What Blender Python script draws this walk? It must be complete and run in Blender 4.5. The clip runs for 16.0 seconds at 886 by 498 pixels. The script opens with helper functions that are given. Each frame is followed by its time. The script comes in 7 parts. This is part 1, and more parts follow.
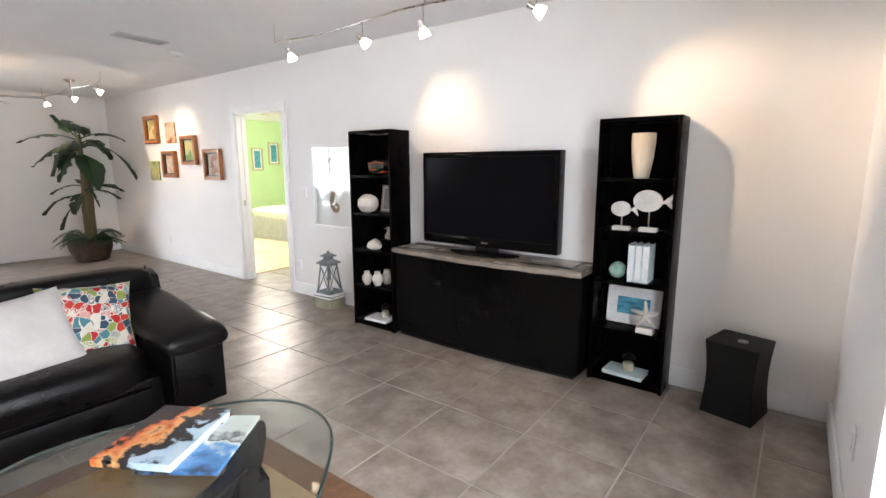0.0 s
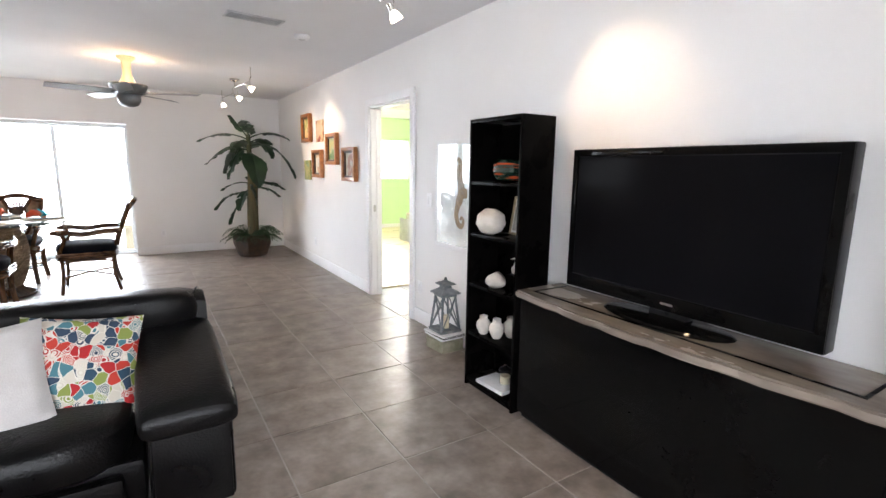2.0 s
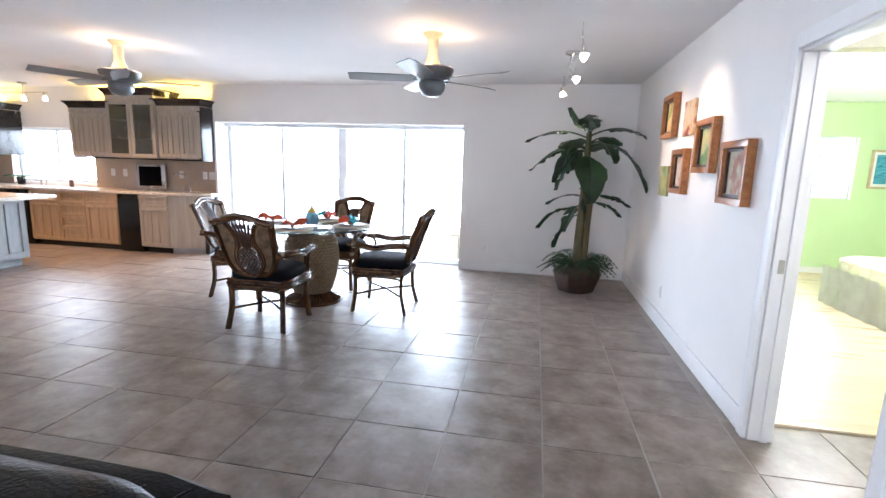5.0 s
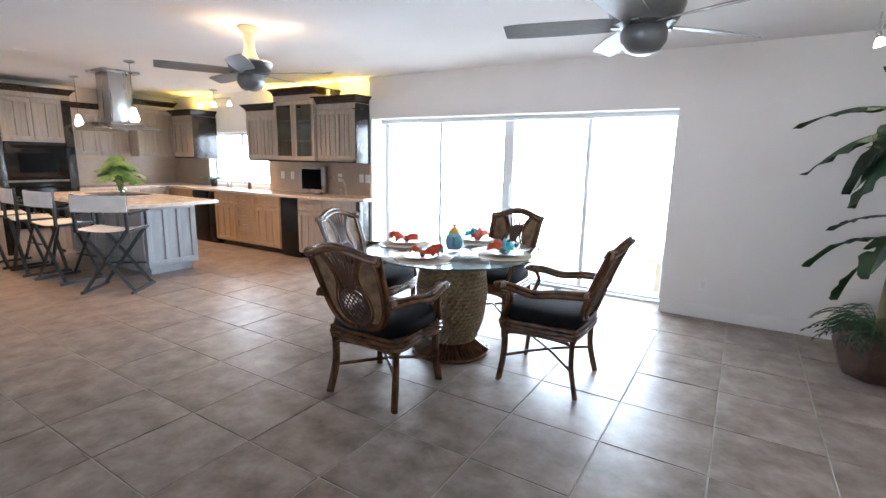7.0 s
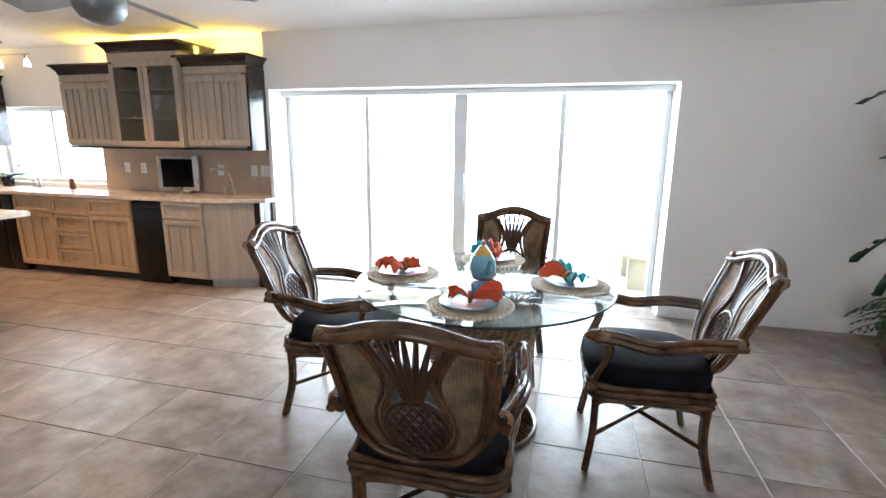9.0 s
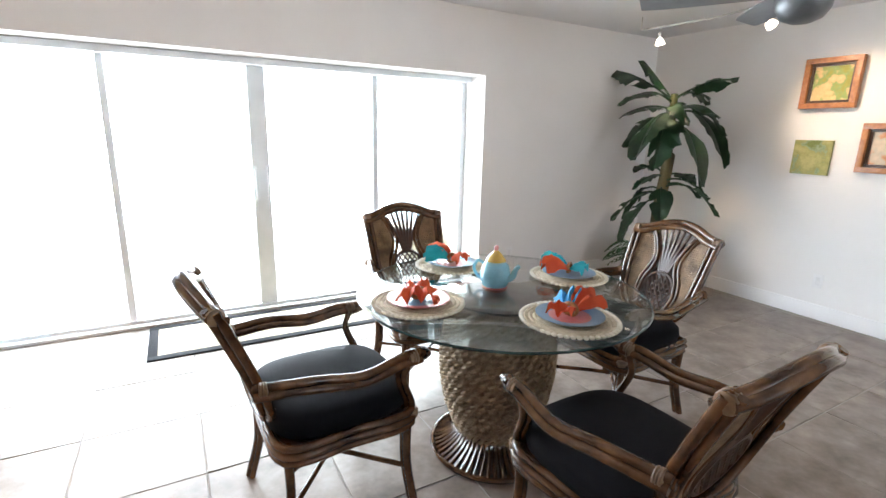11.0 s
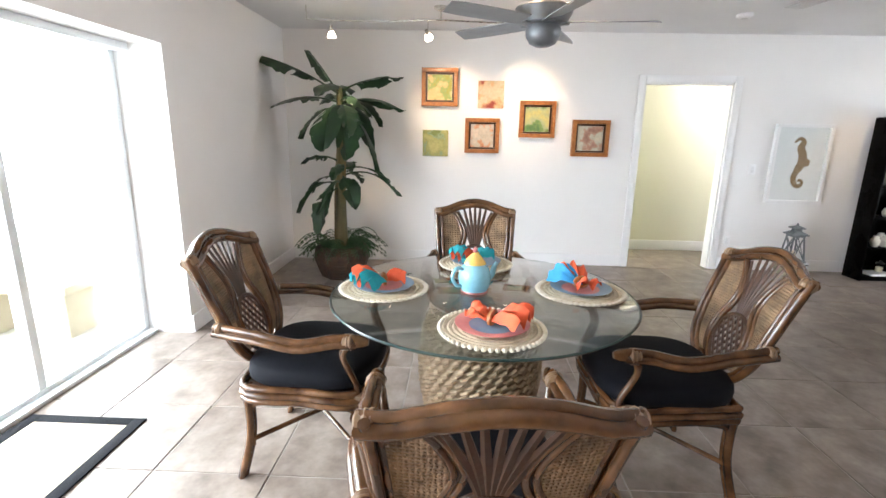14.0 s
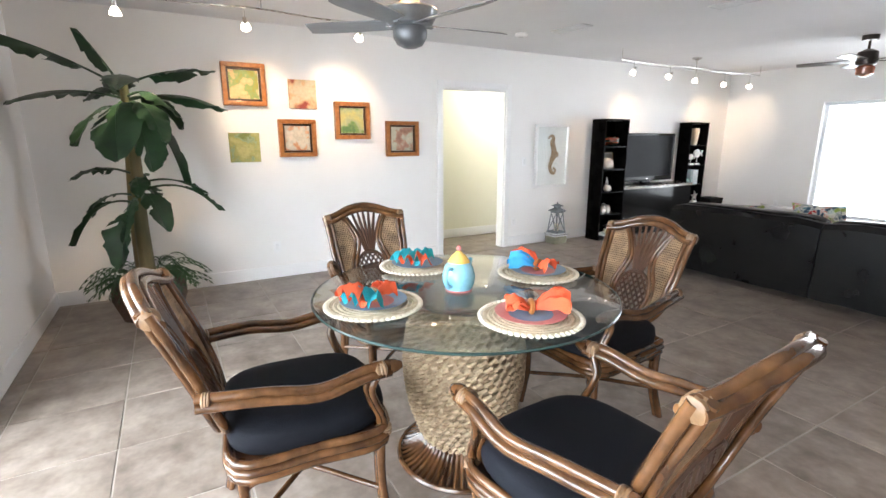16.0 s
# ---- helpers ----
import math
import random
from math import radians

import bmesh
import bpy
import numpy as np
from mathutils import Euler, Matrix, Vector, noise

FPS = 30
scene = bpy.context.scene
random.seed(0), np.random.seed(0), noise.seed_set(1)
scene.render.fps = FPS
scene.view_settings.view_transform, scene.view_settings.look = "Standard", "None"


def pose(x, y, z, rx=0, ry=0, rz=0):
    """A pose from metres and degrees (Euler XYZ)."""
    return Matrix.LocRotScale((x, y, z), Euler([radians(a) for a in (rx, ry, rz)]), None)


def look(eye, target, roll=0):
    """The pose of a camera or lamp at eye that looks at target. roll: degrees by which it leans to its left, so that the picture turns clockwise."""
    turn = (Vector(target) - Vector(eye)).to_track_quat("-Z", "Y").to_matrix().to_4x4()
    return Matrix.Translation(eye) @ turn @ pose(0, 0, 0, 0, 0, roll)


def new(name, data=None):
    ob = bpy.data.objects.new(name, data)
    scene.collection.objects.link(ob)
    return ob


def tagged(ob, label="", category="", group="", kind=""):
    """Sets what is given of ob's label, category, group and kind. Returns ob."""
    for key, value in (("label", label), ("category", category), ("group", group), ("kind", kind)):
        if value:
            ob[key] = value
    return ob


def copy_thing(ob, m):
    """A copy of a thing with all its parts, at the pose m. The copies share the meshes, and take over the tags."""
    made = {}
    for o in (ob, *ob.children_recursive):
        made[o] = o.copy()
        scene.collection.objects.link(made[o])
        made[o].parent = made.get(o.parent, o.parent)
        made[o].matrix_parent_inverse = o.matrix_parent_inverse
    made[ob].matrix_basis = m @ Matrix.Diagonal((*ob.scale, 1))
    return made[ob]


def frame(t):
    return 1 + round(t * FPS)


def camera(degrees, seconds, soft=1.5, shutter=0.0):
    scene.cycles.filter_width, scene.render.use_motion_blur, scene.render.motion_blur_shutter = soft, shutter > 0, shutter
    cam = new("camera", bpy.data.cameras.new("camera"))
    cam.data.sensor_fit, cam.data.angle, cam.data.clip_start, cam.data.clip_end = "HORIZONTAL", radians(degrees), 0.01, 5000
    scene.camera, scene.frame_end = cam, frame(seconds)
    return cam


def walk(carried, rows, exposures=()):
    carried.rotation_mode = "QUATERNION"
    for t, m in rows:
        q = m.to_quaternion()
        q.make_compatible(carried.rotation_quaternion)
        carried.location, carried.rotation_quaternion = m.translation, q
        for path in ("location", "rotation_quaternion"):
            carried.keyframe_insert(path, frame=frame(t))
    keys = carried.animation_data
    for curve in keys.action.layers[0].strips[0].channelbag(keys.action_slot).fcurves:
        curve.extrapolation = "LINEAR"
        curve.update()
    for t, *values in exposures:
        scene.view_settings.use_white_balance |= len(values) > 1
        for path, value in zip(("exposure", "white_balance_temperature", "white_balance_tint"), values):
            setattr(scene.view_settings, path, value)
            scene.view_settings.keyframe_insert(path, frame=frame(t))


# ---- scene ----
EXPOSURES = [(0, 0.22, 6700, 16), (2, 0.2, 6550, 17), (4, 0.2, 5950, 15), (5, 0.19, 5850, 17), (9, 0.02, 6100, 13), (12.5, 0.26, 6500, 14), (16, 0.29, 6500, 14)]
DAYLIGHT = 18.0
SPOT_D, SPOT_L, UPLIGHT = 50.0, 24.0, 2.4
KITCHEN, CABTOP, BEDLAMP, HALLFILL = 145.0, 7.0, 190.0, 16.0
PATH = [
    (0, (0.367, -0.192, 1.413), (1.947, 0.985, 1.068), -0.2),
    (0.5, (0.597, -0.057, 1.405), (2.109, 1.205, 1.062), 0.34),
    (1, (0.895, 0.065, 1.414), (2.292, 1.455, 1.071), 0.5),
    (1.5, (1.216, 0.257, 1.406), (2.466, 1.781, 1.071), 0.5),
    (2, (1.51, 0.499, 1.41), (2.56, 2.168, 1.075), 0.86),
    (2.5, (1.769, 0.776, 1.411), (2.587, 2.57, 1.08), 1.13),
    (3, (1.963, 1.126, 1.41), (2.554, 3.006, 1.07), 1.5),
    (3.5, (2.153, 1.487, 1.41), (2.495, 3.427, 1.065), 1.2),
    (4, (2.254, 1.842, 1.401), (2.38, 3.809, 1.062), 1.2),
    (4.5, (2.336, 2.239, 1.397), (2.221, 4.207, 1.059), 1.4),
    (5, (2.384, 2.619, 1.413), (2.021, 4.557, 1.076), 1.8),
    (7.5, (1.711, 4.351, 1.485), (0.638, 5.996, 1.108), 0.9),
    (8, (1.361, 4.557, 1.497), (0.396, 6.262, 1.094), 0.3),
    (8.5, (0.949, 4.723, 1.481), (0.191, 6.524, 1.059), 0.1),
    (9, (0.535, 4.827, 1.459), (0.055, 6.722, 1.034), 0.6),
    (11.5, (-1.357, 5.71, 1.479), (-0.116, 7.201, 0.994), 1.5),
    (12, (-1.533, 5.986, 1.469), (-0.055, 7.246, 0.991), 1.3),
    (12.5, (-1.676, 6.295, 1.46), (-0.003, 7.282, 0.986), 1.0),
    (13, (-1.79, 6.605, 1.46), (0.027, 7.294, 0.987), 1.1),
    (13.5, (-1.815, 6.93, 1.461), (0.09, 7.309, 0.984), 0.8),
    (14, (-1.816, 7.257, 1.45), (0.128, 7.317, 0.982), 1.1),
    (14.5, (-1.755, 7.539, 1.436), (0.177, 7.306, 0.975), 0.8),
    (15, (-1.668, 7.798, 1.436), (0.211, 7.288, 0.977), 0.4),
    (15.5, (-1.618, 8.052, 1.439), (0.175, 7.29, 0.986), 0.1),
    (16, (-1.519, 8.204, 1.42), (0.176, 7.242, 0.975), -0.1),
]
cam = camera(85.7, 16.0)
walk(cam, [(t, look(eye, target, roll)) for t, eye, target, roll in PATH], EXPOSURES)

# ---- world, sun and the daylight outside the openings ----
world = bpy.data.worlds.new("sky")
scene.world = world
world.use_nodes = True
sky = world.node_tree.nodes.new("ShaderNodeTexSky")
sky.sky_type, sky.sun_disc, sky.sun_elevation, sky.sun_rotation = "NISHITA", False, radians(58), radians(270)
world.node_tree.links.new(sky.outputs[0], world.node_tree.nodes["Background"].inputs[0])
world.node_tree.nodes["Background"].inputs[1].default_value = 0.12
sun = new("sun", bpy.data.lights.new("sun", "SUN"))
sun.data.energy, sun.data.angle, sun.data.color = 3.0, radians(0.5), (1.0, 0.95, 0.88)
sun.matrix_world = look((-20, 6, 30), (0, 6, 0))


# ---- small builders ----
def part(name, bm, material, parent=None, label="", smooth=True, m=None):
    me = bpy.data.meshes.new(name)
    bm.normal_update()
    bm.to_mesh(me)
    bm.free()
    me.materials.append(material)
    if smooth:
        me.shade_smooth()
        me.set_sharp_from_angle(angle=radians(38))
    ob = new(name, me)
    ob.parent = parent
    if m is not None:
        ob.matrix_basis = m
    if label:
        ob["label"] = label
    return ob


def thing(name, m, label, category, group="", kind=""):
    ob = new(name)
    ob.empty_display_size = 0.1
    ob.matrix_basis = m
    return tagged(ob, label, category, group, kind)


def box(x0, x1, y0, y1, z0, z1, bevel=0.0, bm=None, turn=None):
    own = bm is None
    bm = bmesh.new() if own else bm
    m = Matrix.Translation(((x0 + x1) / 2, (y0 + y1) / 2, (z0 + z1) / 2)) @ Matrix.Diagonal((x1 - x0, y1 - y0, z1 - z0, 1))
    made = bmesh.ops.create_cube(bm, size=1, matrix=(turn @ m) if turn else m)
    if bevel:
        edges = list({e for v in made["verts"] for e in v.link_edges})
        bmesh.ops.bevel(bm, geom=edges, offset=bevel, segments=2, affect="EDGES", profile=0.6)
    return bm


def rings_mesh(bm, rings, close=True, caps=True):
    """Skin a list of equally long rings of points."""
    rows = [[bm.verts.new(p) for p in ring] for ring in rings]
    n = len(rows[0])
    for a, b in zip(rows, rows[1:]):
        for i in range(n if close else n - 1):
            j = (i + 1) % n
            bm.faces.new((a[i], a[j], b[j], b[i]))
    if caps and close:
        bm.faces.new(rows[0][::-1])
        bm.faces.new(rows[-1])
    return bm


def lathe(profile, n=24, bm=None, cx=0.0, cy=0.0, squash=1.0):
    bm = bmesh.new() if bm is None else bm
    return rings_mesh(bm, [[(cx + r * math.cos(2 * math.pi * i / n), cy + squash * r * math.sin(2 * math.pi * i / n), z) for i in range(n)] for r, z in profile])


def spline(points, steps=6):
    """Catmull-Rom through the points."""
    p = [Vector(q) for q in points]
    p = [2 * p[0] - p[1]] + p + [2 * p[-1] - p[-2]]
    out = []
    for i in range(1, len(p) - 2):
        for s in range(steps):
            t = s / steps
            a, b, c, d = p[i - 1 : i + 3]
            out.append(0.5 * (2 * b + (c - a) * t + (2 * a - 5 * b + 4 * c - d) * t * t + (3 * b - a - 3 * c + d) * t ** 3))
    return out + [p[-2]]


def tube(path, r, n=7, bm=None, taper=None, flat=1.0):
    """A tube of radius r along a path; taper gives the radius factor from 0 to 1 along it."""
    bm = bmesh.new() if bm is None else bm
    pts = [Vector(p) for p in path]
    rings, up = [], Vector((0, 0, 1))
    for i, p in enumerate(pts):
        d = (pts[min(i + 1, len(pts) - 1)] - pts[max(i - 1, 0)]).normalized()
        if i == 0:
            up = Vector((0, 0, 1)) if abs(d.z) < 0.9 else Vector((0, 1, 0))
        side = d.cross(up).normalized()
        up = side.cross(d).normalized()
        k = r * (taper(i / (len(pts) - 1)) if taper else 1)
        rings.append([p + side * k * math.cos(2 * math.pi * j / n) + up * k * flat * math.sin(2 * math.pi * j / n) for j in range(n)])
    return rings_mesh(bm, rings)


def prism(outline, lo, hi, axis="z", bm=None, bevel=0.0):
    """Extrude a 2D outline from lo to hi along an axis."""
    own = bm is None
    bm = bmesh.new() if own else bm
    at = {"z": lambda a, b, c: (a, b, c), "x": lambda a, b, c: (c, a, b), "y": lambda a, b, c: (a, c, b)}[axis]
    low = [bm.verts.new(at(a, b, lo)) for a, b in outline]
    top = [bm.verts.new(at(a, b, hi)) for a, b in outline]
    n = len(outline)
    faces = [bm.faces.new(low[::-1]), bm.faces.new(top)]
    faces += [bm.faces.new((low[i], low[(i + 1) % n], top[(i + 1) % n], top[i])) for i in range(n)]
    bmesh.ops.recalc_face_normals(bm, faces=faces)
    if bevel:
        edges = [e for f in faces[:2] for e in f.edges]
        bmesh.ops.bevel(bm, geom=edges, offset=bevel, segments=2, affect="EDGES")
    return bm


def blob(rx, ry, rz, power=2.6, n=20, m=12, bm=None, at=(0, 0, 0), lump=0.0):
    """A rounded cushion-like solid."""
    bm = bmesh.new() if bm is None else bm
    def pw(v):
        return math.copysign(abs(v) ** (2 / power), v)
    rings = []
    for j in range(m + 1):
        b = -math.pi / 2 + math.pi * j / m
        c = max(abs(math.cos(b)), 0.02) ** (2 / power)
        ring = []
        for i in range(n):
            a = 2 * math.pi * i / n
            p = Vector((rx * c * pw(math.cos(a)), ry * c * pw(math.sin(a)), rz * pw(math.sin(b))))
            if lump:
                p *= 1 + lump * noise.noise(p * 5 + Vector(at))
            ring.append(p + Vector(at))
        rings.append(ring)
    return rings_mesh(bm, rings)


# ---- materials ----
def surface(name, c1, c2, scale=4.0, rough=0.6, bump=0.1, metal=0.0, fine=60.0, coat=0.0, stretch=(1, 1, 1), shift=True, spread=0.12, sheen=0.0, contrast=(0.35, 0.65), spec=0.5):
    """Two colours in clouds, a finer grain over them, uneven gloss and relief, in metres of the thing's own space."""
    ma = bpy.data.materials.new(name)
    ma.use_nodes = True
    nt = ma.node_tree
    bsdf = nt.nodes["Principled BSDF"]
    tc = nt.nodes.new("ShaderNodeTexCoord")
    mp = nt.nodes.new("ShaderNodeMapping")
    mp.inputs["Scale"].default_value = stretch
    nt.links.new(tc.outputs["Object"], mp.inputs["Vector"])
    vec = mp.outputs[0]
    if shift:
        info, geo = nt.nodes.new("ShaderNodeObjectInfo"), nt.nodes.new("ShaderNodeNewGeometry")
        add = nt.nodes.new("ShaderNodeMath")
        nt.links.new(info.outputs["Random"], add.inputs[0])
        nt.links.new(geo.outputs["Random Per Island"], add.inputs[1])
        sc = nt.nodes.new("ShaderNodeVectorMath")
        sc.operation = "MULTIPLY_ADD"
        nt.links.new(add.outputs[0], sc.inputs[0])
        sc.inputs[1].default_value = (17, 11, 7)
        nt.links.new(vec, sc.inputs[2])
        vec = sc.outputs[0]
    big, small = nt.nodes.new("ShaderNodeTexNoise"), nt.nodes.new("ShaderNodeTexNoise")
    for node, s, d in ((big, scale, 5), (small, fine, 3)):
        node.inputs["Scale"].default_value, node.inputs["Detail"].default_value = s, d
        nt.links.new(vec, node.inputs["Vector"])
    ramp = nt.nodes.new("ShaderNodeValToRGB")
    ramp.color_ramp.elements[0].position, ramp.color_ramp.elements[1].position = contrast
    ramp.color_ramp.elements[0].color, ramp.color_ramp.elements[1].color = (*c1, 1), (*c2, 1)
    nt.links.new(big.outputs[0], ramp.inputs[0])
    mix = nt.nodes.new("ShaderNodeMix")
    mix.data_type, mix.blend_type = "RGBA", "MULTIPLY"
    mix.inputs["Factor"].default_value = 1.0
    nt.links.new(ramp.outputs[0], mix.inputs["A"])
    tone = nt.nodes.new("ShaderNodeMapRange")
    tone.inputs["To Min"].default_value, tone.inputs["To Max"].default_value = 1 - spread, 1 + spread
    nt.links.new(small.outputs[0], tone.inputs[0])
    nt.links.new(tone.outputs[0], mix.inputs["B"])
    nt.links.new(mix.outputs["Result"], bsdf.inputs["Base Color"])
    rr = nt.nodes.new("ShaderNodeMapRange")
    rr.inputs["To Min"].default_value, rr.inputs["To Max"].default_value = max(rough - 0.1, 0.03), min(rough + 0.1, 1)
    nt.links.new(big.outputs[0], rr.inputs[0])
    nt.links.new(rr.outputs[0], bsdf.inputs["Roughness"])
    bsdf.inputs["Metallic"].default_value = metal
    bsdf.inputs["Specular IOR Level"].default_value = spec
    bsdf.inputs["Coat Weight"].default_value = coat
    bsdf.inputs["Coat Roughness"].default_value = 0.08
    bsdf.inputs["Sheen Weight"].default_value = sheen
    if bump:
        bp = nt.nodes.new("ShaderNodeBump")
        bp.inputs["Strength"].default_value, bp.inputs["Distance"].default_value = bump, 0.004
        nt.links.new(small.outputs[0], bp.inputs["Height"])
        nt.links.new(bp.outputs[0], bsdf.inputs["Normal"])
    return ma


def wood(name, c1, c2, along=(2, 30, 30), rough=0.45, coat=0.0, bump=0.15):
    """Grain drawn out along one axis."""
    return surface(name, c1, c2, 1.2, rough, bump, fine=5.0, coat=coat, stretch=along, spread=0.25)


def weave(name, c1, c2, size=90.0, rough=0.7, bump=0.9):
    """Plaited strands: two crossed waves in relief and colour."""
    ma = surface(name, c1, c2, 14, rough, 0, spread=0.3)
    nt = ma.node_tree
    tc = nt.nodes.new("ShaderNodeTexCoord")
    waves = []
    for way in ("X", "Z"):
        w = nt.nodes.new("ShaderNodeTexWave")
        w.bands_direction = way
        w.inputs["Scale"].default_value, w.inputs["Distortion"].default_value = size / 6, 2.5
        w.inputs["Detail Scale"].default_value = 3
        nt.links.new(tc.outputs["Object"], w.inputs["Vector"])
        waves.append(w)
    mul = nt.nodes.new("ShaderNodeMath")
    mul.operation = "MULTIPLY"
    nt.links.new(waves[0].outputs["Fac"], mul.inputs[0])
    nt.links.new(waves[1].outputs["Fac"], mul.inputs[1])
    bp = nt.nodes.new("ShaderNodeBump")
    bp.inputs["Strength"].default_value, bp.inputs["Distance"].default_value = bump, 0.006
    nt.links.new(mul.outputs[0], bp.inputs["Height"])
    nt.links.new(bp.outputs[0], nt.nodes["Principled BSDF"].inputs["Normal"])
    return ma


def glow(name, colour, strength):
    ma = bpy.data.materials.new(name)
    ma.use_nodes = True
    b = ma.node_tree.nodes["Principled BSDF"]
    b.inputs["Base Color"].default_value = (*colour, 1)
    b.inputs["Emission Color"].default_value = (*colour, 1)
    b.inputs["Emission Strength"].default_value = strength
    return ma


def glass(name, tint, rough=0.0):
    """Thin pane: clear with a mirror sheen."""
    ma = bpy.data.materials.new(name)
    ma.use_nodes = True
    nt = ma.node_tree
    out = nt.nodes["Material Output"]
    nt.nodes.remove(nt.nodes["Principled BSDF"])
    clear, gloss, mix, face, power, scale_up = (nt.nodes.new("ShaderNode" + k) for k in ("BsdfTransparent", "BsdfGlossy", "MixShader", "LayerWeight", "Math", "Math"))
    clear.inputs[0].default_value = (*tint, 1)
    gloss.inputs["Roughness"].default_value = 0.02 + rough
    face.inputs["Blend"].default_value = 0.5
    power.operation, scale_up.operation = "POWER", "MULTIPLY_ADD"
    power.inputs[1].default_value = 4.0
    scale_up.inputs[1].default_value, scale_up.inputs[2].default_value = 0.9, 0.035
    nt.links.new(face.outputs["Facing"], power.inputs[0])
    nt.links.new(power.outputs[0], scale_up.inputs[0])
    nt.links.new(scale_up.outputs[0], mix.inputs[0])
    nt.links.new(clear.outputs[0], mix.inputs[1])
    nt.links.new(gloss.outputs[0], mix.inputs[2])
    nt.links.new(mix.outputs[0], out.inputs[0])
    return ma


def panelled(name, colours, seed, scale):
    """An abstract painted canvas: patches of several colours with brushed edges."""
    ma = surface(name, colours[0], colours[1], scale, 0.7, 0.5, fine=40, spread=0.2)
    nt = ma.node_tree
    ramp = next(n for n in nt.nodes if n.type == "VALTORGB")
    for i, c in enumerate(colours[2:]):
        e = ramp.color_ramp.elements.new(0.4 + 0.2 * (i + 1) / len(colours))
        e.color = (*c, 1)
    mp = next(n for n in nt.nodes if n.type == "MAPPING")
    mp.inputs["Location"].default_value = (seed, seed * 1.7, 0)
    return ma


WALL = surface("white_wall_paint", (0.85, 0.84, 0.825), (0.815, 0.805, 0.79), 1.3, 0.75, 0.12, fine=180, shift=False, spread=0.02)
CEIL = surface("ceiling_paint", (0.82, 0.82, 0.83), (0.78, 0.78, 0.79), 1.0, 0.9, 0.3, fine=220, shift=False, spread=0.03)
TRIM = surface("trim_paint", (0.86, 0.86, 0.86), (0.82, 0.82, 0.82), 3, 0.4, 0.05, spread=0.02)
GREEN = surface("green_wall_paint", (0.56, 0.74, 0.43), (0.52, 0.70, 0.40), 1.3, 0.8, 0.1, fine=180, shift=False, spread=0.02)
CREAM = surface("hall_wall_paint", (0.82, 0.81, 0.70), (0.79, 0.78, 0.67), 1.3, 0.8, 0.1, fine=180, shift=False, spread=0.02)
TILE = surface("floor_tile", (0.134, 0.104, 0.085), (0.372, 0.314, 0.270), 6.0, 0.36, 0.2, fine=30, spread=0.24, contrast=(0.24, 0.76), spec=0.42)
GROUT = surface("grout", (0.44, 0.40, 0.36), (0.33, 0.30, 0.27), 3, 0.85, 0.4, shift=False)
OAKFLOOR = wood("pale_floor_boards", (0.62, 0.50, 0.33), (0.74, 0.62, 0.44), (1.2, 9, 9), 0.3)
CLEAR = glass("window_glass", (0.97, 0.985, 0.98))
ALU = surface("white_aluminium", (0.80, 0.83, 0.85), (0.74, 0.78, 0.80), 6, 0.35, 0.03, spread=0.02)
PATIO = surface("patio_paving", (0.66, 0.65, 0.63), (0.58, 0.57, 0.55), 2, 0.8, 0.3, shift=False)
DAY = glow("bright_sky_backdrop", (0.86, 0.94, 1.0), DAYLIGHT)
DAY_SOUTH = glow("bright_street_backdrop", (0.90, 0.95, 1.0), DAYLIGHT * 0.5)
ALUM = surface("brushed_nickel", (0.55, 0.54, 0.52), (0.48, 0.47, 0.46), 20, 0.3, 0.05, metal=1.0)

# ---- the large structure ----
E_X, N_Y, S_Y, W_X, TOP = 3.60, 9.18, -0.45, -7.45, 2.51
K_Y = 9.36


def wall(name, boxes, material, label, bm=None):
    bm = bmesh.new()
    for b in boxes:
        box(*b, bm=bm)
    ob = part(name, bm, material, smooth=False)
    return tagged(ob, label, "wall", kind="structure")


floor = part("floor", box(W_X - 0.3, E_X + 4.6, S_Y - 0.3, 10.8, -0.2, -0.0035), GROUT, smooth=False)
tagged(floor, "grey-brown mottled square floor tiles with pale grout joints", "floor", kind="structure")
bm = bmesh.new()
box(W_X - 0.3, 8.4, S_Y - 0.3, 10.9, TOP, TOP + 0.25, bm=bm)
tagged(part("ceiling", bm, CEIL, smooth=False), "flat white painted ceiling with fine texture", "ceiling", kind="structure")

# east wall with the doorway to the small hall
DY0, DY1, DZ = 4.37, 5.31, 2.03
wall("wall_east", [(E_X, E_X + 0.11, S_Y - 0.2, DY0, 0, TOP), (E_X, E_X + 0.11, DY1, N_Y + 0.45, 0, TOP), (E_X, E_X + 0.11, DY0, DY1, DZ, TOP)], WALL, "long white painted wall with a doorway")
# north wall: deep opening of the sliding doors, and the kitchen part
SX0, SX1, SZ = -2.36, 1.385, 1.98
wall("wall_north", [(SX1, E_X, N_Y, N_Y + 0.45, 0, TOP), (SX0, SX1, N_Y, N_Y + 0.45, SZ, TOP), (SX0 - 0.04, SX0, N_Y, N_Y + 0.45, 0, TOP)], WALL, "white painted wall with a wide sliding-door opening")
KX0, KX1, KZ0, KZ1 = -6.38, -4.72, 0.96, 1.86
wall("wall_north_kitchen", [(KX1, SX0 - 0.04, K_Y, K_Y + 0.27, 0, TOP), (W_X, KX0, K_Y, K_Y + 0.27, 0, TOP), (KX0, KX1, K_Y, K_Y + 0.27, KZ1, TOP), (KX0, KX1, K_Y, K_Y + 0.27, 0, KZ0)], WALL, "white kitchen wall with a wide window")
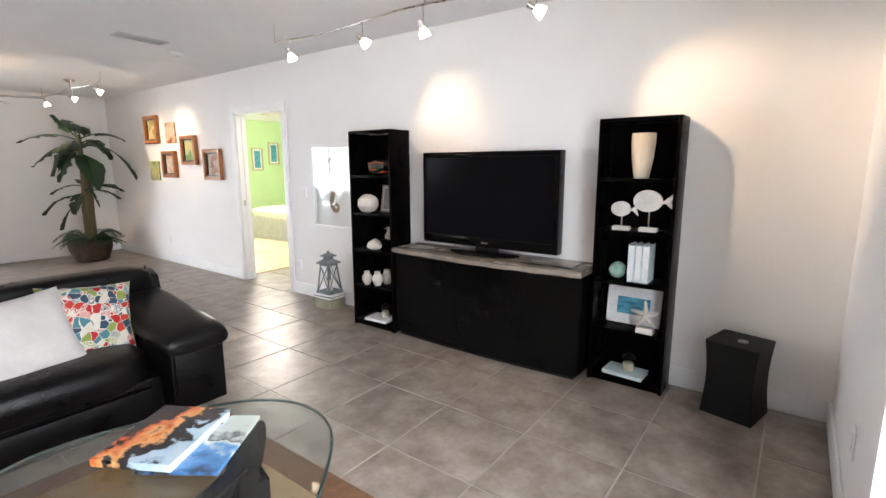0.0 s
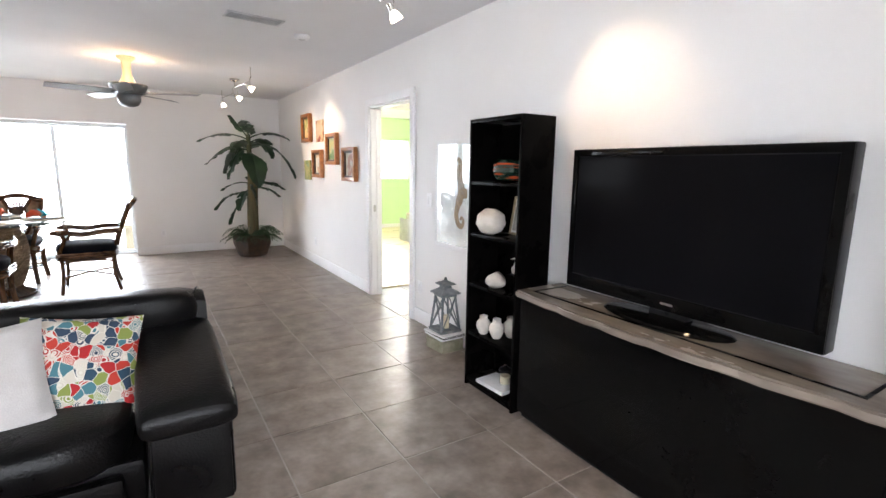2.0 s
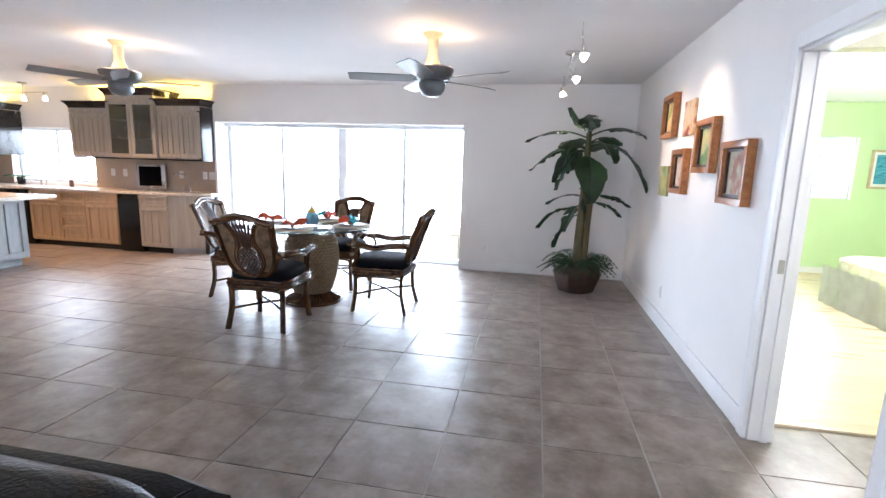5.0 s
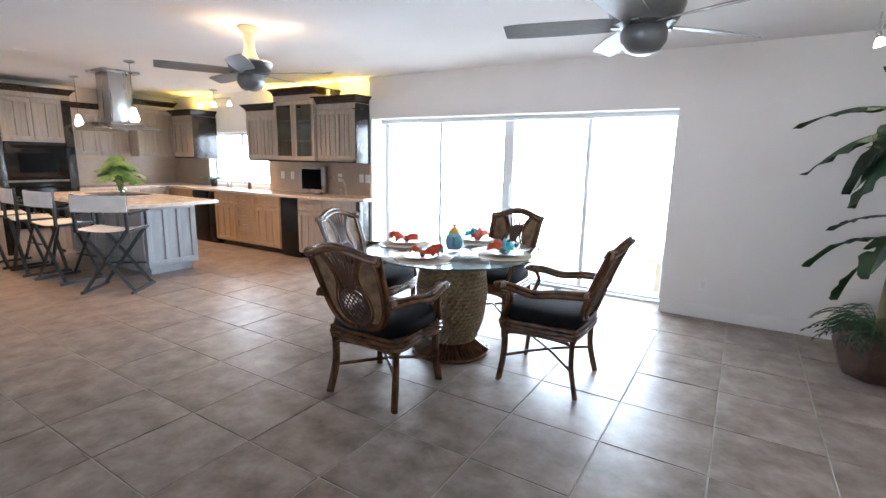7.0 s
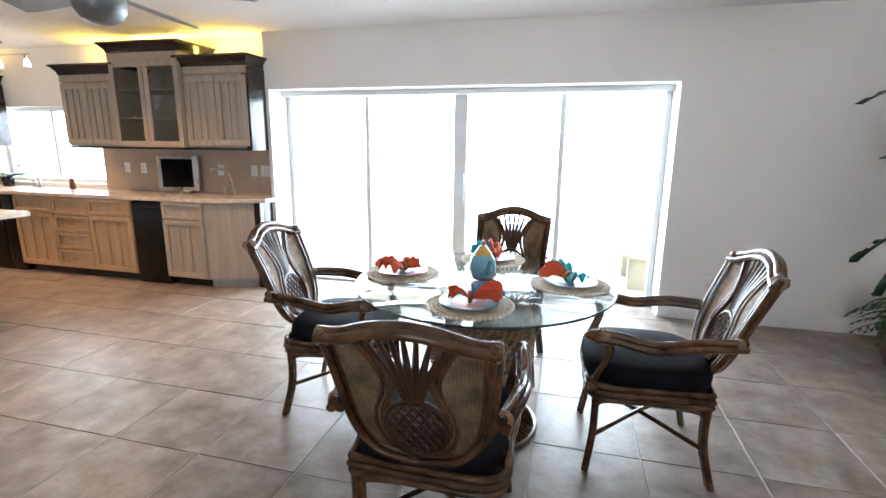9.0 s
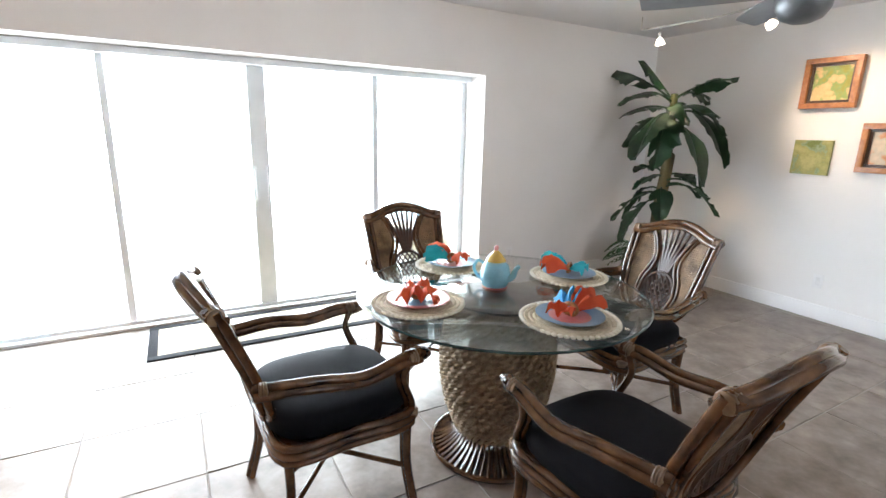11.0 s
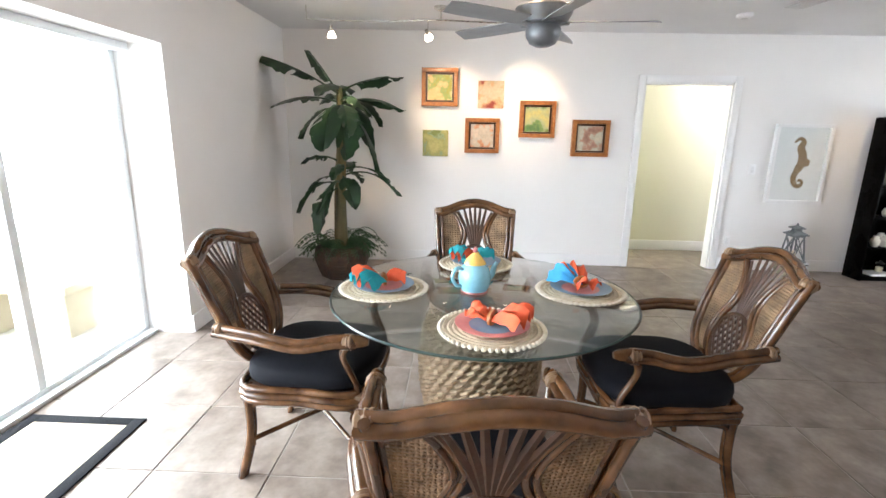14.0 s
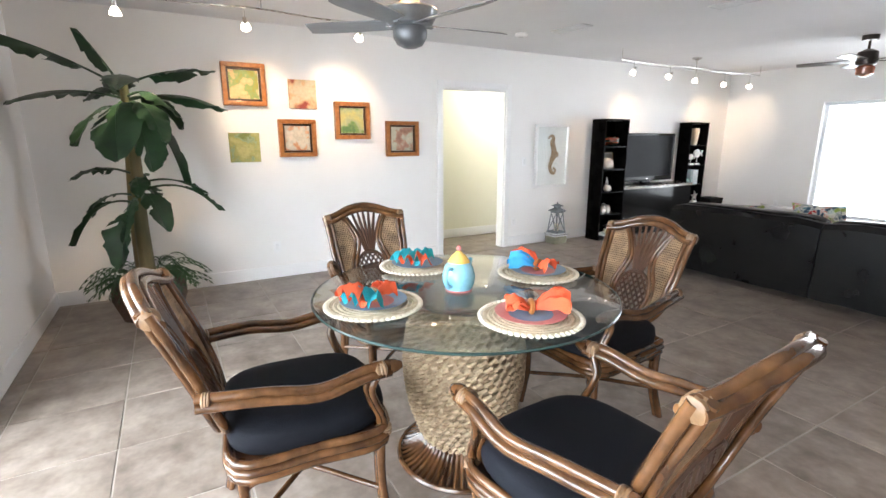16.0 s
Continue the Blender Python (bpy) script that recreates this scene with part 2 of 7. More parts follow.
wall("wall_west", [(W_X - 0.2, W_X, 6.2, K_Y + 0.27, 0, TOP), (W_X - 0.2, W_X, 5.3, 6.2, 2.05, TOP), (W_X - 0.2, W_X, S_Y - 0.2, 5.3, 0, TOP)], WALL, "white wall beside the tall oven cabinet")
WX0, WX1, WZ0, WZ1 = -0.6, 2.15, 0.26, 1.96
wall("wall_south", [(WX1, E_X + 0.11, S_Y - 0.2, S_Y, 0, TOP), (W_X, WX0, S_Y - 0.2, S_Y, 0, TOP), (WX0, WX1, S_Y - 0.2, S_Y, WZ1, TOP), (WX0, WX1, S_Y - 0.2, S_Y, 0, WZ0)], WALL, "white painted wall with a large bright window")
# passage behind the west doorway
wall("wall_passage", [(W_X - 1.6, W_X - 1.5, 4.6, 7.0, 0, TOP), (W_X - 1.6, W_X - 0.2, 4.5, 4.6, 0, TOP), (W_X - 1.6, W_X - 0.2, 7.0, 7.1, 0, TOP), (W_X - 1.6, W_X - 0.2, 4.5, 7.1, TOP, TOP + 0.1)], CREAM, "pale painted wall of a passage beyond the kitchen")
tagged(part("floor_passage", box(W_X - 1.6, W_X - 0.2, 4.5, 7.1, -0.2, 0.0), GROUT, smooth=False), "plain floor of the passage", "floor", kind="structure")
# small hall and the bedroom behind the doorway
BN, BX = 10.65, 8.2
wall("wall_hall", [(E_X + 0.11, 4.6, 3.4, 3.5, 0, TOP), (4.5, 4.6, 3.5, 5.45, 0, TOP)], CREAM, "pale cream wall of the small hall")
wall("wall_bedroom_south", [(E_X + 0.11, E_X + 0.15, 5.45, 5.57, 0, TOP), (4.6, BX, 5.45, 5.57, 0, TOP), (E_X + 0.15, 4.6, 5.45, 5.57, 2.06, TOP)], CREAM, "cream wall with the wide opening into the bedroom")
BW0, BW1, BWZ0, BWZ1 = 6.05, 6.92, 1.13, 2.03
wall("wall_bedroom_north", [(E_X + 0.11, BW0, BN, BN + 0.15, 0, TOP), (BW1, BX, BN, BN + 0.15, 0, TOP), (BW0, BW1, BN, BN + 0.15, 0, BWZ0), (BW0, BW1, BN, BN + 0.15, BWZ1, TOP)], GREEN, "light green bedroom wall with a bright window")
wall("wall_bedroom_east", [(BX, BX + 0.15, 5.45, BN + 0.15, 0, TOP)], GREEN, "light green bedroom wall")
wall("wall_bedroom_west", [(E_X + 0.115, E_X + 0.13, 5.57, BN, 0, TOP)], GREEN, "light green bedroom wall")
bm = bmesh.new()
box(E_X + 0.13, BX, 5.53, BN, -0.006, 0.012, bm=bm)
tagged(part("floor_bedroom", bm, OAKFLOOR, smooth=False), "pale yellowish wooden bedroom floor", "floor", kind="structure")
tagged(part("threshold", box(E_X + 0.13, 4.6, 5.49, 5.53, -0.004, 0.016, 0.004), OAKFLOOR), "pale wooden threshold strip", "threshold", kind="structure")


def skirting(name, x0, x1, y0, y1, h=0.13):
    ob = part(name, box(x0, x1, y0, y1, 0.0, h, 0.006), TRIM)
    return tagged(ob, "white painted baseboard", "baseboard", kind="structure")


skirting("baseboard", E_X - 0.016, E_X - 0.001, S_Y + 0.017, DY0 - 0.075)
skirting("baseboard", E_X - 0.016, E_X - 0.001, DY1 + 0.075, N_Y - 0.017)
skirting("baseboard", SX1 + 0.004, E_X - 0.001, N_Y - 0.016, N_Y - 0.001)
skirting("baseboard", W_X + 0.02, E_X - 0.001, S_Y + 0.001, S_Y + 0.016)
skirting("baseboard", 4.484, 4.499, 3.5, 5.45)
skirting("baseboard", E_X + 0.17, BX, BN - 0.016, BN - 0.001, 0.1)

# door casing and jamb
casing = thing("door_1", pose(0, 0, 0), "white painted doorway casing and jamb, door folded away", "door frame", kind="structure")
for a, b in ((DY0 - 0.07, DY0 + 0.004), (DY1 - 0.004, DY1 + 0.07)):
    part("casing", box(E_X - 0.024, E_X - 0.001, a, b, 0.0, DZ + 0.07, 0.005), TRIM, casing)
part("casing", box(E_X - 0.024, E_X - 0.001, DY0 + 0.005, DY1 - 0.005, DZ - 0.004, DZ + 0.07, 0.005), TRIM, casing)
for a, b in ((DY0, DY0 + 0.02), (DY1 - 0.02, DY1)):
    part("jamb", box(E_X + 0.001, E_X + 0.125, a, b, 0.0, DZ - 0.022, 0.003), TRIM, casing)
part("jamb", box(E_X + 0.001, E_X + 0.125, DY0, DY1, DZ - 0.02, DZ, 0.003), TRIM, casing)
part("door_stop", box(E_X + 0.06, E_X + 0.095, DY1 - 0.034, DY1 - 0.021, 0.0, DZ - 0.022, 0.003), TRIM, casing)
part("strike_plate", box(E_X + 0.025, E_X + 0.055, DY1 - 0.0235, DY1 - 0.0205, 0.93, 1.0, 0.002), ALUM, casing, "small nickel strike plate")


def window(name, x0, x1, y, z0, z1, mullions, label, frame_w=0.05, depth=0.06, sill=None):
    """A framed window in the plane y; mullions: (x, width) of the uprights."""
    w = thing(name, pose(0, 0, 0), label, "window", kind="structure")
    part("window_frame", box(x0, x1, y, y + depth, z1 - frame_w, z1, 0.004), ALU, w)
    part("window_frame", box(x0, x1, y, y + depth, z0, z0 + frame_w, 0.004), ALU, w)
    part("window_frame", box(x0, x0 + frame_w, y, y + depth, z0 + frame_w, z1 - frame_w, 0.004), ALU, w)
    part("window_frame", box(x1 - frame_w, x1, y, y + depth, z0 + frame_w, z1 - frame_w, 0.004), ALU, w)
    for x, mw in mullions:
        part("mullion", box(x - mw / 2, x + mw / 2, y + 0.006, y + depth - 0.006, z0 + frame_w, z1 - frame_w, 0.004), ALU, w)
    edges = [x0 + frame_w] + [v for x, mw in mullions for v in (x - mw / 2, x + mw / 2)] + [x1 - frame_w]
    for a, b in zip(edges[::2], edges[1::2]):
        pane = part("pane", box(a + 0.001, b - 0.001, y + depth / 2 - 0.003, y + depth / 2 + 0.003, z0 + frame_w, z1 - frame_w), CLEAR, w, "clear window glass", smooth=False)
        pane.visible_shadow = False
    if sill:
        part("window_sill", box(x0 - 0.02, x1 + 0.02, *sill, z0 - 0.03, z0 - 0.002, 0.006), TRIM, w)
    return w


slider = window("window_1", SX0, SX1, 9.50, 0.0, SZ, [(-1.46, 0.045), (-0.487, 0.13), (0.476, 0.05)], "white aluminium four-panel sliding glass door", 0.05, 0.08)
for x in (-0.487 - 0.045, -0.487 + 0.045):
    bm = bmesh.new()
    tube(spline([(x, 9.505, 0.92), (x, 9.465, 0.95), (x, 9.46, 1.05), (x, 9.465, 1.15), (x, 9.505, 1.18)], 4), 0.009, bm=bm)
    part("pull_handle", bm, ALU, slider, "white pull handle")
part("track", box(SX0, SX1, 9.44, 9.50, 0.0, 0.025, 0.004), ALU, slider, "aluminium floor track")
part("blind_rail", box(SX0, SX1, 9.40, 9.49, SZ - 0.05, SZ - 0.003, 0.004), ALU, slider, "white head rail")
window("window_2", KX0, KX1, K_Y + 0.12, KZ0, KZ1, [(-5.58, 0.05)], "white-framed kitchen window over the sink", 0.05)
window("window_3", WX0, WX1, S_Y - 0.14, WZ0, WZ1, [(0.93, 0.05)], "large white-framed living room window", 0.05, sill=(S_Y - 0.06, S_Y + 0.05))
window("window_4", BW0, BW1, BN + 0.05, BWZ0, BWZ1, [((BW0 + BW1) / 2, 0.03)], "small bright bedroom window", 0.03)

# outside: paving, bright sky
tagged(part("patio", box(-30, 30, N_Y + 0.45, 60, -0.25, -0.06), PATIO, smooth=False), "pale sunlit patio paving", "ground", kind="structure")
tagged(part("ground", box(-60, 60, -60, 62, -0.6, -0.3), PATIO, smooth=False), "pale open ground round the house", "ground", kind="structure")


def backdrop(x0, x1, y, z0, z1, to_south, material):
    bm = bmesh.new()
    vs = [bm.verts.new(p) for p in ((x0, y, z0), (x1, y, z0), (x1, y, z1), (x0, y, z1))]
    bm.faces.new(vs if to_south else vs[::-1])
    tagged(part("backdrop", bm, material, smooth=False), "hazy overexposed bright sky", "sky", kind="structure")


backdrop(-24.0, 16.0, 14.2, -0.05, 6.0, True, DAY)
backdrop(-6.0, 8.0, -3.6, -0.28, 5.0, False, DAY_SOUTH)

# ---- living room ----
LEATHER = surface("black_leather", (0.003, 0.003, 0.0034), (0.006, 0.0056, 0.0056), 5, 0.30, 0.5, fine=110, spread=0.2, spec=0.17)
BLACKWOOD = surface("black_wood", (0.0016, 0.0015, 0.0015), (0.003, 0.0027, 0.0026), 6, 0.28, 0.06, fine=60, spec=0.025)
PIANO = surface("glossy_black_lacquer", (0.003, 0.003, 0.003), (0.004, 0.004, 0.004), 4, 0.16, 0.02, coat=0.1, spec=0.06)
STONE = surface("grey_veined_stone", (0.075, 0.060, 0.048), (0.28, 0.24, 0.20), 3.5, 0.25, 0.08, fine=22, stretch=(1, 0.35, 1), spread=0.3)
SCREEN = surface("dark_tv_glass", (0.004, 0.004, 0.005), (0.005, 0.005, 0.006), 3, 0.15, 0.0, spec=0.025)
PLASTIC = surface("black_plastic", (0.010, 0.010, 0.011), (0.014, 0.014, 0.015), 10, 0.3, 0.03, spec=0.16)
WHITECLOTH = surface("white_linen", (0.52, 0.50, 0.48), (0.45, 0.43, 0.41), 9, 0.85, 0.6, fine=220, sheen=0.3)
CERAMIC = surface("white_ceramic", (0.60, 0.56, 0.50), (0.52, 0.48, 0.42), 8, 0.4, 0.12, fine=50)
CREAMVASE = surface("cream_shell_vase", (0.62, 0.50, 0.36), (0.80, 0.70, 0.56), 9, 0.35, 0.25, fine=40, stretch=(1, 1, 0.2))
WHITEWASH = surface("whitewashed_wood", (0.72, 0.70, 0.66), (0.60, 0.58, 0.54), 12, 0.7, 0.4, fine=60)
LANTERN = surface("weathered_grey_wood", (0.10, 0.12, 0.13), (0.22, 0.24, 0.25), 14, 0.7, 0.6, fine=80, stretch=(1, 1, 0.3))
MOSS = surface("rough_greenish_stone", (0.20, 0.20, 0.13), (0.34, 0.32, 0.24), 11, 0.9, 0.9, fine=50)
PAPER = surface("paper_white", (0.80, 0.80, 0.80), (0.74, 0.74, 0.74), 20, 0.7, 0.1)
REDDARK = surface("red_and_green_glaze", (0.008, 0.03, 0.02), (0.42, 0.05, 0.015), 7, 0.12, 0.05, coat=0.6, stretch=(0.6, 0.6, 9), contrast=(0.56, 0.60))
TEAL = surface("pale_green_glass", (0.10, 0.22, 0.18), (0.30, 0.44, 0.38), 18, 0.08, 0.1, coat=0.6)
WHITEFRAME = surface("white_frame_paint", (0.82, 0.82, 0.82), (0.78, 0.78, 0.78), 5, 0.4, 0.06)
GOLDTAN = surface("tan_gold_leaf", (0.20, 0.12, 0.055), (0.32, 0.205, 0.10), 30, 0.5, 0.3)
BLUEART = surface("turquoise_sea_print", (0.02, 0.16, 0.30), (0.10, 0.42, 0.55), 12, 0.5, 0.0, stretch=(1, 1, 4))
GREYART = surface("grey_beach_print", (0.30, 0.30, 0.28), (0.46, 0.44, 0.40), 9, 0.5, 0.0)
GILT = surface("pale_gilt_frame", (0.45, 0.36, 0.22), (0.56, 0.46, 0.30), 20, 0.4, 0.2)
BLUEBOOK = surface("pale_blue_book_cloth", (0.55, 0.72, 0.74), (0.72, 0.82, 0.82), 30, 0.6, 0.1)
CANDLE = surface("ivory_wax", (0.75, 0.66, 0.48), (0.68, 0.60, 0.44), 12, 0.5, 0.1)
BROWNEDGE = surface("brown_rug_border", (0.13, 0.062, 0.03), (0.18, 0.09, 0.045), 30, 0.9, 0.7, fine=200)
TANRUG = weave("tan_sisal_rug", (0.42, 0.27, 0.13), (0.52, 0.36, 0.19), 500, 0.9, 0.6)
TABLEGLASS = glass("green_tinted_glass", (0.91, 0.945, 0.935))
GLASSEDGE = surface("green_glass_edge", (0.02, 0.042, 0.040), (0.035, 0.065, 0.06), 5, 0.2, 0.0)


def printed(name, colours, scale):
    """Cotton with a bold many-coloured print: cells, rings and leaf-like veins on white."""
    ma = surface(name, (0.8, 0.78, 0.74), (0.75, 0.73, 0.7), 9, 0.85, 0.3, fine=220)
    nt = ma.node_tree
    bsdf = nt.nodes["Principled BSDF"]
    tc = nt.nodes.new("ShaderNodeTexCoord")
    warp = nt.nodes.new("ShaderNodeTexNoise")
    warp.inputs["Scale"].default_value = 6
    nt.links.new(tc.outputs["Object"], warp.inputs["Vector"])
    mad = nt.nodes.new("ShaderNodeVectorMath")
    mad.operation = "MULTIPLY_ADD"
    nt.links.new(warp.outputs["Color"], mad.inputs[0])
    mad.inputs[1].default_value = (0.07, 0.07, 0.07)
    nt.links.new(tc.outputs["Object"], mad.inputs[2])
    cell = nt.nodes.new("ShaderNodeTexVoronoi")
    cell.inputs["Scale"].default_value = scale
    nt.links.new(mad.outputs[0], cell.inputs["Vector"])
    pick = nt.nodes.new("ShaderNodeValToRGB")
    pick.color_ramp.interpolation = "CONSTANT"
    for i, c in enumerate(colours):
        e = pick.color_ramp.elements[i] if i < 2 else pick.color_ramp.elements.new(i / len(colours))
        e.position, e.color = i / len(colours), (*c, 1)
    sep = nt.nodes.new("ShaderNodeSeparateColor")
    nt.links.new(cell.outputs["Color"], sep.inputs[0])
    nt.links.new(sep.outputs[0], pick.inputs[0])
    wave = nt.nodes.new("ShaderNodeMath")
    wave.operation = "SINE"
    mul = nt.nodes.new("ShaderNodeMath")
    mul.operation = "MULTIPLY"
    mul.inputs[1].default_value = 38
    nt.links.new(cell.outputs["Distance"], mul.inputs[0])
    nt.links.new(mul.outputs[0], wave.inputs[0])
    rings, plain, solid_cell, rim, step = (nt.nodes.new("ShaderNodeMath") for _ in range(5))
    rings.operation, plain.operation, solid_cell.operation, rim.operation, step.operation = "GREATER_THAN", "GREATER_THAN", "MAXIMUM", "GREATER_THAN", "MULTIPLY"
    rings.inputs[1].default_value, plain.inputs[1].default_value, rim.inputs[1].default_value = -0.1, 0.4, 0.03
    border = nt.nodes.new("ShaderNodeTexVoronoi")
    border.feature = "DISTANCE_TO_EDGE"
    border.inputs["Scale"].default_value = scale
    nt.links.new(mad.outputs[0], border.inputs["Vector"])
    nt.links.new(wave.outputs[0], rings.inputs[0])
    nt.links.new(sep.outputs[1], plain.inputs[0])
    nt.links.new(rings.outputs[0], solid_cell.inputs[0])
    nt.links.new(plain.outputs[0], solid_cell.inputs[1])
    nt.links.new(border.outputs["Distance"], rim.inputs[0])
    nt.links.new(solid_cell.outputs[0], step.inputs[0])
    nt.links.new(rim.outputs[0], step.inputs[1])
    mix = nt.nodes.new("ShaderNodeMix")
    mix.data_type = "RGBA"
    nt.links.new(step.outputs[0], mix.inputs["Factor"])
    mix.inputs["A"].default_value = (0.58, 0.55, 0.48, 1)
    nt.links.new(pick.outputs[0], mix.inputs["B"])
    nt.links.new(mix.outputs["Result"], bsdf.inputs["Base Color"])
    return ma


PRINT = printed("printed_cotton", [(0.36, 0.012, 0.012), (0.02, 0.045, 0.08), (0.05, 0.16, 0.19), (0.20, 0.25, 0.05), (0.42, 0.03, 0.015), (0.015, 0.05, 0.085), (0.50, 0.46, 0.38)], 27)

# rug under the coffee table
rug = thing("rug", pose(0, 0, 0), "tan woven rug with a broad brown border", "rug")
part("rug_field", box(-1.0, 1.52, 0.55, 2.32, 0.0, 0.010, 0.003), TANRUG, rug)
for b in ((-1.13, 1.66, 2.32, 2.45), (-1.13, 1.66, 0.42, 0.55), (1.52, 1.66, 0.55, 2.32), (-1.13, -1.0, 0.55, 2.32)):
    part("border", box(*b, 0.0, 0.012, 0.003), BROWNEDGE, rug, "brown border band")

# sofa, seats to the south
sofa = thing("sofa", pose(0, 0, 0), "black leather sofa with padded arms and two seats", "sofa")
SX, SW = -1.06, 1.76


def arm_pad(x0, x1):
    """The soft arm top: a flat padded roll that slopes down to a nose over the front."""
    rings = []
    for y, top, thick, k in ((2.425, 0.455, 0.05, 0.86), (2.435, 0.485, 0.10, 0.96), (2.48, 0.515, 0.125, 1.0), (2.70, 0.545, 0.135, 1.01), (2.95, 0.575, 0.14, 1.0), (3.15, 0.605, 0.15, 0.98), (3.32, 0.63, 0.16, 0.95)):
        ring = []
        for n in range(20):
            a = 2 * math.pi * n / 20
            c, d = math.cos(a), math.sin(a)
            x = (x0 + x1) / 2 + (x1 - x0) / 2 * k * math.copysign(abs(c) ** 0.45, c)
            z = top - thick / 2 + thick / 2 * math.copysign(abs(d) ** 0.6, d)
            ring.append((x, y + 0.006 * noise.noise(Vector((x * 9, y * 7, z * 9))), z + 0.006 * noise.noise(Vector((x * 6, y * 5, 1)))))
        rings.append(ring)
    return rings_mesh(bmesh.new(), rings)


for x0, x1, s in ((1.42, 1.78, 1), (-1.08, -0.72, -1)):
    sm = part("arm_pad", arm_pad(x0, x1), LEATHER, sofa, "soft overhanging arm pad").modifiers.new("round", "SUBSURF")
    sm.levels = sm.render_levels = 1
    part("arm", box(x0 + 0.03, x1 - 0.025, 2.47, 3.34, 0.05, 0.45, 0.025), LEATHER, sofa)
    part("arm_front", box(x0 + 0.045, x1 - 0.04, 2.452, 2.4695, 0.06, 0.41, 0.008), LEATHER, sofa, "stitched front panel of the arm")
part("base", box(-0.74, 1.44, 2.56, 3.36, 0.05, 0.27, 0.03), LEATHER, sofa)
for x in (-0.70, 0.35):
    part("seat", blob(0.535, 0.40, 0.105, 5, 28, 12, at=(x + 0.525, 2.90, 0.335), lump=0.05), LEATHER, sofa)
    bm = bmesh.new()
    for z, zt, ry in ((0.52, 0.16, 0.13), (0.67, 0.10, 0.11)):
        wide, mid = (0.53, x + 0.525) if z < 0.6 else (0.685, 1.04 if x > 0 else -0.34)
        blob(wide, ry, zt, 4.5, 32, 10, bm=bm, at=(mid, 3.27 + (z - 0.5) * 0.15, z), lump=0.05)
    part("back_cushion", bm, LEATHER, sofa)
    part("foot_panel", box(x + 0.03, x + 1.02, 2.50, 2.56, 0.07, 0.24, 0.025), LEATHER, sofa)
for a, b in ((-1.04, 0.345), (0.355, 1.755)):
    bm = bmesh.new()
    rings = []
    for i in range(13):
        u = a + (b - a) * i / 12
        e = 1 - 0.035 * abs(2 * i / 12 - 1) ** 10
        wob = 0.008 * noise.noise(Vector((u * 6, 0, 0)))
        rings.append([(u, y, z * (e if z > 0.5 else 1) + wob) for y, z in ((3.24, 0.30), (3.23, 0.58), (3.27, 0.715), (3.36, 0.748), (3.43, 0.745), (3.48, 0.70), (3.50, 0.50), (3.52, 0.08), (3.34, 0.08))])
    rings_mesh(bm, rings)
    part("back_panel", bm, LEATHER, sofa)
for i in range(30):
    u = -0.96 + 2.64 * i / 29 + 0.02 * math.sin(i * 2.7)
    if abs(u - 0.35) > 0.04:
        bm = tube(spline([(u, 3.292, 0.66), (u + 0.01, 3.305, 0.712), (u + 0.03, 3.36, 0.741), (u + 0.045, 3.41, 0.738)], 3), 0.007, 5, taper=lambda t: 0.2 + 0.8 * math.sin(math.pi * t))
        part("gather", bm, LEATHER, sofa)
for x, y in ((1.6, 2.6), (-0.9, 2.6), (1.6, 3.42), (-0.9, 3.42)):
    part("foot", lathe([(0.025, 0.0), (0.03, 0.06)], 10, cx=x, cy=y), PLASTIC, sofa)


def pillow(name, m, w, h, material, label, thick=0.09):
    """A square scatter cushion: plump middle, drawn-out corners."""
    bm = bmesh.new()
    n = 16
    rows = {}
    for s in (1, -1):
        for i in range(n + 1):
            for j in range(n + 1):
                u, v = 2 * i / n - 1, 2 * j / n - 1
                edge = i in (0, n) or j in (0, n)
                if edge and s < 0:
                    rows[s, i, j] = rows[1, i, j]
                    continue
                pull = 1 - 0.07 * (1 - abs(u) ** 2) * (abs(v) ** 3) - 0.07 * (1 - abs(v) ** 2) * (abs(u) ** 3)
                d = thick * ((1 - u * u) * (1 - v * v)) ** 0.42 * (1 + 0.15 * noise.noise(Vector((u * 2, v * 2, s + w))))
                rows[s, i, j] = bm.verts.new((u * w / 2 * pull, s * d, v * h / 2 * pull))
    for s in (1, -1):
        for i in range(n):
            for j in range(n):
                q = [rows[s, i, j], rows[s, i + 1, j], rows[s, i + 1, j + 1], rows[s, i, j + 1]]
                bm.faces.new(q if s < 0 else q[::-1])
    ob = part(name, bm, material, m=m)
    return tagged(ob, label, "cushion", "scatter cushions on the sofa")


pillow("cushion", pose(1.23, 2.92, 0.565, -24, 5, -8), 0.44, 0.42, PRINT, "multicoloured printed cotton cushion leaning on black sofa")
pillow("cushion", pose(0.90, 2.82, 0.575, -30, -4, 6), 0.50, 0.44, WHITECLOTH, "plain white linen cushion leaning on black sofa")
pillow("cushion", pose(0.55, 3.02, 0.63, -18, 2, -4), 0.45, 0.45, PRINT, "multicoloured printed cotton cushion behind a white one")

# coffee table: rounded three-cornered glass on two carved legs
coffee = thing("coffee_table", pose(0.93, 1.35, 0), "rounded glass coffee table on carved black wooden legs", "coffee table")


def coffee_outline(k=1.0):
    out = []
    for i in range(48):
        a = 2 * math.pi * i / 48
        r = (0.56 + 0.055 * math.cos(3 * a - 0.5)) * k
        out.append((r * math.cos(a), r * math.sin(a)))
    return out


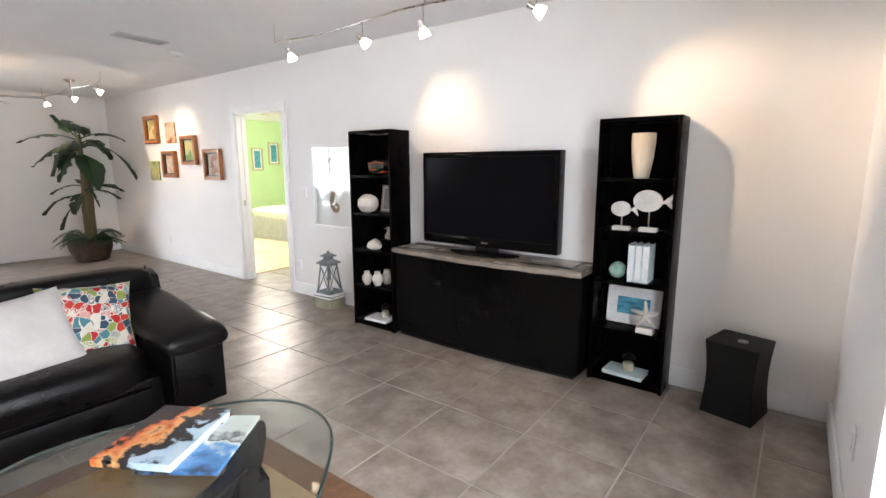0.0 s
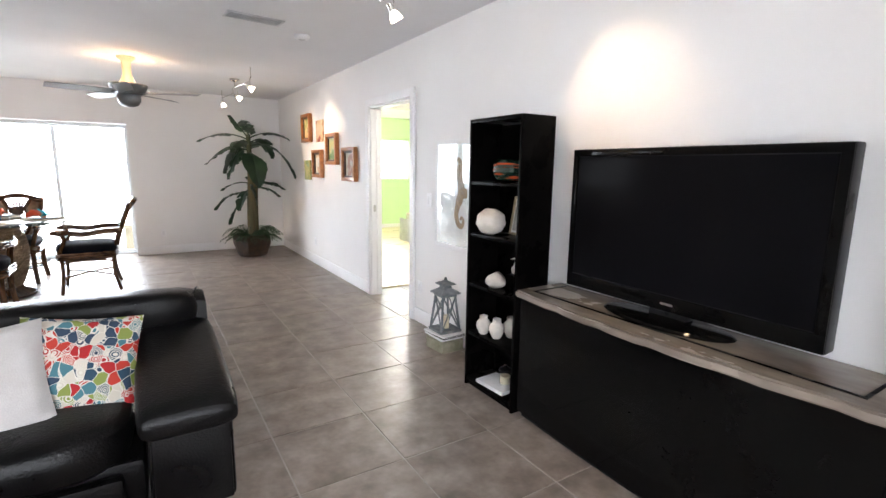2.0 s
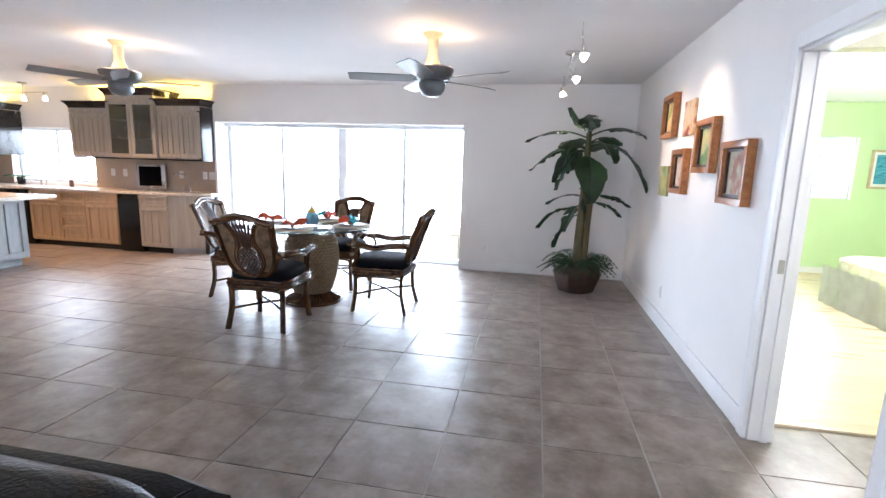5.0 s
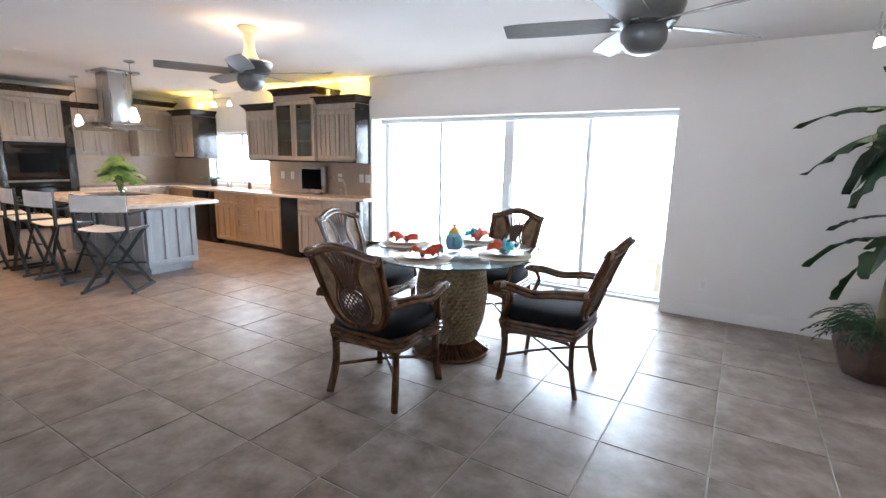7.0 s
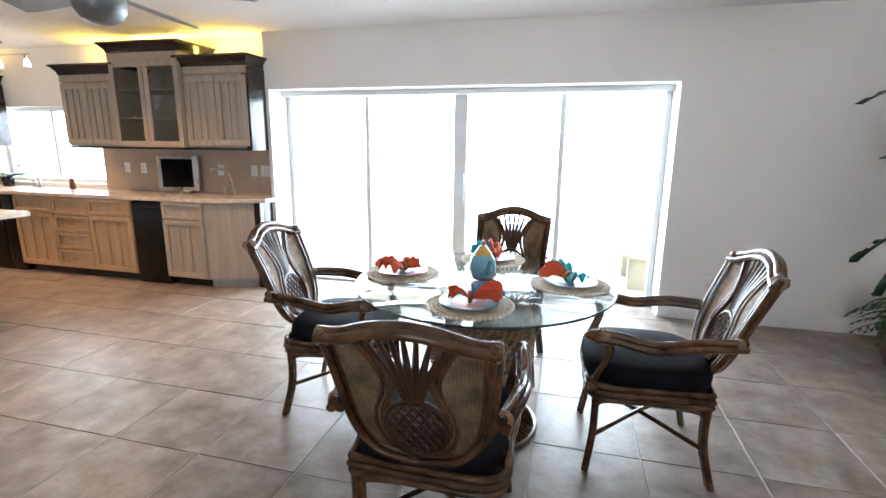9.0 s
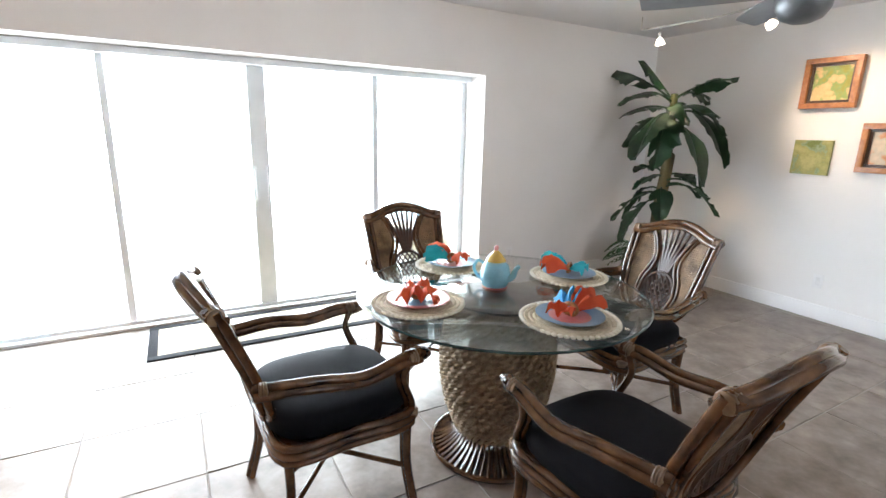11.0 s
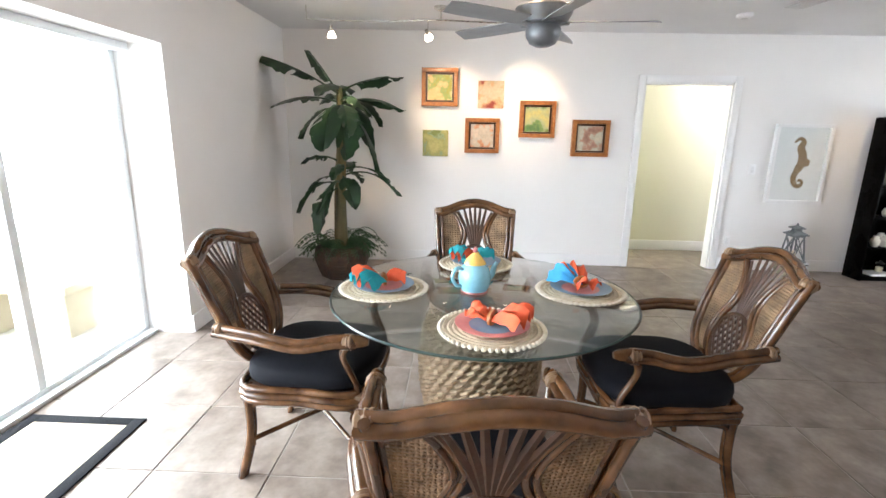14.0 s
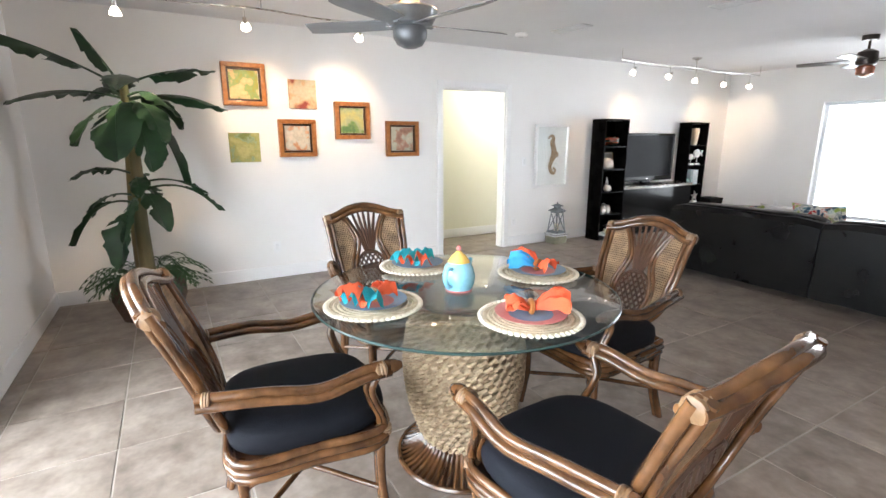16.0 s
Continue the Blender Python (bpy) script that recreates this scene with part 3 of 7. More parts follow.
top = part("glass_top", prism(coffee_outline(), 0.388, 0.405, bevel=0.004), TABLEGLASS, coffee, "thick clear glass top")
top.visible_shadow = False
bm = bmesh.new()
ring = [Vector((x, y, 0.3965)) for x, y in coffee_outline(1.003)]
tube(ring + [ring[0]], 0.006, 5, bm=bm)
part("glass_edge", bm, GLASSEDGE, coffee, "dark green polished glass edge")
for turn in (20, 200):
    m = pose(0, 0, 0, 0, 0, turn)
    shape = [(-0.46, 0.012), (-0.30, 0.012), (-0.16, 0.10), (0.06, 0.15), (0.24, 0.20), (0.33, 0.30), (0.38, 0.386), (0.46, 0.386), (0.475, 0.33), (0.43, 0.20), (0.32, 0.10), (0.14, 0.035), (-0.1, 0.05), (-0.20, 0.16), (-0.30, 0.24), (-0.40, 0.22), (-0.46, 0.12)]
    part("leg", prism([(p.x, p.y) for p in spline([(x, z, 0) for x, z in shape], 3)], -0.035, 0.035, "y", bevel=0.008), BLACKWOOD, coffee, m=m)


def book(name, m, w, d, h, cover, label, group="books"):
    ob = thing(name, m, label, "book", group)
    part("page_block", box(-w / 2 + 0.005, w / 2 - 0.008, -d / 2 + 0.006, d / 2 - 0.006, 0.003, h - 0.003), PAPER, ob)
    part("back_cover", box(-w / 2, w / 2, -d / 2, d / 2, 0.0, 0.003), cover, ob)
    part("front_cover", box(-w / 2, w / 2, -d / 2, d / 2, h - 0.003, h), cover, ob)
    part("spine", box(-w / 2 - 0.003, -w / 2 - 0.0005, -d / 2, d / 2, 0.0, h), cover, ob)
    return ob


def banded(name, bands, tilt, rough_edge):
    """A printed jacket: colour bands across the cover with an uneven edge between them."""
    ma = surface(name, (0.5, 0.5, 0.5), (0.6, 0.6, 0.6), 9, 0.3, 0.02, coat=0.3)
    nt = ma.node_tree
    tc, dot, ns, mad, ramp = (nt.nodes.new("ShaderNode" + k) for k in ("TexCoord", "VectorMath", "TexNoise", "Math", "ValToRGB"))
    dot.operation, mad.operation = "DOT_PRODUCT", "MULTIPLY_ADD"
    dot.inputs[1].default_value = tilt
    ns.inputs["Scale"].default_value, ns.inputs["Detail"].default_value = 16, 6
    nt.links.new(tc.outputs["Object"], dot.inputs[0])
    nt.links.new(tc.outputs["Object"], ns.inputs["Vector"])
    nt.links.new(ns.outputs[0], mad.inputs[0])
    mad.inputs[1].default_value = rough_edge
    nt.links.new(dot.outputs["Value"], mad.inputs[2])
    for i, (at, c) in enumerate(bands):
        e = ramp.color_ramp.elements[i] if i < 2 else ramp.color_ramp.elements.new(at)
        e.position, e.color = at, (*c, 1)
    nt.links.new(mad.outputs[0], ramp.inputs[0])
    nt.links.new(ramp.outputs[0], nt.nodes["Principled BSDF"].inputs["Base Color"])
    return ma


SUNSET = banded("sunset_book_jacket", [(0.0, (0.02, 0.02, 0.03)), (0.16, (0.03, 0.02, 0.02)), (0.20, (0.62, 0.10, 0.02)), (0.36, (0.85, 0.42, 0.16)), (0.42, (0.015, 0.012, 0.015)), (0.56, (0.02, 0.02, 0.03)), (0.60, (0.42, 0.58, 0.72)), (0.85, (0.62, 0.74, 0.80))], (-0.9, -2.2, 0), 0.75)
MAPART = banded("travel_magazine_cover", [(0.0, (0.02, 0.02, 0.02)), (0.2, (0.06, 0.20, 0.45)), (0.35, (0.10, 0.32, 0.62)), (0.5, (0.70, 0.74, 0.70)), (0.55, (0.05, 0.06, 0.06)), (0.7, (0.55, 0.62, 0.58))], (2.0, -0.8, 0), 0.9)
book("magazine", pose(1.13, 1.48, 0.406, 0, 0, 36), 0.36, 0.28, 0.012, MAPART, "large glossy travel magazine on the coffee table")
book("book", pose(1.06, 1.60, 0.419, 0, 0, 30), 0.37, 0.29, 0.026, SUNSET, "large picture book with a fiery sunset jacket")

# television console with a bowed front
console = thing("media_console", pose(0, 0, 0), "glossy black bow-fronted console with a grey stone top", "console")


def bowed(y0, y1, front, back, bulge, n=18):
    out = [(back, y0), (back, y1)]
    for i in range(n + 1):
        u = i / n
        out.append((front - bulge * math.sin(math.pi * u), y1 + (y0 - y1) * u))
    return out


part("body", prism(bowed(0.87, 2.46, 3.255, 3.585, 0.035), 0.03, 0.705, bevel=0.006), PIANO, console)
part("plinth", prism(bowed(0.90, 2.43, 3.28, 3.58, 0.03), 0.0, 0.03), PLASTIC, console)
top_edge = [(3.595, 0.86), (3.595, 2.48)]
for i in range(25):
    u = i / 24
    top_edge.append((3.235 - 0.05 * math.sin(math.pi * u) + 0.006 * math.sin(u * 37) + 0.004 * math.sin(u * 71), 2.48 - 1.62 * u))
part("top", prism(top_edge, 0.705, 0.745, bevel=0.008), STONE, console, "grey and brown veined stone top with a wavy edge")
part("inlay", box(3.30, 3.315, 0.95, 2.40, 0.7455, 0.7475), BLACKWOOD, console, "dark inlaid line")
for y in (0.95, 2.39):
    part("inlay", box(3.315, 3.57, y, y + 0.012, 0.7455, 0.7475), BLACKWOOD, console, "dark inlaid line")

tv = thing("television", pose(0, 0, 0), "large flat black television on a low stand, switched off", "television")
part("screen_housing", box(3.46, 3.54, 1.12, 2.305, 0.79, 1.515, 0.008), PLASTIC, tv)
part("screen", box(3.4545, 3.459, 1.16, 2.265, 0.865, 1.475), SCREEN, tv, "dark reflective screen", smooth=False)
bm = bmesh.new()
for b in ((1.122, 2.303, 0.792, 0.86), (1.122, 2.303, 1.48, 1.513), (1.122, 1.155, 0.86, 1.48), (2.27, 2.303, 0.86, 1.48)):
    box(3.450, 3.4595, *b, 0.003, bm=bm)
part("bezel", bm, PIANO, tv, "glossy black bezel")
part("neck", box(3.46, 3.52, 1.62, 1.80, 0.76, 0.80, 0.005), PLASTIC, tv)
part("stand", lathe([(0.30, 0.0), (0.31, 0.006), (0.29, 0.016), (0.05, 0.02)], 28, squash=0.42), PIANO, tv, "glossy oval stand", m=pose(3.44, 1.71, 0.7455, 0, 0, 90))
part("logo", box(3.4485, 3.4497, 1.68, 1.74, 0.82, 0.83), ALUM, tv, "small silver badge")


def shelf_unit(name, x0, x1, y0, y1, h, label, back_open):
    s = thing(name, pose(0, 0, 0), label, "bookcase", "bookcases beside the television")
    part("side", box(x0, x1, y0, y0 + 0.02, 0.0, h, 0.002), BLACKWOOD, s)
    part("side", box(x0, x1, y1 - 0.02, y1, 0.0, h, 0.002), BLACKWOOD, s)
    part("top", box(x0, x1, y0 + 0.0205, y1 - 0.0205, h - 0.022, h, 0.002), BLACKWOOD, s)
    part("back", box(x1 - 0.008, x1 - 0.001, y0 + 0.021, y1 - 0.021, 0.05, h - 0.023), BLACKWOOD, s)
    for z in LEVELS:
        part("shelf", box(x0 + 0.004, x1 - 0.009, y0 + 0.0205, y1 - 0.0205, z - 0.02, z, 0.002), BLACKWOOD, s)
    part("kick", box(x0 + 0.02, x0 + 0.035, y0 + 0.021, y1 - 0.021, 0.0, 0.035), BLACKWOOD, s)
    return s


LEVELS = (0.056, 0.37, 0.69, 1.01, 1.33)
A0, A1, AY0, AY1 = 3.235, 3.475, 2.47, 2.95
B0, B1, BY0, BY1 = 3.375, 3.588, 0.375, 0.842
shelf_unit("bookcase", A0, A1, AY0, AY1, 1.70, "tall narrow black open bookcase beside the doorway end", False)
shelf_unit("bookcase", B0, B1, BY0, BY1, 1.69, "tall narrow black open bookcase beside the black cube", False)


def solid(name, bm, material, m, label, category, group=""):
    return tagged(part(name, bm, material, m=m), label, category, group)


# ornaments on the bookcase by the doorway
solid("bowl", lathe([(0.03, 0.0), (0.085, 0.015), (0.115, 0.06), (0.11, 0.105), (0.085, 0.13), (0.05, 0.128), (0.01, 0.12)], 28), REDDARK, pose(3.355, 2.69, 1.33), "round dark green and red glazed bowl on shelf", "bowl")
bm = blob(0.088, 0.088, 0.08, 2.1, 26, 18)
for v in bm.verts:
    v.co *= 1 + 0.03 * math.sin(v.co.z * 130 + 3 * math.sin(v.co.x * 25))
solid("ribbed_ball", bm, CERAMIC, pose(3.30, 2.80, 1.092), "white ribbed ceramic ball on shelf", "ornament")


def picture(name, m, w, h, d, frame_w, frame_mat, art, label, group, mat_w=0.0, pane=False, art_label=""):
    """A frame in its own x (across) and z (up); it faces -y."""
    p = thing(name, m, label, "picture", group)
    for x0, x1, z0, z1 in ((-w / 2, w / 2, h - frame_w, h), (-w / 2, w / 2, 0, frame_w), (-w / 2, -w / 2 + frame_w, frame_w, h - frame_w), (w / 2 - frame_w, w / 2, frame_w, h - frame_w)):
        part("frame", box(x0, x1, -d, 0, z0, z1, 0.003), frame_mat, p)
    part("backing", box(-w / 2 + frame_w, w / 2 - frame_w, -0.012, -0.002, frame_w, h - frame_w), PAPER, p, smooth=False)
    k = frame_w + mat_w
    if art:
        part("print", box(-w / 2 + k, w / 2 - k, -0.016, -0.0125, k, h - k), art, p, art_label, smooth=False)
    if pane:
        g = part("glass", box(-w / 2 + frame_w, w / 2 - frame_w, -d + 0.004, -d + 0.007, frame_w, h - frame_w), CLEAR, p, "reflective picture glass", smooth=False)
        g.visible_shadow = False
    return p


picture("beach_picture", pose(3.43, 2.645, 1.01, -10, 0, -90), 0.24, 0.235, 0.02, 0.014, GILT, GREYART, "pale gilt frame with a faded beach print leaning", "small pictures", 0.012)
solid("box", box(-0.05, 0.05, -0.05, 0.05, 0, 0.085, 0.004), BLACKWOOD, pose(3.40, 2.66, 0.69), "small black wooden box on shelf", "box")
bm = lathe([(0.008, 0.0), (0.03, 0.01), (0.035, 0.035), (0.02, 0.06), (0.012, 0.085), (0.017, 0.10), (0.004, 0.115)], 14, squash=0.7)
tube([(0.012, 0, 0.10), (0.04, 0, 0.093)], 0.006, 6, bm=bm, taper=lambda t: 1 - 0.7 * t)
solid("bird_figure", bm, CERAMIC, pose(3.40, 2.66, 0.7755, 0, 0, 120), "small white and grey bird figure on a black box", "ornament")
bm = blob(0.05, 0.065, 0.04, 2.4, 14, 9)
for v in bm.verts:
    v.co.z += 0.02 * max(0, 1 - abs(v.co.y) / 0.05) * (1 if v.co.z > 0 else 0)
    v.co *= 1 + 0.12 * noise.noise(v.co * 30)
solid("shell", bm, CERAMIC, pose(3.31, 2.745, 0.728, 0, 0, 25), "angular white shell ornament on shelf", "shell")
vase = [(0.022, 0.0), (0.03, 0.008), (0.048, 0.05), (0.046, 0.08), (0.026, 0.105), (0.027, 0.125), (0.023, 0.125), (0.02, 0.10)]
for x, y, k in ((3.29, 2.83, 0.95), (3.40, 2.69, 1.05), (3.31, 2.72, 1.0)):
    solid("vase", lathe([(r * k, z * k) for r, z in vase], 20), CERAMIC, pose(x, y, 0.37), "small white bulbous ceramic vase on shelf", "vase", "three small white vases")
book("book", pose(3.335, 2.71, 0.056, 0, 0, 4), 0.17, 0.24, 0.022, PAPER, "thin white book lying on the bottom shelf")


def candle_jar(m, label):
    j = thing("candle_jar", m, label, "candle")
    g = part("jar", lathe([(0.036, 0.0), (0.038, 0.004), (0.038, 0.085), (0.034, 0.085), (0.034, 0.006), (0.0, 0.006)], 20), CLEAR, j, "clear glass jar")
    g.visible_shadow = False
    part("wax", lathe([(0.032, 0.0065), (0.032, 0.055)], 18), CANDLE, j, "ivory candle wax")
    part("lid", lathe([(0.040, 0.086), (0.040, 0.10), (0.012, 0.112), (0.012, 0.125)], 20), PLASTIC, j, "black lid")
    return j


candle_jar(pose(3.35, 2.67, 0.079), "candle in a lidded glass jar on a white book")

# ornaments on the bookcase by the black cube
solid("vase", lathe([(0.04, 0.0), (0.045, 0.01), (0.062, 0.12), (0.070, 0.22), (0.068, 0.27), (0.062, 0.27), (0.05, 0.12), (0.03, 0.02)], 26), CREAMVASE, pose(3.47, 0.60, 1.33), "tall cream shell-inlaid vase on the top shelf", "vase")


def fish(m, k, label):
    f = thing("fish_figure", m, label, "ornament", "two white fish figures")
    part("plinth", box(-0.05, 0.05, -0.03, 0.03, 0, 0.025, 0.003), WHITEWASH, f)
    part("rod", tube([(0, 0, 0.024), (0, 0, 0.10 * k + 0.02)], 0.004, 7), ALUM, f)
    pts = []
    for i in range(13):
        a = math.pi * (1 - i / 12)
        pts.append((0.07 * k * math.cos(a) - 0.01 * k, 0.155 * k + 0.055 * k * math.sin(a)))
    pts += [(0.075 * k, 0.165 * k), (0.115 * k, 0.20 * k), (0.10 * k, 0.155 * k), (0.115 * k, 0.11 * k), (0.075 * k, 0.145 * k)]
    for i in range(1, 12):
        a = -math.pi * i / 12
        pts.append((0.07 * k * math.cos(a) - 0.01 * k, 0.155 * k + 0.055 * k * math.sin(a)))
    part("body", prism(pts, -0.011, 0.011, "y", bevel=0.003), WHITEWASH, f)
    return f


fish(pose(3.43, 0.69, 1.01, 0, 0, -90), 0.85, "smaller white wooden fish on a rod and plinth")
fish(pose(3.43, 0.53, 1.01, 0, 0, -90), 1.2, "larger white wooden fish on a rod and plinth")
g = solid("glass_ball", blob(0.055, 0.055, 0.055, 2, 24, 16), TEAL, pose(3.46, 0.705, 0.746), "pale green glass ball on shelf", "ornament")
for i in range(3):
    b = book("book", pose(3.47, 0.592 - 0.042 * i, 0.69 + 0.001, 0, -90, 0), 0.235, 0.15, 0.038, BLUEBOOK, "upright pale blue patterned book on shelf", "three pale blue books")
    b.matrix_basis = pose(3.47, 0.59 - 0.042 * i, 0.691) @ Matrix(((0, -1, 0, 0), (0, 0, 1, 0), (1, 0, 0, 0.1195), (0, 0, 0, 1)))
picture("sea_picture", pose(3.545, 0.615, 0.372, -8, 0, -90), 0.34, 0.245, 0.016, 0.012, WHITEFRAME, BLUEART, "white framed turquoise sea picture leaning on shelf", "small pictures", 0.055)
star = thing("starfish_figure", pose(3.42, 0.505, 0.371, 0, 0, -90), "white starfish on a small white block", "ornament")
part("plinth", box(-0.05, 0.05, -0.03, 0.03, 0, 0.035, 0.003), WHITEWASH, star)
bm = bmesh.new()
for i in range(5):
    a = math.pi / 2 + 2 * math.pi * i / 5
    tube(spline([(0, 0, 0.115), (0.04 * math.cos(a), -0.008, 0.115 + 0.04 * math.sin(a)), (0.09 * math.cos(a + 0.08), 0.0, 0.115 + 0.09 * math.sin(a + 0.08))], 4), 0.022, 8, bm=bm, taper=lambda t: 1.05 - 0.75 * t)
part("star", bm, CERAMIC, star)
book("book", pose(3.47, 0.62, 0.056, 0, 0, -3), 0.16, 0.25, 0.024, BLUEBOOK, "pale blue book lying on the bottom shelf")
candle_jar(pose(3.46, 0.60, 0.081), "candle in a lidded glass jar on a blue book")

# black cube seat with drawn-in sides
cube = thing("cube_seat", pose(3.43, -0.005, 0, 0, 0, -14), "black waisted cube seat with a round metal grommet", "pouf")
rings = []
for i in range(11):
    z = 0.43 * i / 10
    k = 0.135 - 0.014 * math.sin(math.pi * i / 10)
    rings.append([(k * x, k * y, 0.004 + z) for x, y in ((-1, -0.96), (-0.96, -1), (0, -1), (0.96, -1), (1, -0.96), (1, 0), (1, 0.96), (0.96, 1), (0, 1), (-0.96, 1), (-1, 0.96), (-1, 0))])
CUBEWEAVE = surface("black_woven_vinyl", (0.005, 0.005, 0.005), (0.009, 0.009, 0.009), 20, 0.5, 0.6, fine=160, spec=0.16)
part("body", rings_mesh(bmesh.new(), rings), CUBEWEAVE, cube)
part("grommet", lathe([(0.012, 0.4345), (0.026, 0.4345), (0.026, 0.439), (0.012, 0.439)], 20), ALUM, cube, "round silver grommet", m=pose(-0.02, -0.02, 0))

# lantern on magazines and a stone block
solid("stone_block", prism([(p.x, p.y) for p in spline([(-0.10, -0.11, 0), (0.09, -0.12, 0), (0.11, 0.0, 0), (0.10, 0.11, 0), (-0.09, 0.12, 0), (-0.11, 0.0, 0), (-0.10, -0.11, 0)], 4)][:-1], 0.0, 0.105, bevel=0.012), MOSS, pose(3.455, 3.545, 0, 0, 0, 4), "rough greenish carved stone block on the floor", "stone block")
for i, (mt, dx) in enumerate(((PAPER, 0.0), (BLACKWOOD, 0.008), (PAPER, -0.005))):
    book("magazine", pose(3.45 + dx, 3.545, 0.106 + 0.0135 * i, 0, 0, 3 * i), 0.20, 0.25, 0.013, mt, "magazine in a small stack under the lantern", "magazines under the lantern")
lan = thing("lantern", pose(3.455, 3.545, 0.1475), "weathered grey wooden candle lantern with crossed bars", "lantern")
part("base", box(-0.095, 0.095, -0.095, 0.095, 0, 0.022, 0.004), LANTERN, lan)
part("collar", box(-0.065, 0.065, -0.065, 0.065, 0.28, 0.30, 0.003), LANTERN, lan)
for sx in (-1, 1):
    for sy in (-1, 1):
        part("post", tube([(0.082 * sx, 0.082 * sy, 0.02), (0.055 * sx, 0.055 * sy, 0.285)], 0.011, 4), LANTERN, lan)
for turn in range(4):
    m = pose(0, 0, 0, 0, 0, 90 * turn)
    bm = bmesh.new()
    tube([(-0.075, -0.082, 0.03), (0.052, -0.060, 0.275)], 0.006, 4, bm=bm)
    tube([(0.075, -0.080, 0.03), (-0.052, -0.058, 0.275)], 0.006, 4, bm=bm)
    part("crossbar", bm, LANTERN, lan, m=m)
part("roof", rings_mesh(bmesh.new(), [[(k * x, k * y, z) for x, y in ((-1, -1), (1, -1), (1, 1), (-1, 1))] for k, z in ((0.085, 0.30), (0.088, 0.31), (0.035, 0.345), (0.033, 0.365), (0.058, 0.372), (0.058, 0.38), (0.010, 0.405))]), LANTERN, lan)
part("finial", lathe([(0.008, 0.402), (0.014, 0.412), (0.006, 0.428)], 10), LANTERN, lan)
part("candle", lathe([(0.03, 0.022), (0.03, 0.12)], 16), CANDLE, lan, "ivory pillar candle")

# seahorse picture on the wall
sea = picture("seahorse_picture", pose(E_X - 0.002, 3.58, 0.775, 0, 0, -90), 0.60, 0.85, 0.045, 0.035, WHITEFRAME, None, "white framed picture of a tan seahorse behind glass", "", 0, True)
spine = spline([(-0.075, 0, 0.66), (-0.02, 0, 0.70), (0.02, 0, 0.665), (0.0, 0, 0.60), (0.03, 0, 0.53), (0.035, 0, 0.44), (0.0, 0, 0.36), (-0.025, 0, 0.28), (0.0, 0, 0.21), (0.05, 0, 0.19), (0.075, 0, 0.23), (0.045, 0, 0.26), (0.03, 0, 0.235)], 5)
bm = tube(spine, 0.040, 8, taper=lambda t: (0.28 + 2.2 * t if t < 0.16 else 0.75 + 0.4 * math.sin((t - 0.16) * 6.5)) if t < 0.5 else max(0.16, 0.98 - 1.35 * (t - 0.42)))
for v in bm.verts:
    v.co.y = v.co.y * 0.05 - 0.0165
part("seahorse", bm, GOLDTAN, sea, "tan gold seahorse cut-out")
bm = prism([(0.06, 0.50), (0.12, 0.47), (0.115, 0.41), (0.05, 0.40)], -0.018, -0.0145, "y")
part("fin", bm, GOLDTAN, sea)


def plate(name, m, label, category, slots):
    """A wall plate in x, z facing -y with toggles or sockets."""
    p = thing(name, m, label, category, "wall plates")
    part("cover", box(-0.037 * slots, 0.037 * slots, -0.007, 0, -0.058, 0.058, 0.003), TRIM, p)
    for i in range(slots):
        x = 0.046 * (i - (slots - 1) / 2)
        part("rocker", box(x - 0.016, x + 0.016, -0.010, -0.0072, -0.033, 0.033, 0.001), PAPER, p)
    return p


plate("light_switch", pose(E_X - 0.001, 4.05, 1.135, 0, 0, -90), "white rocker light switch plate", "light switch", 1)
plate("wall_outlet", pose(E_X - 0.001, 4.20, 0.33, 0, 0, -90), "white wall outlet plate", "outlet", 1)
plate("wall_outlet", pose(E_X - 0.001, 7.30, 0.33, 0, 0, -90), "white wall outlet plate", "outlet", 1)
plate("wall_outlet", pose(1.75, N_Y - 0.001, 0.33), "white wall outlet plate", "outlet", 1)
plate("wall_outlet", pose(2.6, S_Y + 0.001, 0.38, 0, 0, 180), "grey wall outlet plate", "outlet", 1)

# ---- dining area ----
RATTAN = surface("brown_rattan", (0.040, 0.0160, 0.0062), (0.132, 0.060, 0.0235), 9, 0.22, 0.12, fine=50, coat=0.25, stretch=(1, 1, 1), spread=0.25)
BINDING = surface("pale_rattan_binding", (0.13, 0.072, 0.034), (0.23, 0.135, 0.068), 30, 0.4, 0.4, fine=110)
DARKRATTAN = surface("dark_carved_rattan", (0.035, 0.014, 0.007), (0.07, 0.03, 0.014), 12, 0.35, 0.2)
SEAGRASS = weave("woven_seagrass", (0.15, 0.09, 0.045), (0.34, 0.22, 0.125), 420, 0.75, 1.0)
CANEWEAVE = weave("woven_cane_panel", (0.13, 0.078, 0.038), (0.33, 0.21, 0.115), 170, 0.6, 1.0)
ROPE = surface("twisted_seagrass_rope", (0.25, 0.17, 0.10), (0.46, 0.35, 0.23), 22, 0.75, 0.7, fine=120, spread=0.3)
CUSHION = surface("navy_black_fabric", (0.004, 0.005, 0.008), (0.007, 0.008, 0.012), 8, 0.8, 0.5, fine=240, spec=0.15)
LEAF = surface("banana_leaf_green", (0.006, 0.025, 0.010), (0.018, 0.055, 0.019), 6, 0.38, 0.25, fine=30, spread=0.25)
FERN = surface("fern_green", (0.014, 0.05, 0.014), (0.034, 0.095, 0.028), 10, 0.5, 0.2)
STALK = surface("banana_stalk", (0.040, 0.048, 0.014), (0.18, 0.125, 0.046), 4, 0.55, 0.5, stretch=(1, 1, 0.3))
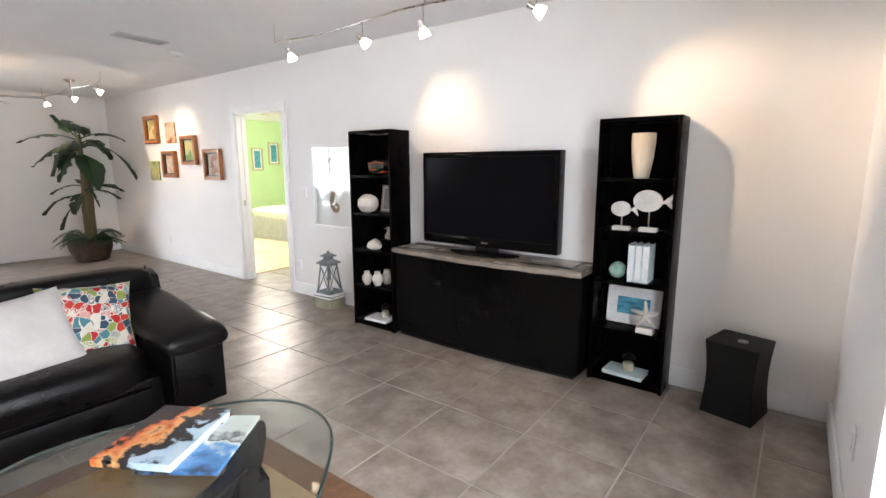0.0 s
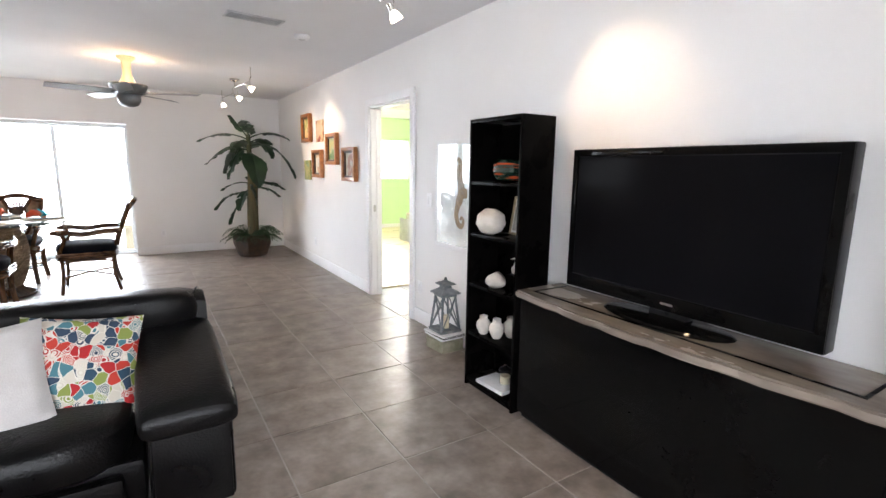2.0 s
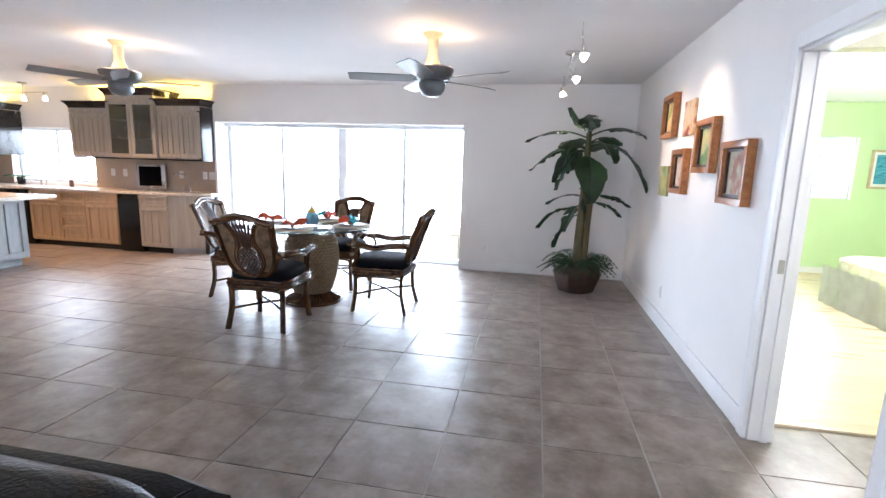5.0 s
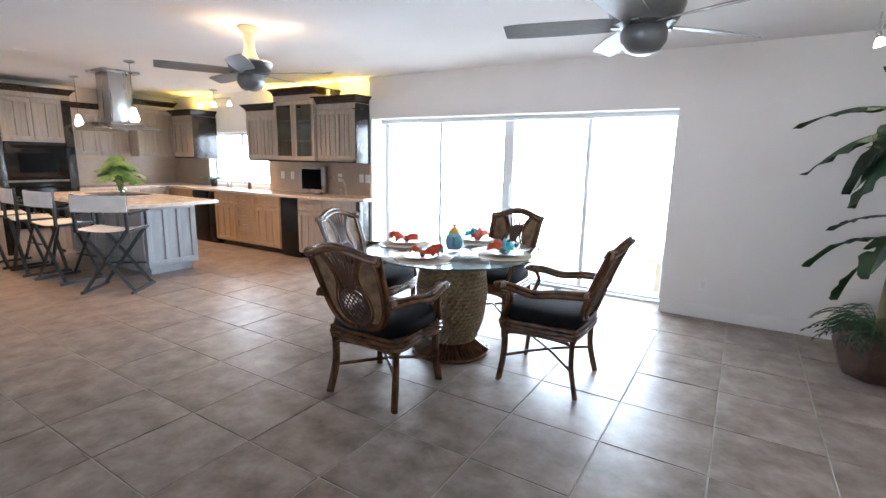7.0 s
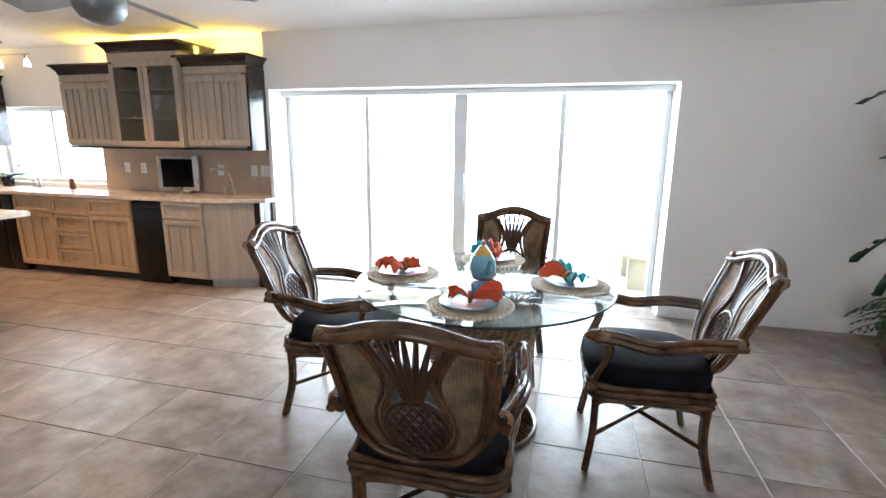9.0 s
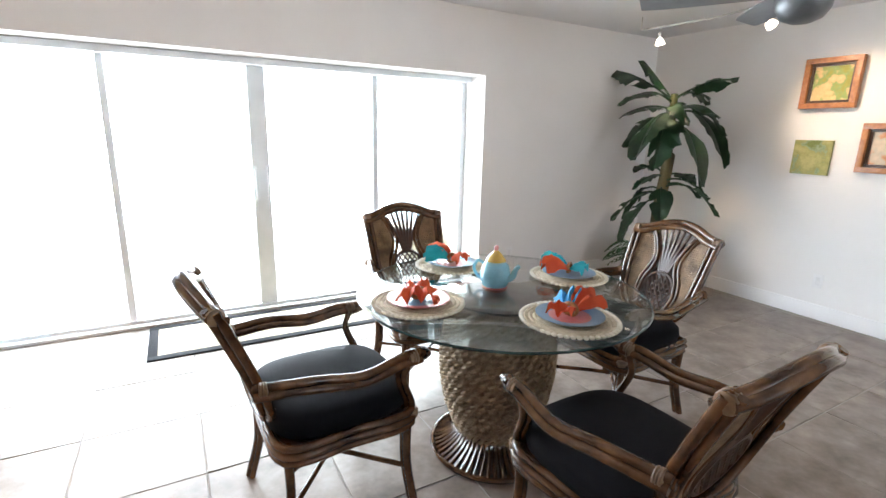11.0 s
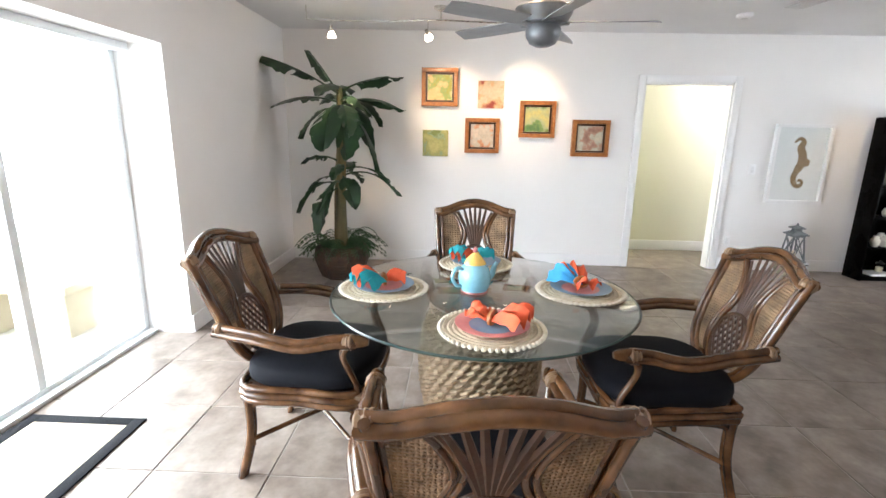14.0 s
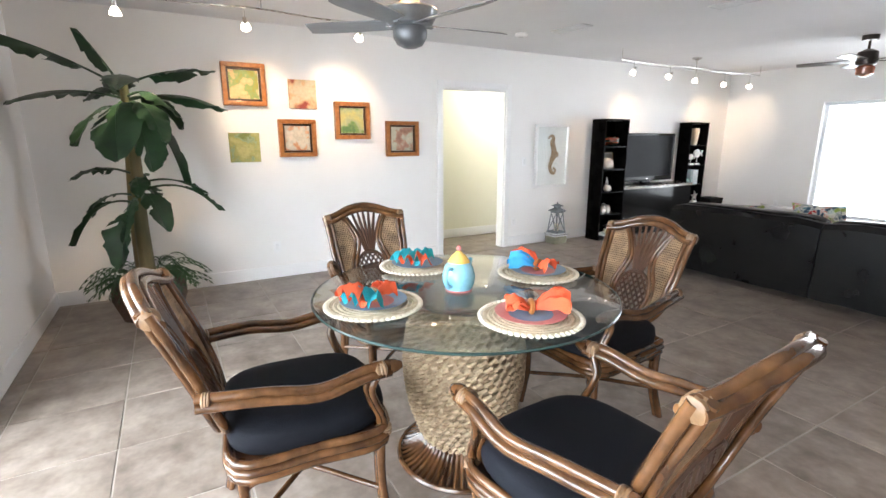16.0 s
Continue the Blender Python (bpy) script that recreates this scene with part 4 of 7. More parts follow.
POT = weave("brown_woven_planter", (0.035, 0.016, 0.008), (0.075, 0.036, 0.017), 160, 0.6, 0.8)
SOIL = surface("dark_soil", (0.03, 0.02, 0.012), (0.06, 0.04, 0.025), 20, 0.95, 0.8)
ORANGEWOOD = wood("orange_varnished_wood", (0.30, 0.105, 0.028), (0.43, 0.17, 0.05), (25, 25, 25), 0.35, 0.2)
SKYBLUE = surface("sky_blue_glaze", (0.22, 0.52, 0.66), (0.28, 0.60, 0.72), 5, 0.15, 0.02, coat=0.4)
YELLOWGLAZE = surface("yellow_glaze", (0.72, 0.46, 0.10), (0.80, 0.55, 0.15), 6, 0.2, 0.02, coat=0.4)
PINKGLAZE = surface("coral_pink_glaze", (0.55, 0.16, 0.16), (0.62, 0.22, 0.20), 6, 0.38, 0.02, coat=0.08)
BLUEGLAZE = surface("slate_blue_glaze", (0.14, 0.24, 0.36), (0.20, 0.32, 0.44), 6, 0.38, 0.02, coat=0.08)
ORANGECLOTH = surface("coral_orange_napkin", (0.62, 0.075, 0.025), (0.74, 0.12, 0.04), 12, 0.8, 0.4, fine=200)
TURQCLOTH = surface("turquoise_napkin", (0.01, 0.34, 0.42), (0.02, 0.44, 0.52), 12, 0.8, 0.4, fine=200)
BLUECLOTH = surface("bright_blue_napkin", (0.02, 0.26, 0.58), (0.05, 0.36, 0.70), 12, 0.8, 0.4, fine=200)
PLACEMAT = surface("natural_straw", (0.48, 0.40, 0.27), (0.66, 0.58, 0.43), 30, 0.8, 0.6, fine=160)
BEADS = surface("bleached_straw_beads", (0.66, 0.60, 0.48), (0.78, 0.73, 0.62), 30, 0.6, 0.4, fine=120)
FANGREY = surface("pewter_fan_metal", (0.14, 0.15, 0.16), (0.20, 0.21, 0.22), 8, 0.4, 0.05, metal=0.5)
BLADE = surface("grey_fan_blade", (0.20, 0.21, 0.22), (0.27, 0.28, 0.29), 6, 0.45, 0.1, stretch=(0.3, 1, 1))
FANNECK = surface("cream_fan_neck", (0.66, 0.55, 0.38), (0.60, 0.50, 0.34), 8, 0.5, 0.05)
NICKEL = surface("satin_nickel", (0.60, 0.58, 0.55), (0.52, 0.51, 0.49), 20, 0.28, 0.03, metal=1.0)
BULB = glow("frosted_lamp_glass", (1.0, 0.86, 0.66), 9.0)
VENT = surface("vent_white_metal", (0.66, 0.66, 0.66), (0.60, 0.60, 0.60), 8, 0.5, 0.05)
DARKFAN = surface("dark_bronze", (0.030, 0.022, 0.018), (0.05, 0.035, 0.028), 8, 0.35, 0.05, metal=0.4)


def cane(paths, r=0.0135, n=11, bm=None):
    bm = bmesh.new() if bm is None else bm
    for p in paths:
        tube(p, r, n, bm=bm)
    return bm


def back_y(z):
    return -0.235 - 0.36 * max(0, z - 0.42) - 0.08 * max(0, z - 0.75)


def on_back(points, off=0.0, steps=5):
    return spline([(x * 0.93, back_y(z) + off + 0.03 * (x / 0.27) ** 2, z) for x, z in points], steps)


def wrap(p, d, r=0.021, length=0.05, bm=None):
    """Bands of binding round a joint at p along d."""
    bm = bmesh.new() if bm is None else bm
    p, d = Vector(p), Vector(d).normalized()
    pts, k = [], 9
    for i in range(k):
        pts.append(p + d * length * (i / (k - 1) - 0.5))
    tube(pts, r, 12, bm=bm, taper=lambda t: (1.0 + 0.05 * math.sin(t * 28)) * (0.55 if t < 0.01 or t > 0.99 else 1))
    return bm


def dining_chair(m):
    """Rattan armchair facing +y."""
    ch = thing("dining_chair", m, "brown rattan armchair with a carved pineapple back and black seat", "chair", "chairs round the table")
    # crest of three canes
    crest = [(-0.275, 0.935), (-0.20, 0.945), (-0.10, 0.978), (0.0, 0.992), (0.10, 0.978), (0.20, 0.945), (0.275, 0.935)]
    for dz, off in ((0.0, 0.0), (-0.027, 0.008), (-0.012, -0.022)):
        part("crest_cane", tube(on_back([(x, z + dz) for x, z in crest], off), 0.0165, 12), RATTAN, ch)
    for s in (-1, 1):
        outer = [(0.272, 0.94), (0.262, 0.84), (0.250, 0.70), (0.225, 0.58), (0.165, 0.50), (0.10, 0.475), (0.0, 0.468)]
        bm = bmesh.new()
        tube(on_back([(s * x, z) for x, z in outer]), 0.0155, 12, bm=bm)
        tube(on_back([(s * x * 0.885, z + 0.010) for x, z in outer], 0.004), 0.012, 11, bm=bm)
        tube(on_back([(s * x * 0.95, z + 0.004) for x, z in outer], -0.022), 0.012, 11, bm=bm)
        part("back_post", bm, RATTAN, ch)
        inner = [(0.145, 0.93), (0.105, 0.88), (0.068, 0.80), (0.072, 0.74), (0.103, 0.67), (0.112, 0.60), (0.085, 0.53), (0.03, 0.49)]
        bm = bmesh.new()
        tube(on_back([(s * x, z) for x, z in inner], 0.006), 0.0105, 11, bm=bm)
        tube(on_back([(s * (x + 0.024), z + 0.006) for x, z in inner], 0.002), 0.0095, 11, bm=bm)
        part("inner_cane", bm, RATTAN, ch)
        # woven side panel between the inner cane and the post
        bm = bmesh.new()
        rows = []
        for i in range(13):
            z = 0.515 + 0.41 * i / 12
            zi = [p for p in inner]
            a = np.interp(z, [p[1] for p in zi][::-1], [p[0] for p in zi][::-1]) + 0.012
            b = np.interp(z, [p[1] for p in outer][::-1], [p[0] for p in outer][::-1]) * 0.9
            b = max(b, a + 0.004)
            rows.append([(s * (a + (b - a) * j / 4), z) for j in range(5)])
        for off in (0.004, -0.004):
            grid = [[bm.verts.new((x * 0.93, back_y(z) + off + 0.03 * (x / 0.27) ** 2, z)) for x, z in row] for row in rows]
            for r0, r1 in zip(grid, grid[1:]):
                for j in range(4):
                    q = (r0[j], r0[j + 1], r1[j + 1], r1[j])
                    bm.faces.new(q if (s > 0) == (off < 0) else q[::-1])
        part("woven_panel", bm, CANEWEAVE, ch, "pale woven seagrass panel")
        # arm: two canes flowing from the post to the front, then down
        arm_line = [(s * 0.255, back_y(0.67), 0.675), (s * 0.295, -0.14, 0.672), (s * 0.305, 0.02, 0.650), (s * 0.295, 0.16, 0.672), (s * 0.285, 0.25, 0.672)]
        for dx, dz in ((0.0, 0.0), (-0.018 * s, -0.020), (0.012 * s, -0.024)):
            part("arm_cane", tube(spline([(x + dx, y, z + dz) for x, y, z in arm_line], 6), 0.0155, 12), RATTAN, ch)
        part("arm_tip", tube([(s * 0.284, 0.245, 0.660), (s * 0.283, 0.27, 0.659), (s * 0.282, 0.292, 0.658)], 0.026, 12, taper=lambda t: 1 - 0.5 * t * t), RATTAN, ch)
        post = [(s * 0.286, 0.215, 0.645), (s * 0.276, 0.19, 0.59), (s * 0.262, 0.205, 0.53), (s * 0.252, 0.235, 0.46), (s * 0.245, 0.24, 0.40)]
        part("arm_post", cane([spline(post, 5), spline([(x - s * 0.022, y - 0.012, z) for x, y, z in post], 5)], 0.0125), RATTAN, ch)
        for p, d, r, ln in (((s * 0.286, 0.215, 0.657), (0, 1, 0.05), 0.031, 0.045), ((s * 0.262, back_y(0.67) + 0.03, 0.666), (0.2 * s, 1, 0), 0.026, 0.03), (on_back([(s * 0.258, 0.925), (s * 0.25, 0.93)], -0.004)[0], (1, 0, -0.1 * s), 0.0275, 0.045), ((s * 0.245, 0.238, 0.41), (0, 0, 1), 0.027, 0.04)):
            part("binding", wrap(p, d, r, ln), BINDING, ch, "pale cane binding at a joint")
    # pineapple: crown of seven spears over a latticed oval
    bm = bmesh.new()
    for i in range(7):
        u = (i - 3) / 3
        tube(on_back([(0.022 * u, 0.70), (0.055 * u, 0.80), (0.118 * u, 0.925 + 0.03 * (1 - u * u))], 0.002, 4), 0.0095, 5, bm=bm, taper=lambda t: 0.8 + 0.5 * math.sin(math.pi * t), flat=0.6)
    part("pineapple_crown", bm, DARKRATTAN, ch, "dark carved spear leaves")
    bm = bmesh.new()
    oval = [(0.098 * math.cos(2 * math.pi * i / 22), 0.605 + 0.112 * math.sin(2 * math.pi * i / 22)) for i in range(23)]
    tube([Vector((x, back_y(z) + 0.002, z)) for x, z in oval], 0.010, 6, bm=bm)
    for way in (1, -1):
        for k in range(-4, 5):
            pts = []
            for i in range(31):
                t = -0.16 + 0.32 * i / 30
                x, z = 0.036 * k * 0.9 + t * 0.72 * way, t
                if (x / 0.098) ** 2 + (z / 0.112) ** 2 < 1.0:
                    pts.append((x, back_y(0.605 + z) + 0.002 * way, 0.605 + z))
            if len(pts) > 2:
                part("lattice_slat", tube([pts[0], pts[-1]], 0.0062, 5), DARKRATTAN, ch)
    part("pineapple_rim", bm, DARKRATTAN, ch, "dark latticed oval")
    # seat frame, cushion, legs, stretchers
    def loop(k, z, r, bm):
        pts = [(-0.245, -0.235), (0.0, -0.25), (0.245, -0.235), (0.262, 0.0), (0.255, 0.235), (0.0, 0.262), (-0.255, 0.235), (-0.262, 0.0), (-0.245, -0.235)]
        tube(spline([(x * k, y * k, z) for x, y in pts], 5), r, 11, bm=bm)
    bm = bmesh.new()
    for k, z in ((1.0, 0.425), (1.015, 0.398), (1.0, 0.371)):
        loop(k, z, 0.0145, bm)
    part("seat_frame", bm, RATTAN, ch)
    part("seat_deck", prism([(x, y) for x, y in ((-0.24, -0.232), (0.0, -0.246), (0.24, -0.232), (0.257, 0.0), (0.25, 0.23), (0.0, 0.257), (-0.25, 0.23), (-0.257, 0.0))], 0.375, 0.418), DARKRATTAN, ch, "dark webbed seat deck")
    part("seat", blob(0.268, 0.272, 0.068, 3.4, 32, 14, at=(0, 0.008, 0.466), lump=0.02), CUSHION, ch, "rounded black fabric seat cushion")
    for sx in (-1, 1):
        for sy in (-1, 1):
            top, foot = (sx * 0.238, sy * 0.228, 0.42), (sx * 0.255, sy * 0.268 if sy < 0 else 0.250, 0.0)
            mid = (sx * 0.236, sy * 0.226, 0.20)
            path = spline([top, mid, foot], 6)
            side = [p + Vector((-sx * 0.020, -sy * 0.006, 0)) for p in path]
            bm = tube(path, 0.0165, 12)
            tube(side, 0.0125, 11, bm=bm)
            part("leg", bm, RATTAN, ch)
    for a, b in (((-1, 1), (1, 1)), ((-1, -1), (1, -1)), ((-1, -1), (-1, 1)), ((1, -1), (1, 1))):
        p0, p1 = Vector((a[0] * 0.226, a[1] * 0.222, 0.14)), Vector((b[0] * 0.226, b[1] * 0.222, 0.14))
        up = Vector((0, 0, 0.20))
        d = (p1 - p0) * 0.14
        part("arch", tube(spline([p0, p0 + up * 0.75, p0 + up + d, p1 + up - d, p1 + up * 0.75, p1], 4), 0.0105, 11), RATTAN, ch)
    for sx in (-1, 1):
        part("stretcher", tube(spline([(sx * 0.236, -0.225, 0.17), (0.0, 0.0, 0.185), (-sx * 0.236, 0.225, 0.17)], 3), 0.0105, 11), RATTAN, ch)
    return ch


TX, TY, TZ = 0.16, 7.145, 0.79
BIG = Matrix.Scale(1.01, 4)
first = dining_chair(pose(0.13, 6.385, 0, 0, 0, 2) @ BIG)
for x, y, turn in ((0.952, 7.137, 91), (0.166, 7.868, 177), (-0.632, 7.20, -85.5)):
    copy_thing(first, pose(x, y, 0, 0, 0, turn) @ BIG)

table = thing("dining_table", pose(TX, TY, 0), "round glass dining table on a woven pineapple pedestal", "table")
glass_top = part("glass_top", lathe([(0.001, TZ - 0.012), (0.634, TZ - 0.012), (0.64, TZ - 0.008), (0.64, TZ - 0.002), (0.634, TZ + 0.002), (0.001, TZ + 0.002)], 72), TABLEGLASS, table, "clear round glass top")
glass_top.visible_shadow = False
part("glass_edge", tube([(0.6405 * math.cos(2 * math.pi * i / 72), 0.6405 * math.sin(2 * math.pi * i / 72), TZ - 0.005) for i in range(73)], 0.0055, 5), GLASSEDGE, table, "green polished edge")
profile = [(0.16, 0.08), (0.195, 0.145), (0.235, 0.26), (0.258, 0.39), (0.262, 0.50), (0.245, 0.62), (0.21, 0.70), (0.195, 0.735)]


def body_r(z):
    return float(np.interp(z, [p[1] for p in profile], [p[0] for p in profile]))


part("pedestal_core", lathe([(r - 0.012, z) for r, z in profile], 40), ROPE, table)
bm = bmesh.new()
rows = 21
for j in range(rows):
    z = 0.115 + 0.595 * j / (rows - 1)
    n = 38
    for i in range(n):
        a = 2 * math.pi * (i + 0.5 * (j % 2)) / n
        r = body_r(z)
        c, s = math.cos(a), math.sin(a)
        w = math.pi * r / n * 1.05
        pts = [Vector((c * (r - 0.010), s * (r - 0.010), z)) + Vector((-s, c, 0)) * w * k + Vector((c, s, 0)) * 0.020 * (1 - k * k) + Vector((0, 0, 0.012 * k)) for k in (-1, -0.4, 0.4, 1)]
        tube(pts, 0.0088, 6, bm=bm, taper=lambda t: 0.55 + 0.6 * math.sin(math.pi * t))
weavepart = part("scale_weave", bm, ROPE, table, "knotted seagrass scales of the pineapple")
weavepart["kind"] = "stuff"
for i in range(56):
    a = 2 * math.pi * i / 56
    part("foot_cane", tube(spline([(0.165 * math.cos(a), 0.165 * math.sin(a), 0.115), (0.19 * math.cos(a), 0.19 * math.sin(a), 0.07), (0.245 * math.cos(a), 0.245 * math.sin(a), 0.03), (0.29 * math.cos(a), 0.29 * math.sin(a), 0.012)], 3), 0.0105, 5), RATTAN, table)
part("foot_rim", tube([(0.295 * math.cos(2 * math.pi * i / 48), 0.295 * math.sin(2 * math.pi * i / 48), 0.013) for i in range(49)], 0.013, 7), RATTAN, table)
part("foot_core", lathe([(0.285, 0.002), (0.24, 0.02), (0.16, 0.07), (0.15, 0.1)], 36), DARKRATTAN, table)
part("crown_plate", lathe([(0.195, 0.735), (0.22, 0.745), (0.23, 0.758), (0.16, TZ - 0.013)], 36), DARKRATTAN, table)


def cloth(bm, length, spread, lift, fold, seed, pinch=0.02):
    """A napkin drawn through a ring: narrow at the ring, fanned and rippled at its end."""
    n, k = 12, 14
    grid = []
    for i in range(n + 1):
        t = i / n
        w = pinch + spread * t ** 0.8
        row = []
        for j in range(k + 1):
            u = 2 * j / k - 1
            z = 0.012 + lift * math.sin(math.pi * min(1, t * 0.8)) * (1 - 0.55 * u * u) + 0.020 * t * math.sin(u * fold + seed + t * 2.0) + 0.020 * t * noise.noise(Vector((u * 3.5, t * 5, seed)))
            row.append(bm.verts.new((length * t * (1 - 0.14 * u * u) + 0.012 * noise.noise(Vector((u * 3, seed, t))), w * u, max(z, 0.004))))
        grid.append(row)
    for a, b in zip(grid, grid[1:]):
        for j in range(k):
            bm.faces.new((a[j], b[j], b[j + 1], a[j + 1]))
    return bm


def place_setting(m, plate_mat, inner_mat, cloth_a, cloth_b, label, turn):
    """Everything laid at one seat: mat, plates, napkin in its ring, one thing each."""
    mat_ob = thing("placemat", m, "round woven straw placemat with a beaded rim on glass table", "placemat", "placemats")
    bm = bmesh.new()
    for i in range(9):
        r = 0.018 + 0.0185 * i
        tube([(r * math.cos(2 * math.pi * j / 36), r * math.sin(2 * math.pi * j / 36), 0.006) for j in range(37)], 0.0098, 5, bm=bm, flat=0.6)
    part("braid", bm, PLACEMAT, mat_ob)
    bm = bmesh.new()
    for j in range(52):
        a = 2 * math.pi * j / 52
        blob(0.0125, 0.009, 0.007, 2, 7, 5, bm=bm, at=(0.182 * math.cos(a), 0.182 * math.sin(a), 0.0075))
    part("beaded_rim", bm, BEADS, mat_ob, "pale beaded rim")
    pl = thing("dinner_plate", m @ pose(0, 0, 0.0135), label, "plate", "dinner plates")
    part("rim", lathe([(0.07, 0.0), (0.085, 0.002), (0.128, 0.013), (0.130, 0.015), (0.126, 0.016), (0.084, 0.0065), (0.07, 0.006)], 44), plate_mat, pl)
    part("well", lathe([(0.001, 0.001), (0.0695, 0.001), (0.083, 0.0063), (0.0695, 0.0066), (0.001, 0.0066)], 40), inner_mat, pl)
    nap = thing("napkin", m @ pose(0, 0, 0.022, 0, 0, turn) @ Matrix.Scale(1.08, 4), "folded coral and turquoise cotton napkins in a wooden ring", "napkin", "napkins")
    part("cloth", cloth(bmesh.new(), 0.125, 0.062, 0.062, 10, 1.0), cloth_a, nap)
    part("tail", cloth(bmesh.new(), 0.085, 0.032, 0.034, 5, 2.0), cloth_a, nap, m=pose(0, 0, 0.004, 0, 0, 180))
    part("second_cloth", cloth(bmesh.new(), 0.135, 0.062, 0.05, 12, 4.0), cloth_b, nap, "second napkin of another colour", m=pose(-0.005, 0, 0.001, 0, 0, 24 if cloth_b != cloth_a else 148) @ Matrix.Scale(1.0 if cloth_b != cloth_a else 0.55, 4))
    ring = [(0, 0.026 * math.cos(2 * math.pi * i / 16), 0.022 + 0.019 * math.sin(2 * math.pi * i / 16)) for i in range(17)]
    part("napkin_ring", tube(ring, 0.009, 6), ORANGEWOOD, nap, "brown wooden ring")


for a, pm, im, ca, cb, lab, turn in (
    (182, PINKGLAZE, BLUEGLAZE, ORANGECLOTH, ORANGECLOTH, "coral pink and blue dinner plate on straw placemat", 60),
    (-88, BLUEGLAZE, PINKGLAZE, ORANGECLOTH, BLUECLOTH, "slate blue dinner plate on straw placemat", 100),
    (2, BLUEGLAZE, BLUEGLAZE, TURQCLOTH, ORANGECLOTH, "slate blue dinner plate with blue napkin on placemat", 120),
    (92, BLUEGLAZE, PINKGLAZE, ORANGECLOTH, TURQCLOTH, "slate blue dinner plate with coral napkin on placemat", 20),
):
    place_setting(pose(TX + 0.425 * math.cos(radians(a)), TY + 0.425 * math.sin(radians(a)), TZ + 0.0035, 0, 0, a), pm, im, ca, cb, lab, turn)

pot = thing("teapot", pose(0.15, 7.18, TZ + 0.0035, 0, 0, -60) @ Matrix.Scale(0.9, 4), "sky blue ceramic teapot with a yellow lid", "teapot")
part("body", lathe([(0.045, 0.0), (0.06, 0.004), (0.075, 0.04), (0.078, 0.075), (0.066, 0.118), (0.05, 0.135), (0.045, 0.14)], 32), SKYBLUE, pot)
part("foot", lathe([(0.058, -0.001), (0.064, 0.003), (0.063, 0.010), (0.055, 0.012)], 28), PINKGLAZE, pot, "narrow pink foot band")
part("lid", lathe([(0.052, 0.138), (0.050, 0.146), (0.034, 0.168), (0.016, 0.186), (0.008, 0.192)], 28), YELLOWGLAZE, pot, "yellow domed lid")
part("knob", blob(0.012, 0.012, 0.015, 2, 12, 8, at=(0, 0, 0.204)), PINKGLAZE, pot, "small coral knob")
part("spout", tube(spline([(0.062, 0, 0.05), (0.095, 0, 0.07), (0.108, 0, 0.105), (0.125, 0, 0.13)], 5), 0.018, 10, taper=lambda t: 1.1 - 0.55 * t), SKYBLUE, pot)
part("handle", tube(spline([(-0.06, 0, 0.115), (-0.10, 0, 0.125), (-0.122, 0, 0.085), (-0.10, 0, 0.045), (-0.07, 0, 0.035)], 5), 0.0085, 8), SKYBLUE, pot)

# mat at the sliding door
mat = thing("door_mat", pose(0, 0, 0), "cream mat with a broad black border before the sliding door", "mat")
part("field", box(-1.30, 0.24, 8.88, 9.36, 0.0, 0.008, 0.002), PLACEMAT, mat, "cream woven field")
for b in ((-1.36, 0.30, 8.82, 8.88), (-1.36, 0.30, 9.36, 9.42), (-1.36, -1.30, 8.88, 9.36), (0.24, 0.30, 8.88, 9.36)):
    part("border", box(*b, 0.0, 0.010, 0.002), CUSHION, mat, "black border band")

# banana plant in its planter
plant = thing("banana_plant", pose(2.93, 8.44, 0), "tall banana plant with ferns in a brown woven planter", "plant")


def octagon(r, z):
    return [(r * math.cos(math.pi / 8 + math.pi * i / 4), r * math.sin(math.pi / 8 + math.pi * i / 4), z) for i in range(8)]


part("planter", rings_mesh(bmesh.new(), [octagon(r, z) for r, z in ((0.20, 0.0), (0.215, 0.01), (0.285, 0.20), (0.275, 0.30), (0.25, 0.335), (0.225, 0.335), (0.23, 0.28))]), POT, plant, "faceted brown woven planter")
part("soil", lathe([(0.21, 0.27), (0.22, 0.29)], 16), SOIL, plant)
for dx, dy, top, lean in ((0.0, 0.0, 1.87, 0.02), (0.055, 0.03, 1.15, 0.05)):
    part("stalk", tube(spline([(dx, dy, 0.28), (dx + lean * 0.3, dy, 0.8), (dx + lean, dy - 0.02, 1.3), (dx + lean, dy - 0.01, top)], 6), 0.062, 10, taper=lambda t: 1 - 0.5 * t), STALK, plant)


